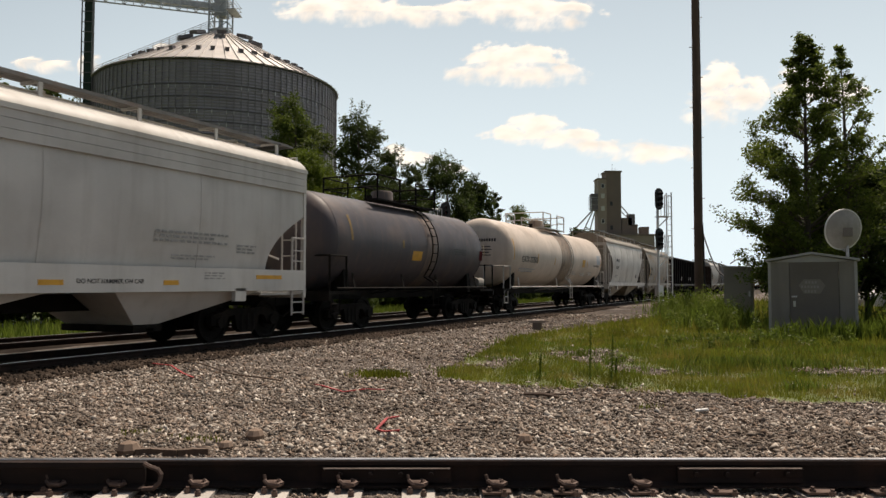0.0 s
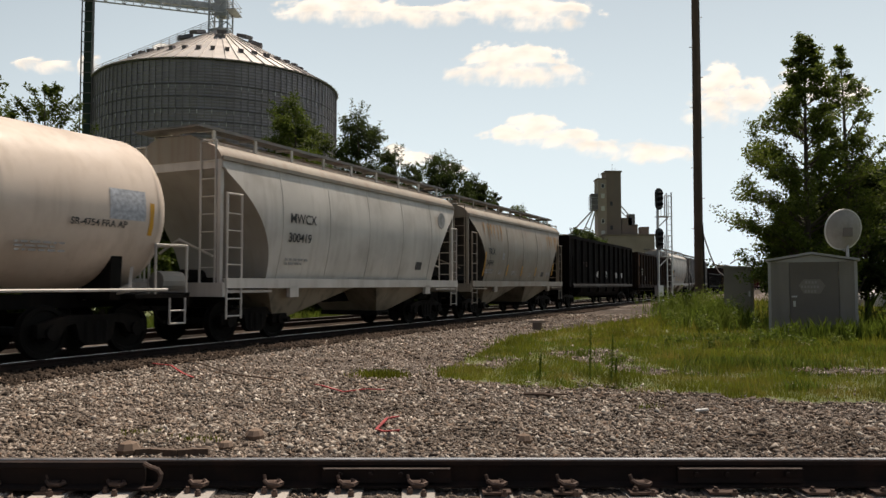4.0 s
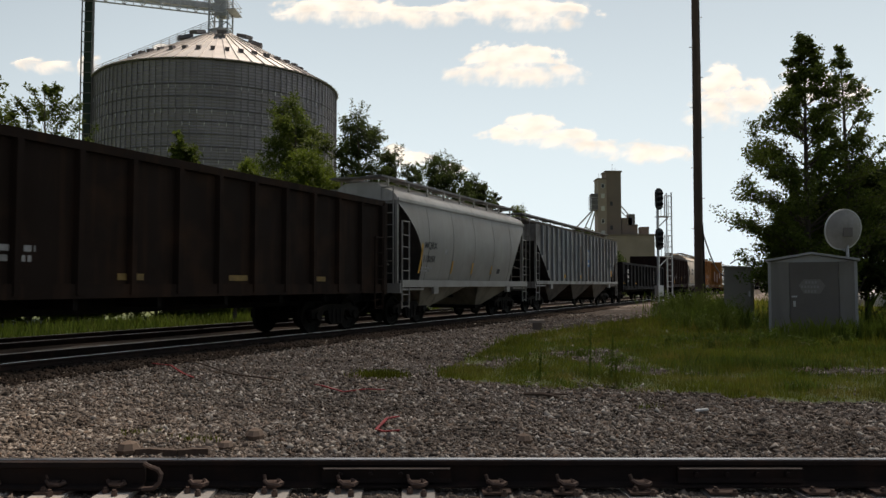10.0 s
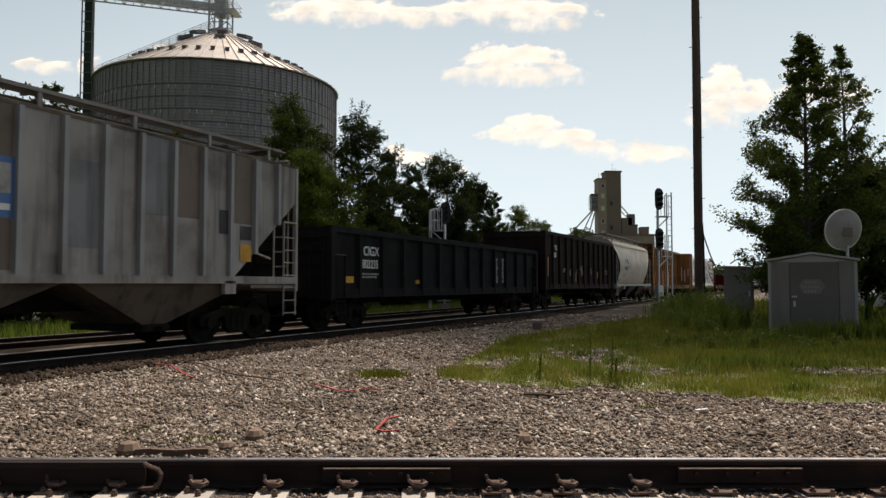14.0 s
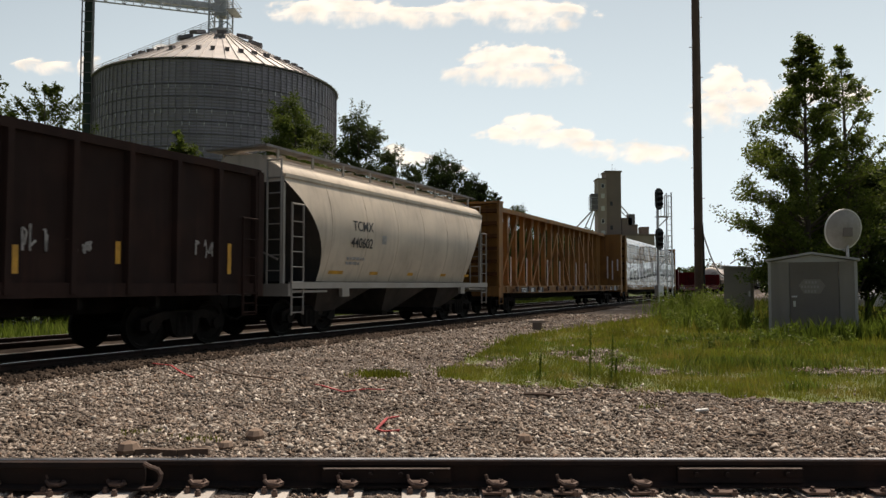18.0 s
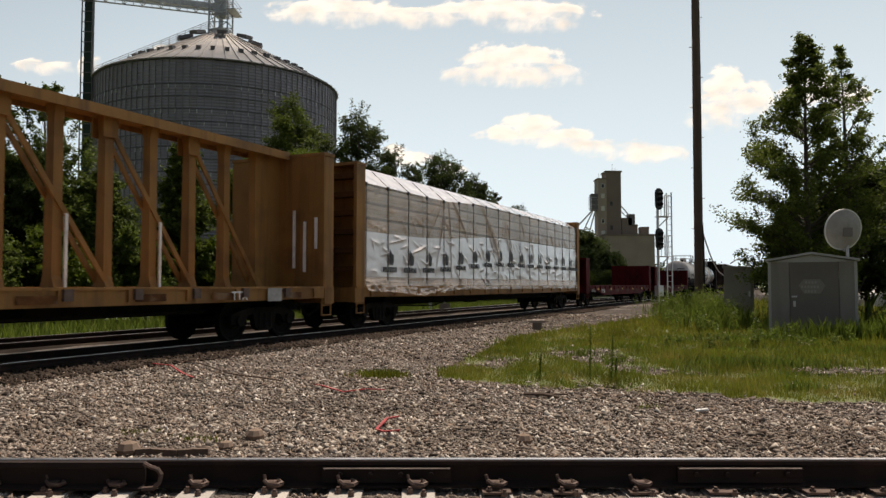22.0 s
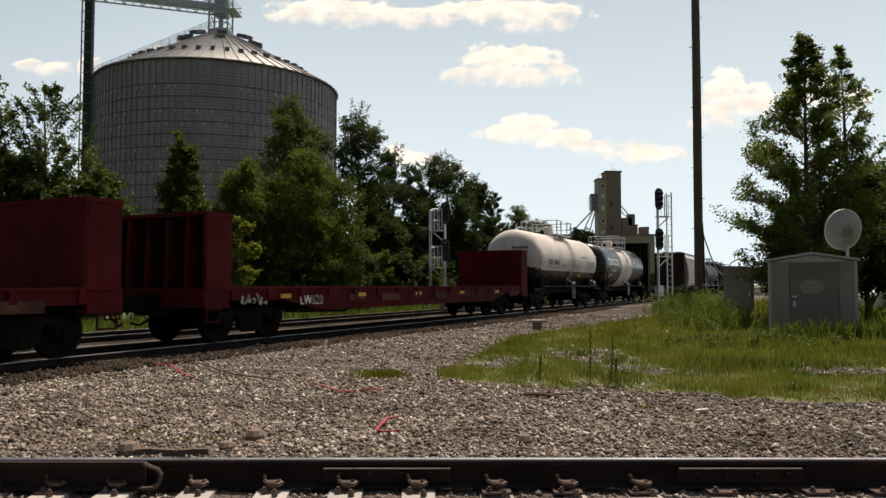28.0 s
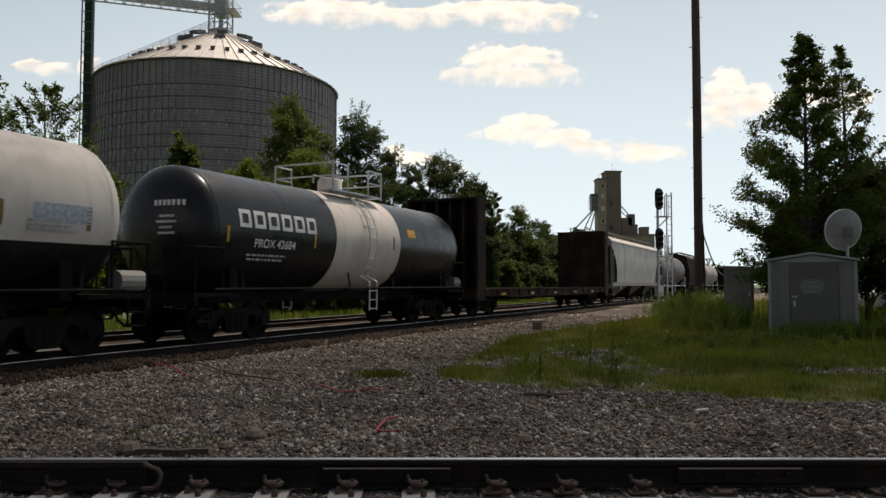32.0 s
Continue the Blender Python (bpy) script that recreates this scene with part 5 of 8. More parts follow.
# 9: patchy ribbed hopper
c, x0, x1, y = covered_hopper("patched white three-bay hopper car with outside posts", 119.8, 138.0, (120.5, 137.35), P["patchy"], P["patchy"], eave=4.2, crown=4.42, sill=(1.3, 1.46), cut=2.2, bays=3, baym=P["patch_soot"], endm=P["dark_shaded_end"], roofm=P["patch_soot"], panels=21, ribs=1, ribm=P["blue_rib"], straight=True, cut_top=3.3, width=1.5)
mid = TRAIN[-1][1]
bars(c, 123.6 - mid, 2.9, y, 0.8, 1, M["grey_mark"], 0.26)
bars(c, 123.5 - mid, 2.45, y, 0.9, 1, M["grey_mark"], 0.26)
rng = random.Random(12)
for k in range(1, 20):
    if k in (2, 4, 5, 6, 8, 9, 11, 13, 15, 16, 18):
        xa = x0 + (x1 - x0) * (k + 0.08) / 21
        lo, hi = rng.choice(((1.5, 4.1), (2.6, 4.1), (1.5, 2.7), (1.9, 3.4)))
        if min(xa - x0, x1 - xa - 0.7) > (3.3 - lo) * 1.2:
            patch(c, "repainted_panel", xa, xa + 0.67, lo, hi, y + 0.017, rng.choice((P["patch_brown"], P["patch_grey"])), "panel repainted in a dull tone")
patch(c, "sign_panel", 129.4 - mid, 130.1 - mid, 2.3, 3.25, y, P["sign_blue"], "blue and white advertising panel")
patch(c, "sign_stripe", 129.48 - mid, 130.02 - mid, 2.42, 2.52, y - 0.006, M["white_mark"])
patch(c, "sign_mark", 129.48 - mid, 130.02 - mid, 2.68, 3.15, y - 0.006, M["grey_mark"])
for a in (125.0, 127.9):
    patch(c, "reflector", a - mid, a + 0.4 - mid, 1.62, 1.8, y, M["yellow"])
patch(c, "notice", 134.65 - mid, 134.9 - mid, 2.35, 2.85, y, M["black_mark"])
patch(c, "reflector", 135.3 - mid, 135.65 - mid, 1.78, 2.15, y, M["yellow"])
patch(c, "notice", 135.3 - mid, 135.65 - mid, 2.25, 2.55, y, M["black_mark"])

# 10: low black gondola
c, x0, x1, y = gondola("low black gondola car with white lettering", 138.0, 156.0, (138.8, 155.4), P["dull_black"], top=2.76, bottom=0.98, ribs=14)
mid = TRAIN[-1][1]
lettering("CIGX", 0.36, (140.45 - mid, y, 2.1), c, M["white_mark"])
lettering("803235", 0.34, (140.4 - mid, y, 1.74), c, M["white_mark"], squeeze=0.85)
bars(c, 140.4 - mid, 1.55, y, 0.9, 2, M["grey_mark"])
patch(c, "reflector", 139.5 - mid, 139.95 - mid, 1.33, 1.5, y, M["yellow"])
patch(c, "reflector", 143.6 - mid, 144.0 - mid, 1.3, 1.42, y, M["yellow"])
for a in (150.2, 151.2):
    bars(c, a - mid, 2.2, y, 0.5, 6, M["grey_mark"], 0.14, 0.03, name="graffiti")

# 11: maroon gondola
c, x0, x1, y = gondola("dark maroon high-sided gondola car with graffiti", 156.0, 171.5, (156.75, 170.9), P["maroon"], top=3.8, bottom=1.12, ribs=13)
mid = TRAIN[-1][1]
lettering("CTR", 0.38, (158.2 - mid, y, 2.97), c, M["white_mark"])
lettering("800", 0.36, (158.22 - mid, y, 2.63), c, M["white_mark"])
patch(c, "reflector", 157.05 - mid, 157.16 - mid, 1.7, 2.6, y - 0.1, M["yellow"])
for a, z0, z1 in ((160.4, 1.4, 1.92), (162.3, 1.42, 1.92), (165.1, 1.45, 1.9), (167.05, 1.65, 2.05), (169.95, 1.5, 2.15)):
    patch(c, "reflector", a - mid, a + 0.11 - mid, z0, z1, y, M["yellow"])
for a, w, z, h in ((159.9, 0.45, 1.9, 0.25), (161.05, 0.45, 1.75, 0.35), (162.3, 0.5, 1.8, 0.35), (163.2, 0.6, 1.8, 0.6), (165.2, 0.5, 1.85, 0.35), (166.0, 0.6, 1.82, 0.22), (169.0, 0.5, 1.85, 0.35)):
    scrawl(c, a - mid, w, z, h, y, M["chalk"], "white chalk scrawl", int(a * 10))

# 12: cream rounded hopper
c, x0, x1, y = covered_hopper("cream rounded-side covered hopper car with a grey sill", 171.5, 185.1, (172.1, 184.45), P["cream"], P["grey"], eave=4.21, crown=4.5, bulge=0.42, sill=(1.18, 1.34), cut=1.5, bays=3, endm=P["dark_shaded_end"], roofm=P["cream"], panels=7)
mid = TRAIN[-1][1]
lettering("TCMX", 0.38, (174.85 - mid, y + 0.0, 2.76), c, M["black_mark"])
lettering("440602", 0.38, (174.75 - mid, y + 0.01, 2.3), c, M["black_mark"])
bars(c, 174.7 - mid, 1.95, y + 0.07, 0.9, 2, M["grey_mark"], 0.08, 0.05)
patch(c, "notice", 176.4 - mid, 176.65 - mid, 2.45, 2.7, y, M["grey_mark"])
for a, w in ((174.0, 0.7), (176.1, 0.45), (178.4, 0.35), (180.8, 0.4), (182.8, 0.4)):
    patch(c, "reflector", a - mid, a + w - mid, 1.56, 1.65, y + 0.2, M["yellow"])

# 13: empty lumber car
c, x0, x1 = flat_car("lumber_car", "empty mustard-yellow centre-truss lumber car", 185.1, 209.6, (185.85, 208.9), P["lumber"], 4.62, deck=1.2, deep=0.3, bulk_thick=0.42, endm=P["bulkhead_shaded"], level=True)
mid = TRAIN[-1][1]
centre_beam(c, x0 + 0.42, x1 - 0.42, P["lumber"])
for a, w in ((188.3, 0.95), (189.55, 0.7), (190.65, 0.75)):
    patch(c, "number_board", a - mid, a + w - mid, 0.93, 1.16, -1.5 - 0.06, M["black_mark"])
for t, a in (("TTZX", 188.36), ("362", 189.6), ("282", 190.7)):
    lettering(t, 0.24, (a - mid, -1.57, 0.96), c, M["white_mark"])
for k in range(14):
    x = x0 + 2.0 + k * (x1 - x0 - 4) / 13
    part("tie_down", Geo().box(x - 0.09, x + 0.09, -1.6, -1.48, 1.0, 1.2), M["clip"], c)
for k in (1, 3, 5, 8, 10, 13, 15):
    x = x0 + 1.32 + (x1 - x0 - 2.64) * k / 18 + 0.13
    part("strap", Geo().box(x - 0.03, x + 0.03, -0.21, -0.17, 1.21, 2.6), M["white_mark"], c, "white loose load strap")

lettering("TTX", 0.26, (205.0 - mid, -1.57, 0.95), c, M["white_mark"])
patch(c, "number_board", 206.2 - mid, 206.7 - mid, 0.9, 1.2, -1.56, M["grey_mark"])
for yy, z0, z1 in ((-0.95, 1.6, 2.9), (-0.62, 1.7, 3.2), (-1.3, 2.2, 3.0)):
    part("strap", Geo().box(x1 - 0.5, x1 - 0.47, yy - 0.04, yy + 0.04, z0, z1), M["white_mark"], c, "white loose load strap")
for k in range(10):
    a = x0 + 1.4 + k * 2.15
    patch(c, "worn_patch", a, a + 0.9, 0.96, 1.1, -1.533, P["rust_end"], "rusted and scuffed paint")

# 14: loaded lumber car in wrapping
c, x0, x1 = flat_car("lumber_car", "mustard-yellow lumber car carrying wrapped boards", 209.6, 233.6, (210.05, 232.95), P["lumber"], 4.62, deck=1.2, deep=0.3, bulk_thick=0.45, endm=P["bulkhead_shaded"], level=True)
mid = TRAIN[-1][1]
centre_beam(c, x0 + 0.45, x1 - 0.45, P["lumber"], top=4.6)
a, b = x0 + 0.5, x1 - 0.5
nb = 17


def seam(x):
    """How much higher the white film reaches toward the rear stacks."""
    u = min(1.0, max(0.0, ((x - a) / (b - a) - 0.12) / 0.4))
    return 0.38 * u * u * (3 - 2 * u)


def shoulder(x):
    u = min(1.0, max(0.0, ((x - a) / (b - a) - 0.24) / 0.14))
    return 4.15 + 0.17 * u


# long pulled folds in the film: from (stack, height) to (stack, height), depth
rng = random.Random(14)
FOLDS = [(3.9, 4.2, 2.6, 3.3, 0.05), (3.95, 4.2, 3.1, 2.9, 0.06), (4.1, 4.2, 3.5, 1.6, 0.045), (4.3, 4.3, 4.5, 1.5, 0.04), (4.5, 4.3, 5.6, 2.9, 0.06), (1.0, 2.5, 1.9, 2.7, 0.04), (2.1, 2.25, 3.0, 2.55, 0.05), (6.6, 4.3, 8.4, 1.9, 0.06), (6.8, 4.2, 8.0, 2.4, 0.045)]
for k in range(15):
    x, z = rng.uniform(6, 16.5), rng.uniform(3.0, 4.3)
    L = rng.uniform(0.7, 2.2)
    FOLDS.append((x, z, x + L * rng.uniform(0.2, 0.7), z - L * 0.8, rng.uniform(0.02, 0.045)))
for k in range(150):
    x, z = rng.uniform(0, 17), rng.uniform(1.55, 3.5)
    FOLDS.append((x, z, x + rng.uniform(0.12, 0.5), z - rng.uniform(-0.12, 0.4), rng.uniform(0.015, 0.04)))


def wrap_sheet(low, high, nz, seed, hem=False):
    """A sheet of film over the stacks: nearly flat, drawn into folds here and there."""
    nx = 900
    xs = np.linspace(a, b, nx + 1)
    z0 = np.array([low(x) for x in xs])
    z1 = np.array([high(x) for x in xs])
    v = np.linspace(0, 1, nz + 1)[:, None]
    X, Z = np.repeat(xs[None, :], nz + 1, 0), z0[None, :] + (z1 - z0)[None, :] * v
    pitch = (b - a) / nb
    w = np.zeros_like(X)
    for fx0, fz0, fx1, fz1, amp in FOLDS:
        p0, p1 = (a + fx0 * pitch, fz0), (a + fx1 * pitch, fz1)
        dx, dz = p1[0] - p0[0], p1[1] - p0[1]
        L2 = dx * dx + dz * dz
        t = np.clip(((X - p0[0]) * dx + (Z - p0[1]) * dz) / L2, 0, 1)
        d2 = (X - p0[0] - t * dx) ** 2 + (Z - p0[1] - t * dz) ** 2
        w += 1.3 * amp * np.exp(-d2 / (0.026 + 0.014 * t) ** 2) * (0.3 + 0.7 * np.sin(math.pi * np.clip(t, 0.03, 0.97)))
    ph = ((X - a) / pitch) % 1.0
    w -= 0.02 * np.exp(-(ph / 0.05) ** 2) + 0.02 * np.exp(-((ph - 1) / 0.05) ** 2)
    soft = np.array([[noise.noise((x * 0.8 + z, z * 2.6, seed)) + 0.5 * noise.noise((x * 2.2, z * 5.5, seed + 3)) for x, z in zip(rx, rz)] for rx, rz in zip(X, Z)])
    w += 0.013 * soft
    if hem:
        foot = np.clip(1 - (Z - z0[None, :]) / 0.4, 0, 1)
        loose = np.clip(1.25 - (X - a) / (b - a) * 1.6, 0.25, 1)
        crumple = np.array([[1 - abs(noise.noise((x * 2.6 + z * 2, z * 6 - x * 0.7, 4.0))) * 2.2 for x, z in zip(rx, rz)] for rx, rz in zip(X, Z)])
        w += 0.08 * foot ** 0.7 + 0.07 * foot * loose * np.clip(crumple, 0, 1)
    return [[(X[j, i], -1.46 - w[j, i], Z[j, i]) for i in range(nx + 1)] for j in range(nz + 1)]


def foot(x):
    """The ragged lower hem."""
    u = (x - a) / (b - a) * nb
    return 1.1 - 0.15 * math.exp(-((u - 2.6) / 1.3) ** 2) + 0.05 * noise.noise((x * 1.9, 0.0, 1.0)) + 0.03 * noise.noise((x * 6, 2.0, 1.0))


load = thing("lumber_load", "stacked lumber in white and clear plastic film, banded", "lumber")
TRAIN.append((load, mid))
side = wrap_sheet(lambda x: 1.5, lambda x: 2.78 + seam(x), 36, 1.0)
low = wrap_sheet(foot, lambda x: 1.5, 16, 1.0, hem=True)
up = wrap_sheet(lambda x: 2.78 + seam(x), shoulder, 30, 1.0)
part("white_wrap", Geo().rings(side, caps=False, close=False), P["wrap"], load, "wrinkled white printed plastic film", True)
part("foot_wrap", Geo().rings(low, caps=False, close=False), P["wrap_clear"], load, "loose clear film hanging at the foot", True)
part("clear_wrap", Geo().rings(up, caps=False, close=False), P["wrap_clear"], load, "clear film with boards showing through", True)
ridge = [[(p[0], -1.46 + 0.66 * v, p[2] + (4.73 - p[2]) * v + 0.05 * noise.noise((p[0] * 1.6 + v, v * 3, 7.0)) * math.sin(math.pi * v) - 0.05 * abs(math.sin(math.pi * nb * (p[0] - a) / (b - a))) * v * (1 - v)) if v else p for p in up[-1]] for v in [k / 8 for k in range(9)]]
part("top_wrap", Geo().rings(ridge + [[(p[0], 0.8, 4.7) for p in up[-1]], [(p[0], 1.46, 4.4) for p in up[-1]], [(p[0], 1.46, 1.2) for p in up[-1]]], caps=False, close=False), P["wrap"], load, "film folded over the top and far side", True)
for e in (a, b):
    part("end_boards", Geo().box(e - 0.02 if e == a else e - 0.06, e + 0.06 if e == a else e + 0.02, -1.43, 1.43, 1.2, 4.1), P["boards"], load)
# the bundles of boards under the film
for k in range(6):
    xa, xb = a + 0.07 + (b - a - 0.14) * k / 6 + 0.02, a + 0.07 + (b - a - 0.14) * (k + 1) / 6 - 0.02
    head = (4.1, 4.2, 4.28, 4.28, 4.28, 4.28)[k]
    for za, zb in ((1.25, 1.93), (2.02, 2.7), (2.79, 3.14), (3.22, 3.57), (3.65, 3.94), (4.0, head)):
        g = Geo()
        n = max(2, int((zb - za) / 0.09))
        for q in range(n):
            g.box(xa, xb, -1.4, -0.6, za + (zb - za) * q / n, za + (zb - za) * (q + 1) / n - 0.008)
        part("board_bundle", g, P["boards"], load, "stack of pale sawn boards")
for k in range(nb + 1):
    x = a + (b - a) * k / nb + 0.02
    x = min(max(x, a + 0.06), b - 0.06)
    g = Geo().box(x - 0.006, x + 0.006, -1.468, -1.455, 1.1, shoulder(x))
    g.bar((x, -1.47, shoulder(x)), (x, -0.9, shoulder(x) + 0.86 * (4.75 - shoulder(x))), 0.014, 0.012)
    part("band", g, M["black_mark"], load, "dark steel band round the stack")
    part("corner_guard", Geo().box(x - 0.035, x + 0.035, -1.49, -1.43, shoulder(x) - 0.08, shoulder(x) + 0.03), M["black_mark"], load)
    if 0 < k < nb + 1:
        r = seam(x)
        xx = x + 0.02 - (0.35 if k == nb else 0)
        lg = Geo().add([(xx, -1.51, 2.34 + r), (xx + 0.13, -1.51, 2.22 + r), (xx + 0.25, -1.51, 2.16 + r), (xx + 0.25, -1.51, 1.98 + r), (xx + 0.2, -1.51, 1.86 + r), (xx, -1.51, 1.86 + r)], [(0, 1, 2, 3, 4, 5)])
        part("emblem", lg, M["black_mark"], load, "black slanting emblem")
        tg = Geo()
        for q in range(8):
            tg.box(xx - 0.38 + q * 0.105, xx - 0.31 + q * 0.105, -1.513, -1.505, 1.64 + r, 1.8 + r)
        part("print", tg, M["black_mark"], load)

# 15, 16: red bulkhead flats
for num, (f, rr, b0, b1, tx) in (("LW621", (233.6, 256.05, 234.45, 254.65, 237.9)), ("LW620", (256.05, 277.4, 256.8, 276.75, 259.95))):
    c, x0, x1 = flat_car("bulkhead_flat_car", "dark red empty flat car with low bulkheads", f, rr, (b0, b1), P["red"], 2.73, deck=1.2, deep=0.56, bulk_thick=0.75)
    mid = TRAIN[-1][1]
    lettering(num, 0.32, (tx - mid, -1.535, 0.8), c, M["white_mark"])
    for s, e in ((1, x0 + 0.32), (-1, x1 - 0.42)):
        patch(c, "reflector", e, e + 0.1, 1.25, 2.0, -1.5 + 0.02, M["yellow"])
        patch(c, "notice", e, e + 0.12, 2.3, 2.45, -1.5 + 0.02, M["grey_mark"])
    for k in range(5):
        patch(c, "reflector", x0 + 2.4 + k * 3.4, x0 + 2.8 + k * 3.4, 0.96, 1.06, -1.535, M["yellow"])
    scrawl(c, x0 + 0.95, 0.95, 0.86, 0.2, -1.54, M["chalk"], "white sprayed scrawl", 5)
    for k in range(9):
        a = x0 + 3.6 + k * 1.75
        patch(c, "worn_patch", a, a + 0.5 + 0.3 * (k % 3), 0.82 + 0.05 * (k % 2), 1.02, -1.533, P["worn_red"], "scuffed and faded paint")

# 17: white and black tank
c, x0, x1, zc, r, xc = tank_car("white tank car with a black lower half", 277.4, 290.95, (278.5, 290.15), P["white_tank"], r=1.42, zc=2.52, lowm=P["black_tank"], railm=M["galv"], lowrail=M["black_iron"], marks=M["black_mark"])
mid = TRAIN[-1][1]
tank_words(c, "TILX 140005", 0.33, 280.1 - mid, 2.28, zc, r, M["black_mark"])
bars(c, 280.0 - mid, 2.12, -r * 0.97 - 0.02, 2.2, 1, M["grey_mark"], 0.06)
for a in (279.0, 282.0, 284.6, 287.4, 289.0):
    on_tank(c, "reflector", a - mid, a + 0.09 - mid, 2.2, 2.6, zc, r, M["ochre"])
on_tank(c, "placard", 286.1 - mid, 286.7 - mid, 1.7, 1.9, zc, r, M["yellow"], "orange warning panel")
for a, z in ((282.4, 2.3), (284.9, 2.3), (287.9, 2.3)):
    bars(c, a - mid, z, -r * 0.97 - 0.03, 0.9, 3, M["grey_mark"], 0.04, 0.03)
on_tank(c, "data_panel", 288.0 - mid, 289.1 - mid, 2.3, 2.62, zc, r, M["pale_panel"], "pale blue printed data panel")
on_tank(c, "notice", 286.3 - mid, 287.3 - mid, 2.75, 2.85, zc, r, M["grey_mark"])

# 18: black tank with a white band
c, x0, x1, zc, r, xc = tank_car("glossy black tank car with a broad white band", 290.95, 305.5, (291.65, 304.95), P["black_tank"], r=1.42, zc=2.5, band=(296.7, 300.2), bandm=P["white_tank"], railm=M["galv"], ladderm=M["white_mark"], lowrail=M["black_iron"], marks=M["white_mark"])
mid = TRAIN[-1][1]
for k in range(6):
    xx = 292.9 + k * 0.5 - mid
    for u0, u1, v0, v1 in ((0, 0.09, 2.55, 2.95), (0.3, 0.39, 2.55, 2.95), (0.09, 0.3, 2.86, 2.95), (0.09, 0.3, 2.55, 2.64)):
        on_tank(c, "emblem", xx + u0, xx + u1, v0, v1, zc, r, M["white_mark"])
tank_words(c, "PROX 42684", 0.28, 293.35 - mid, 2.12, zc, r, M["white_mark"])
bars(c, 293.2 - mid, 1.92, -r * 0.92 - 0.03, 1.4, 2, M["grey_mark"], 0.05, 0.05)
on_tank(c, "placard", 300.75 - mid, 301.25 - mid, 2.75, 3.0, zc, r, M["yellow"], "yellow warning panel")
for a in (292.5, 295.7):
    on_tank(c, "reflector", a - mid, a + 0.08 - mid, 2.2, 2.55, zc, r, M["yellow"])
on_tank(c, "reflector", 299.75 - mid, 299.83 - mid, 2.3, 2.7, zc, r, M["black_mark"])

# 19: tall bulkhead flat
c, x0, x1 = flat_car("bulkhead_flat_car", "dark brown flat car with tall bulkheads", 305.5, 327.8, (306.1, 327.2), P["far_brown"], 4.55, deck=1.1, deep=0.35, bulk_thick=0.8)
for k in range(5):
    patch(c, "reflector", x0 + 2.4 + k * 3.6, x0 + 2.9 + k * 3.6, 0.85, 0.95, -1.535, M["yellow"])
# 20 and the tail of the train
covered_hopper("light grey covered hopper car with a black end", 327.8, 346.6, (328.4, 346.0), P["white"], P["grey"], eave=4.35, crown=4.6, bays=3, endm=P["dark_shaded_end"], panels=9)
tank_car("dark grey tank car", 346.6, 363.5, (347.6, 362.6), P["dark_tank"], r=1.5, zc=2.65)
covered_hopper("brown covered hopper car", 363.5, 381.0, (364.1, 380.4), P["far_brown"], P["far_brown"], eave=4.3, crown=4.55, bays=3, panels=9)
tank_car("pale grey tank car", 381.0, 397.5, (382.0, 396.6), P["grey"], r=1.5, zc=2.65)
gondola("black ribbed gondola car of the train", 397.5, 414.0, (398.2, 413.4), P["coal"], ribs=12)
gondola("black ribbed gondola car of the train", 414.0, 431.0, (414.7, 430.4), P["coal"], ribs=12)

# ---- grain bin with its tower and conveyor bridge ----
M["bin_wall"] = mat("bin_wall", (0.29, 0.262, 0.295), 0.55, 0.1, vary=0.15, scale=0.25, grain=0.06, grain_scale=6, bump=0.03, streak=((0.19, 0.165, 0.18), 0.6, 0.9))
M["bin_roof"] = mat("bin_roof", (0.52, 0.48, 0.45), 0.5, 0.25, vary=0.12, scale=0.3, grain=0.05, bump=0.02, streak=((0.3, 0.25, 0.2), 0.4, 0.6))
M["bin_rib"] = mat("bin_rib", (0.135, 0.122, 0.128), 0.6, 0.1, vary=0.2, scale=0.5)
M["bin_tick"] = mat("bin_tick", (0.5, 0.48, 0.48), 0.45, 0.3, vary=0.3, scale=0.3)
M["bin_post"] = mat("bin_post", (0.2, 0.18, 0.19), 0.5, 0.2, vary=0.15, scale=0.5)
M["green_leg"] = mat("green_leg", (0.012, 0.03, 0.018), 0.6, 0.2, vary=0.2, scale=0.5)
M["concrete"] = mat("concrete", (0.2, 0.152, 0.128), 0.9, vary=0.15, scale=0.12, grain=0.15, grain_scale=2.0, bump=0.1, streak=((0.16, 0.14, 0.12), 0.6, 0.15))
M["concrete_light"] = mat("concrete_light", (0.31, 0.25, 0.21), 0.9, vary=0.12, scale=0.15, grain=0.1, grain_scale=2.0, bump=0.1)
M["window_dark"] = mat("window_dark", (0.04, 0.04, 0.045), 0.2, vary=0.2)
M["window_pale"] = mat("window_pale", (0.55, 0.54, 0.5), 0.5, vary=0.1)


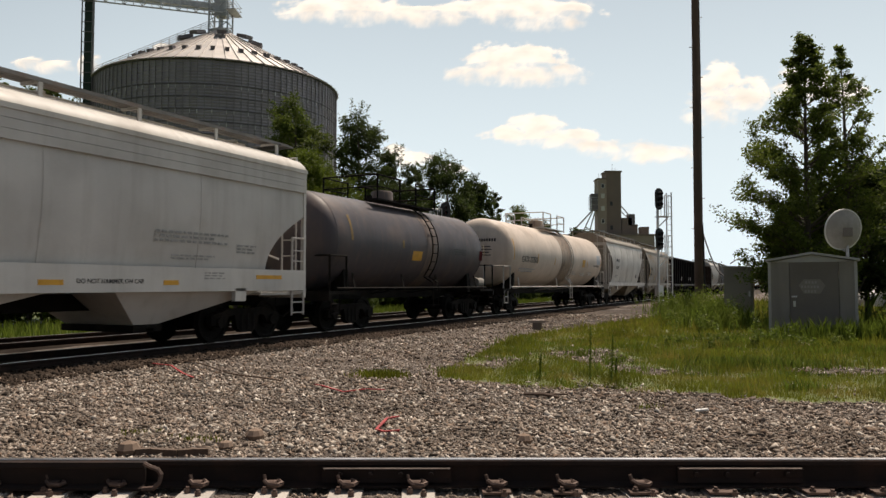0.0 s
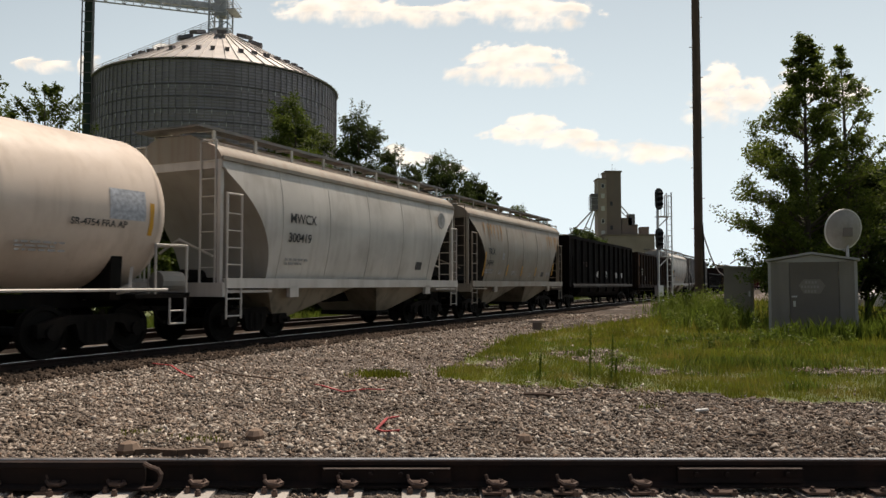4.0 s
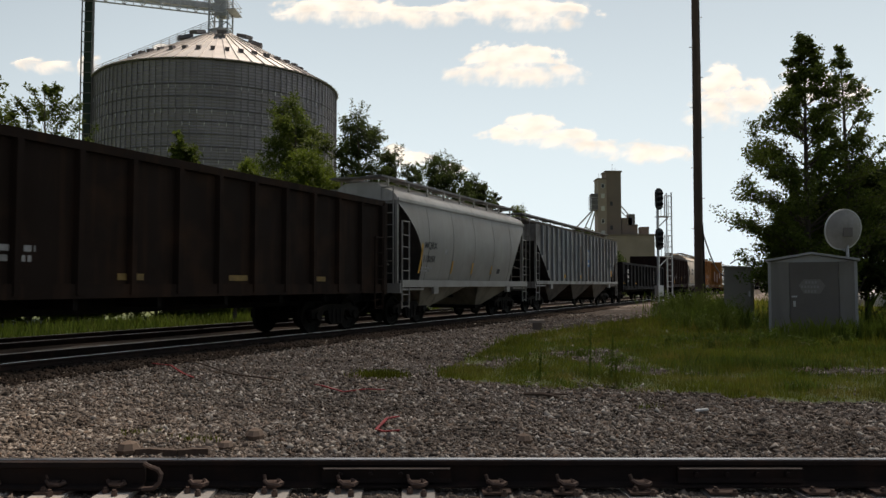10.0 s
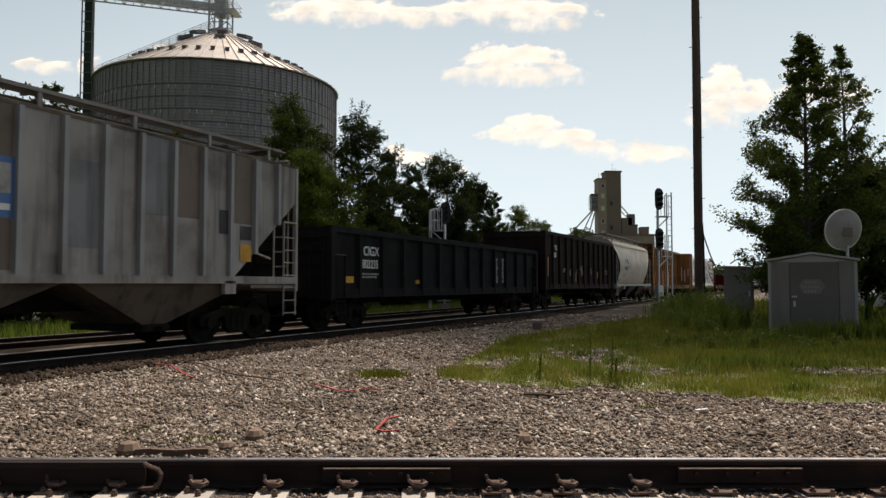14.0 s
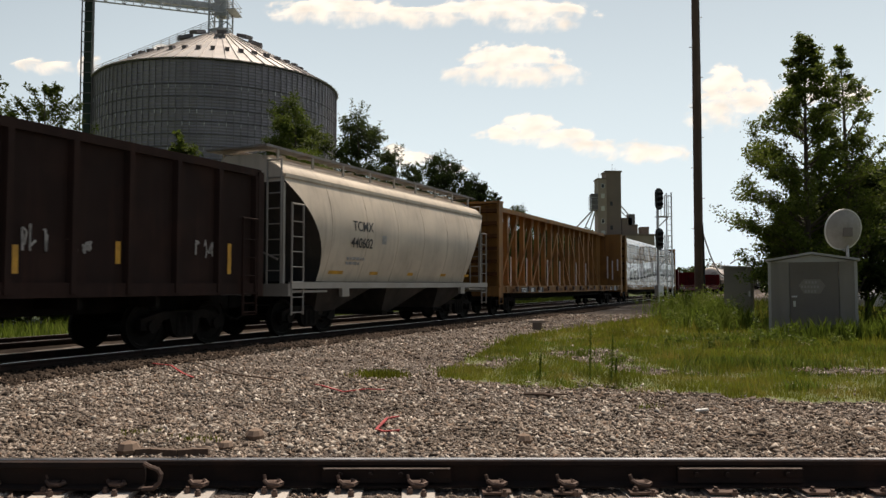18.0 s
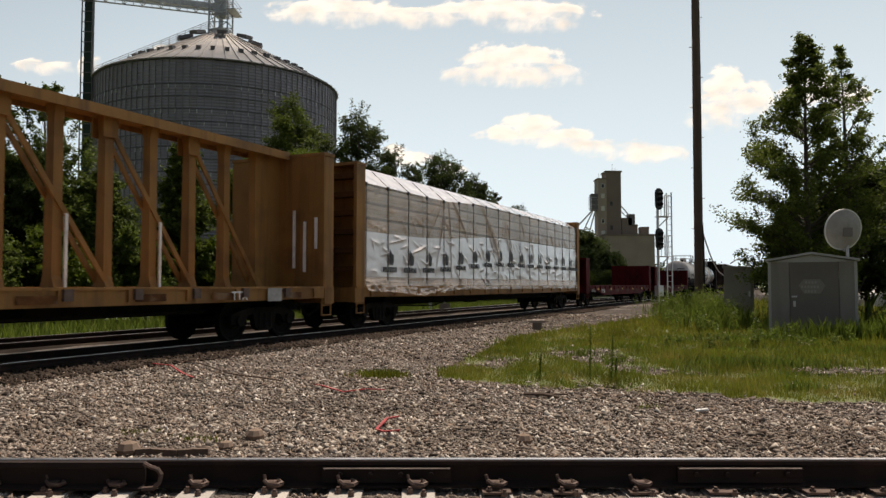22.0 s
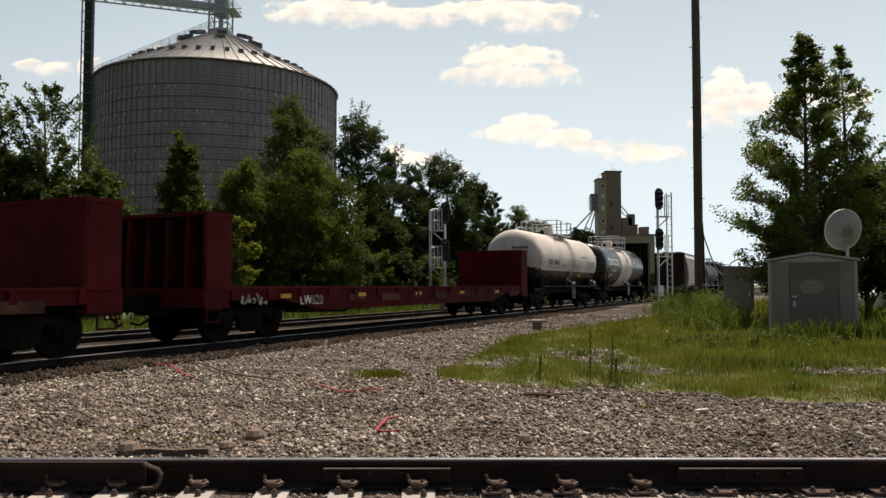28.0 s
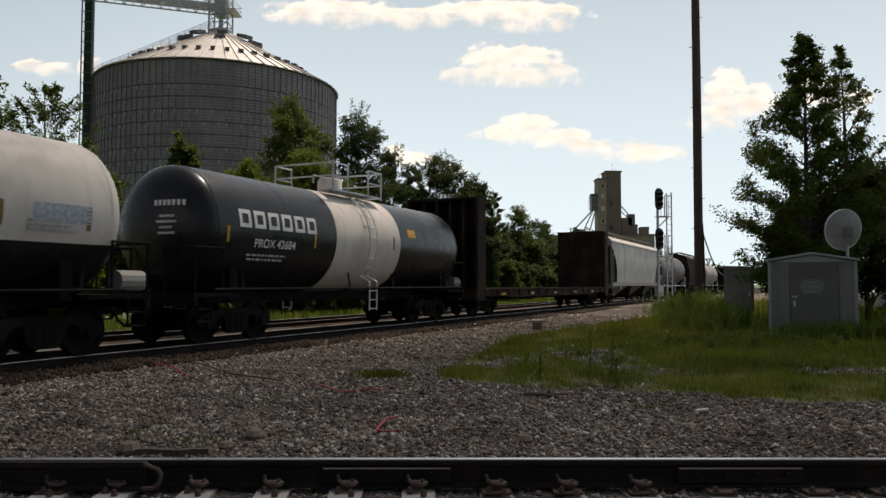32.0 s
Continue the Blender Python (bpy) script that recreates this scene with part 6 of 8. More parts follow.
def grain_bin(cx, cy, r, eave, peak):
    t = thing("grain_bin", "huge round galvanized steel grain bin with a conical roof", "grain bin", m=pose(cx, cy, 0))
    n = 132
    rings_n = 19
    hgt = eave / rings_n
    # wall courses, each a ring of corrugated sheet
    for k in range(rings_n):
        z0, z1 = k * hgt, (k + 1) * hgt
        rows = []
        for j in range(9):
            z = z0 + (z1 - z0) * j / 8
            rr = r + 0.03 * math.cos(j * math.pi)
            rows.append([(rr * math.cos(2 * math.pi * i / n), rr * math.sin(2 * math.pi * i / n), z) for i in range(n)])
        ob = part("wall_course", Geo().rings(rows, caps=False), M["bin_wall"], t, smooth=True)
        if k < rings_n - 2:
            part("course_seam", Geo().lathe([(r, z1 - 0.14), (r + 0.07, z1 - 0.12), (r + 0.07, z1 + 0.0), (r, z1 + 0.02)], "z", n), M["bin_rib"], ob)
    ribs = 120
    for i in range(ribs):
        a = 2 * math.pi * (i + 0.5) / ribs
        c, s = math.cos(a), math.sin(a)
        if s < 0.45:
            g = Geo().bar(((r + 0.09) * c, (r + 0.09) * s, 0), ((r + 0.09) * c, (r + 0.09) * s, eave), 0.055, 0.1, up=(c, s, 0))
            st = part("stiffener", g, M["bin_post"], t)
            for k in (10, 11, 12, 14, 15, 17):
                if (i * 7 + k * 3) % 5 > 1:
                    g = Geo().bar(((r + 0.15) * c, (r + 0.15) * s, k * hgt - 0.62), ((r + 0.15) * c, (r + 0.15) * s, k * hgt - 0.2), 0.09, 0.06, up=(c, s, 0))
                    part("splice_plate", g, M["bin_tick"], st)
    part("eave_ring", Geo().lathe([(r - 0.05, eave - 0.2), (r + 0.25, eave - 0.15), (r + 0.3, eave), (r, eave + 0.1)], "z", n), M["bin_rib"], t)
    panels = 66
    slope = (peak - eave) / (r - 1.2)
    for i in range(panels):
        a0, a1 = 2 * math.pi * i / panels, 2 * math.pi * (i + 1) / panels
        rr, r1 = r + 0.35, 1.2
        z0, z1 = eave - 0.35 * slope + 0.1, peak
        v = [(rr * math.cos(a0), rr * math.sin(a0), z0), (rr * math.cos(a1), rr * math.sin(a1), z0), (r1 * math.cos(a1), r1 * math.sin(a1), z1), (r1 * math.cos(a0), r1 * math.sin(a0), z1)]
        g = Geo().add(v, [(0, 1, 2, 3)])
        g.bar((rr * math.cos(a0), rr * math.sin(a0), z0 + 0.05), (r1 * math.cos(a0), r1 * math.sin(a0), z1 + 0.05), 0.1, 0.16)
        part("roof_panel", g, M["bin_roof"], t)
    part("roof_cap", Geo().lathe([(1.5, peak - 0.2), (1.5, peak + 0.35), (0.1, peak + 0.6)], "z", 20), M["bin_roof"], t)
    for i in range(44):
        a = 2 * math.pi * (i + 0.5) / 44
        q = r * 0.72
        z = eave + (r - q) * slope
        c, s = math.cos(a), math.sin(a)
        g = Geo().bar((q * c, q * s, z + 0.15), ((q + 0.7) * c, (q + 0.7) * s, z + 0.15 - 0.2), 0.48, 0.45)
        part("roof_vent", g, M["bin_rib"], t)
    for i in range(9):
        a = 2 * math.pi * (i + 0.2) / 9
        q = r * 0.24
        z = eave + (r - q) * slope
        c, s = math.cos(a), math.sin(a)
        g = Geo().bar((q * c, q * s, z + 0.45), ((q + 1.7) * c, (q + 1.7) * s, z - 0.05), 1.15, 0.4)
        part("roof_exhauster", g, M["bin_rib"], t)
    # ladder way up the roof
    a = radians(205)
    c, s = math.cos(a), math.sin(a)
    g = Geo()
    for o in (-0.5, 0.5):
        dx, dy = -s * o, c * o
        p, q = Vector((r * c + dx, r * s + dy, eave + 0.2)), Vector((1.6 * c + dx, 1.6 * s + dy, peak + 0.2))
        for up in (0.55, 1.1):
            g.pipe([p + Vector((0, 0, up)), q + Vector((0, 0, up))], 0.035, 5)
        for k in range(15):
            w = p.lerp(q, k / 14)
            g.cyl(w, w + Vector((0, 0, 1.1)), 0.03, n=5)
    part("roof_stair_rail", g, M["galv"], t)
    # frame on the peak that carries the conveyor
    g = Geo()
    for x in (-1.2, 1.2):
        for y in (-1.2, 1.2):
            g.bar((x, y, peak - 0.5), (x, y, peak + 5.5), 0.18, 0.18)
    for z in (peak + 1.2, peak + 2.8, peak + 4.4):
        for x, y, x2, y2 in ((-1.2, -1.2, 1.2, -1.2), (1.2, -1.2, 1.2, 1.2), (1.2, 1.2, -1.2, 1.2), (-1.2, 1.2, -1.2, -1.2)):
            g.bar((x, y, z), (x2, y2, z), 0.1, 0.1)
            g.bar((x, y, z - 1.4), (x2, y2, z), 0.07, 0.07)
    part("peak_frame", g, M["galv"], t)
    part("head_box", Geo().box(-0.6, 0.9, -0.7, 0.7, peak + 2.2, peak + 4.6).cyl((0, 0, peak + 0.3), (0, 0, peak + 2.3), 0.3), M["galv"], t)
    g = Geo()
    for z in (peak + 3.0, peak + 3.5, peak + 4.0):
        g.pipe([(1.2, -1.7, z), (2.2, -1.7, z), (2.2, 1.7, z), (1.2, 1.7, z)], 0.035, 5)
    g.box(1.0, 2.3, -1.7, 1.7, peak + 2.75, peak + 2.85)
    part("service_platform", g, M["galv"], t)
    return t


grain_bin(-29.2, 97.2, 15.0, 26.7, 34.4)


def bin_tower():
    """The elevator leg beside the bin, and the truss bridge between them."""
    t = thing("elevator_leg", "tall dark green grain elevator leg tower", "tower", m=pose(-43.0, 90.0, 0))
    part("leg_casing", Geo().box(-0.5, 0.4, -0.35, 0.35, 13, 44).box(-0.5, -0.05, -0.35, 0.35, 0, 13).box(0.1, 0.4, -0.35, 0.35, 0, 13), M["green_leg"], t)
    g = Geo()
    for k in range(34):
        g.box(-0.75, 0.62, -0.5, -0.42, 0.8 + k * 1.25, 0.9 + k * 1.25)
    for x in (-0.75, 0.62):
        g.box(x - 0.06, x + 0.06, -0.52, -0.4, 0, 44)
    part("ladder_cage", g, M["bin_rib"], t)
    b = thing("conveyor_bridge", "galvanized truss conveyor bridge between tower and bin", "conveyor")
    p, q = Vector((-44.5, 89.6, 36.4)), Vector((-29.0, 97.0, 37.0))
    d = (q - p).normalized()
    side = Vector((d.y, -d.x, 0)) * 0.7
    g = Geo()
    n = 16
    for s in (-1, 1):
        for h in (0.0, 1.5):
            g.bar(p + side * s + Vector((0, 0, h)), q + side * s + Vector((0, 0, h)), 0.14, 0.14)
        for k in range(n):
            a, c = p.lerp(q, k / n) + side * s, p.lerp(q, (k + 1) / n) + side * s
            up = Vector((0, 0, 1.5))
            g.bar(a, a + up, 0.08, 0.08)
            g.bar(a if k % 2 else a + up, c + up if k % 2 else c, 0.08, 0.08)
    part("truss", g, M["galv"], b)
    part("conveyor_casing", Geo().bar(p + Vector((0, 0, 0.75)), q + Vector((0, 0, 0.75)), 0.7, 0.6), M["galv"], b)


bin_tower()


def far_elevator():
    t = thing("concrete_elevator", "weathered concrete grain elevator with a tall headhouse", "grain elevator", m=pose(66.0, 300, 0))
    part("headhouse", Geo().box(-1.2, 4.8, -3, 5, 0, 46.2), M["concrete"], t, "tall grey concrete headhouse")
    part("stair_tower", Geo().box(-4.6, -1.2, -4, 3, 0, 43.2), M["concrete_light"], t)
    part("roof_cap", Geo().box(-1.5, 5.1, -3.3, 5.3, 46.2, 46.8).box(-4.9, -1.2, -4.3, 3.3, 43.2, 43.7), M["concrete"], t)
    part("low_block", Geo().box(-3.0, 16.5, -8, 8, 0, 20.5), M["concrete_light"], t, "pale low storage block")
    part("block_roof", Geo().box(-3.3, 16.8, -8.3, 8.3, 20.5, 21.2), M["concrete"], t)
    part("annex", Geo().box(5, 9, -3, 5, 21.2, 28).box(9, 11.5, -2, 4, 21.2, 25.5).box(13, 16, -2, 3, 21.2, 24.5), M["concrete"], t)
    part("machine_box", Geo().box(7.5, 10.2, -3, 0, 25, 29.5), M["bin_rib"], t)
    for k, z in enumerate((40.5, 36.5, 31.5, 26.5, 21.8)):
        w = part("window", Geo().box(-3.4, -2.0, -4.12, -3.9, z - 0.8, z + 1.0), M["window_pale"], t)
        part("pane", Geo().box(-3.2, -2.2, -4.16, -4.1, z - 0.6, z + 0.8), M["window_pale"] if k % 3 else M["window_dark"], w)
    for z in (33.5, 24.0):
        part("window", Geo().box(0.4, 1.4, -3.12, -2.9, z - 0.7, z + 0.9), M["window_dark"], t)
    part("cab", Geo().box(-7.2, -4.6, -4, 0, 31, 37.5), M["bin_rib"], t, "dark box hung on the headhouse")
    g = Geo()
    for x in (-8.3, -7.2):
        g.bar((x, -4.2, 31), (x, -4.2, 36), 0.15, 0.15)
    for z in (31.2, 33, 35, 36):
        g.bar((-8.3, -4.2, z), (-4.6, -4.2, z), 0.12, 0.12)
    part("balcony_rail", g, M["galv"], t)
    g = Geo().cyl((-6.6, -3, 31), (-16, -3, 21), 0.3, n=8).cyl((-6.2, -2, 31), (-11, -2, 21), 0.25, n=8).cyl((-5.4, -2.5, 31), (-8.2, -2.5, 21), 0.25, n=8)
    g.cyl((4.8, -2, 33), (9, -2, 28), 0.25, n=8).cyl((4.8, -1, 31), (8, -1, 28), 0.2, n=8)
    part("spouts", g, M["galv"], t, "sloping steel grain spouts")
    part("antenna", Geo().cyl((2, 0, 46.8), (2, 0, 50), 0.08, n=6).cyl((3.4, 1, 46.8), (3.4, 1, 48.6), 0.06, n=6).cyl((-3.5, 0, 43.7), (-3.5, 0, 46), 0.06, n=6), M["galv"], t)
    s = thing("storage_shed", "long low grey storage shed beside the elevator", "shed", m=pose(44, 290, 0))
    part("wall", Geo().box(-6, 12, 0, 20, 0, 19), M["concrete_light"], s)
    part("roof", Geo().extrude([(-6.5, 19), (12.5, 19), (12.5, 19.5), (3, 21), (-6.5, 19.8)], -0.5, 20.5, "y"), M["concrete"], s)


far_elevator()

# ---- lineside things ----
M["wood_pole"] = mat("wood_pole", (0.13, 0.085, 0.06), 0.85, vary=0.25, scale=0.8, grain=0.4, grain_scale=25, bump=0.3, streak=((0.05, 0.035, 0.025), 0.6, 8.0))
M["relay_grey"] = mat("relay_grey", (0.3, 0.27, 0.23), 0.7, 0.0, vary=0.15, scale=0.8, streak=((0.12, 0.1, 0.08), 0.4, 3.0))
M["cabinet"] = mat("cabinet_grey", (0.27, 0.245, 0.22), 0.7, 0.0, spec=0.15, vary=0.12, scale=0.8, grain=0.06, bump=0.03, streak=((0.14, 0.13, 0.12), 0.4, 3.0))
M["cabinet_door"] = mat("cabinet_door", (0.19, 0.168, 0.15), 0.7, 0.0, spec=0.15, vary=0.12, scale=0.8, grain=0.06, bump=0.03)
M["cabinet_roof"] = mat("cabinet_roof", (0.4, 0.39, 0.38), 0.5, 0.3, vary=0.1)
M["mark_faint"] = mat("mark_faint", (0.34, 0.32, 0.3), 0.7, vary=0.1)
M["dish"] = mat("dish_grey", (0.31, 0.29, 0.27), 0.6, 0.0, vary=0.2, scale=2.0, stain=((0.17, 0.15, 0.13), 0.5, 2.5), streak=((0.18, 0.16, 0.14), 0.5, 4.0))
M["signal_black"] = mat("signal_black", (0.015, 0.015, 0.016), 0.5, vary=0.2)
M["signal_lens"] = mat("signal_lens", (0.05, 0.01, 0.01), 0.15, vary=0.1)
M["aluminium"] = mat("aluminium", (0.6, 0.6, 0.6), 0.4, 0.6, vary=0.1)
M["rubber"] = mat("rubber", (0.02, 0.02, 0.02), 0.8, vary=0.2)
M["cable_red"] = mat("red_plastic", (0.34, 0.025, 0.028), 0.6, vary=0.25, scale=8)


def utility_pole():
    t = thing("utility_pole", "tall weathered brown wooden utility pole in the grass", "utility pole", m=pose(11.25, 33, 0))
    part("shaft", Geo().cyl((0, 0, -0.3), (0.02, 0, 17), 0.2, 0.15, n=16), M["wood_pole"], t, smooth=True)
    for k in range(10):
        z = 2.6 + k * 1.35
        s = -1 if k % 2 else 1
        part("step_bolt", Geo().cyl((s * 0.14, -0.05, z), (s * 0.3, -0.05, z), 0.015, n=5), M["clip"], t)
    part("conduit", Geo().pipe([(0.15, -0.1, 4.2), (0.18, -0.12, 3.4), (0.2, -0.12, 1.2), (0.25, -0.12, 0.0)], 0.035, 6).pipe([(0.16, -0.08, 17), (0.17, -0.1, 9), (0.15, -0.1, 4.2)], 0.02, 5), M["rubber"], t)
    c = thing("hanging_cable", "black cable slung from the pole to the box", "cable")
    pts = [(11.4, 32.8, 3.7 - 0.0)]
    for k in range(1, 13):
        u = k / 12
        pts.append((11.4 - 0.15 * u, 32.8 - 4.6 * u, 3.7 - 1.55 * u - 1.2 * math.sin(math.pi * u) * (1 - 0.3 * u)))
    part("cable", Geo().pipe(pts, 0.03, 6), M["rubber"], c)
    pts = [(11.1 + 0.85 * k / 10, 29.0, 2.3 - 0.25 * (k / 10) ** 2 + 0.22 * math.sin(math.pi * k / 10)) for k in range(11)]
    part("conduit", Geo().pipe(pts, 0.025, 6), M["galv"], c)


def signal_mast(name_label, x, y, top, heads, face, rz):
    """A colour-light signal: mast, heads with round backgrounds, ladder and platforms."""
    t = thing("railway_signal", name_label, "railway signal", "lineside signals", m=pose(x, y, 0.1, 0, 0, rz))
    part("base", Geo().box(-0.25, 0.25, -0.25, 0.25, -0.2, 0.35), M["concrete_light"], t)
    part("mast", Geo().cyl((0, 0, 0.3), (0, 0, top - 0.5), 0.075, n=12), M["aluminium"], t, smooth=True)
    part("relay_box", Geo().box(-0.18, 0.18, -0.2, 0.12, 0.75, 1.35), M["aluminium"], t)
    part("foot_plate", Geo().box(-0.3, 0.35, -0.3, 0.3, 0.5, 0.54), M["aluminium"], t)
    for z in heads:
        hd = Geo()
        prof = [(0.28 * math.cos(a), z + 0.33 * (1 if math.sin(a) >= 0 else -1) + 0.28 * math.sin(a)) for a in [2 * math.pi * i / 28 for i in range(28)]]
        hd.extrude(prof, face * 0.1, face * 0.13, "y")
        h = part("signal_head", hd, M["signal_black"], t, "black signal head with a long oval background")
        part("housing", Geo().box(-0.13, 0.13, min(0, face * -0.2), max(0, face * 0.1), z - 0.5, z + 0.5), M["signal_black"], h)
        for q in (-0.3, 0.0, 0.3):
            part("hood", Geo().cyl((0, face * 0.12, z + q), (0, face * 0.36, z + q), 0.11, 0.1, n=12, caps=False), M["signal_black"], h)
            part("lens", Geo().cyl((0, face * 0.12, z + q), (0, face * 0.15, z + q), 0.09, n=12), M["signal_lens"], h)
        pf = Geo().box(0.05, 0.8, -0.3, 0.3, z - 1.0, z - 0.96)
        for yy in (-0.3, 0.3):
            pf.pipe([(0.25, yy, z - 0.96), (0.25, yy, z + 0.2), (0.75, yy, z + 0.2), (0.75, yy, z - 0.96)], 0.022, 5).pipe([(0.25, yy, z - 0.4), (0.75, yy, z - 0.4)], 0.02, 5).pipe([(0.5, yy, z - 0.96), (0.5, yy, z + 0.2)], 0.02, 5)
        pf.bar((0.0, 0, z - 1.6), (0.75, 0, z - 1.0), 0.05, 0.05)
        part("platform", pf, M["aluminium"], t)
    lg = Geo()
    for yy in (-0.2, 0.2):
        lg.bar((0.82, yy, 0.1), (0.82, yy, top), 0.05, 0.06)
    for k in range(int(top / 0.32)):
        lg.cyl((0.82, -0.2, 0.3 + k * 0.32), (0.82, 0.2, 0.3 + k * 0.32), 0.014, n=5)
    part("ladder", lg, M["aluminium"], t)


def shed_cabinet():
    t = thing("equipment_shed", "grey metal lineside equipment shed with a shallow gable", "cabinet", m=pose(9.82, 20.0, 0.06, 0, 0, -25.5))
    w, h = 1.06, 2.06
    part("wall_front", Geo().box(-w, -0.55, 0, 0.05, 0, h), M["cabinet"], t)
    part("wall_front", Geo().box(0.65, w, 0, 0.05, 0, h), M["cabinet"], t)
    part("wall_side", Geo().box(-w, -w + 0.05, 0.05, 1.8, 0, h), M["cabinet"], t)
    part("wall_side", Geo().box(w - 0.05, w, 0.05, 1.8, 0, h), M["cabinet"], t)
    part("wall_back", Geo().box(-w, w, 1.75, 1.8, 0, h), M["cabinet"], t)
    d = part("door", Geo().box(-0.54, 0.64, 0.012, 0.05, 0.08, h), M["cabinet_door"], t, "grey metal door with a faint sign")
    part("handle", Geo().box(-0.46, -0.4, -0.04, 0.02, 0.85, 1.0), M["aluminium"], d)
    part("hasp", Geo().box(-0.5, -0.36, -0.03, 0.012, 1.1, 1.14), M["aluminium"], d)
    part("hinge", Geo().cyl((0.64, 0.0, 0.3), (0.64, 0.0, 0.5), 0.02, n=6).cyl((0.64, 0, 1.6), (0.64, 0, 1.8), 0.02, n=6), M["cabinet"], d)
    sg = Geo().extrude([(-0.32, 1.42), (-0.2, 1.58), (0.2, 1.58), (0.32, 1.42), (0.2, 1.2), (-0.2, 1.2)], 0.004, 0.012, "y")
    s = part("sign", sg, M["cabinet"], d, "worn six-sided plate")
    g = Geo()
    for i, (z, ww) in enumerate(((1.5, 0.16), (1.38, 0.26), (1.26, 0.18))):
        n = int(ww * 2 / 0.075)
        for k in range(n):
            g.box(-ww + k * 0.075, -ww + k * 0.075 + 0.05, -0.002, 0.006, z - 0.035, z + 0.035)
    part("lettering", g, M["mark_faint"], s)
    roof = Geo().extrude([(-w - 0.07, h), (0.0, h + 0.19), (w + 0.07, h), (w + 0.07, h + 0.06), (0, h + 0.25), (-w - 0.07, h + 0.06)], -0.1, 1.9, "y")
    part("roof", roof, M["cabinet_roof"], t)
    part("gable", Geo().extrude([(-w, h - 0.02), (w, h - 0.02), (0, h + 0.18)], 0.0, 0.04, "y"), M["cabinet_roof"], t)
    part("skid", Geo().box(-w - 0.05, w + 0.05, -0.02, 1.85, -0.06, 0.07), M["concrete_light"], t)
    part("corner_trim", Geo().box(-w - 0.01, -w + 0.06, -0.012, 0.0, 0, h).box(w - 0.06, w + 0.01, -0.012, 0.0, 0, h), M["cabinet_roof"], t)
    b = thing("relay_cabinet", "narrow grey metal relay cabinet on a plinth", "cabinet", m=pose(11.0, 28.0, 0.06, 0, 0, -25.5))
    part("body", Geo().box(-0.5, 0.5, 0, 0.8, 0.05, 2.06), M["relay_grey"], b)
    part("door", Geo().box(-0.45, 0.45, -0.03, 0.0, 0.15, 2.0), M["relay_grey"], b)
    part("handle", Geo().box(0.36, 0.42, -0.06, -0.03, 1.0, 1.2), M["aluminium"], b)
    part("roof", Geo().extrude([(-0.55, 2.06), (0.55, 2.06), (0.55, 2.1), (-0.55, 2.15)], -0.08, 0.88, "y"), M["relay_grey"], b)
    part("plinth", Geo().box(-0.6, 0.6, -0.05, 0.85, -0.1, 0.06), M["concrete_light"], b)


def satellite_dish():
    t = thing("satellite_dish", "grey satellite dish on a steel post behind the shed", "satellite dish", m=pose(11.36, 21.0, 0.05))
    part("post", Geo().cyl((0.13, 0.3, -0.1), (0.13, 0.3, 2.9), 0.045, n=10), M["galv"], t)
    prof = [(0.02, 0.0)] + [(0.57 * i / 10, 0.16 * (i / 10) ** 2) for i in range(1, 11)] + [(0.575, 0.175)] + [(0.56 * i / 10, 0.16 * (i / 10) ** 2 + 0.015) for i in range(10, 0, -1)]
    g = Geo().lathe(prof, "z", 40)
    d = part("reflector", g, M["dish"], t, "round dish seen from behind", True)
    d.matrix_basis = pose(0, 0.05, 2.98, -80, 0, 10)
    part("mount", Geo().box(-0.12, 0.14, 0.02, 0.3, 2.8, 3.05).bar((0.13, 0.3, 2.75), (0.02, 0.1, 2.95), 0.06, 0.06), M["cabinet_door"], t)
    part("rim", Geo().lathe([(0.56, 0.15), (0.585, 0.15), (0.585, 0.185), (0.56, 0.185)], "z", 40), M["aluminium"], t).matrix_basis = pose(0, 0.05, 2.98, -80, 0, 10)
    part("feed_arm", Geo().pipe([(0.0, 0.2, 2.4), (0.0, 0.75, 2.6)], 0.02, 6).box(-0.06, 0.06, 0.7, 0.85, 2.55, 2.7), M["galv"], t)


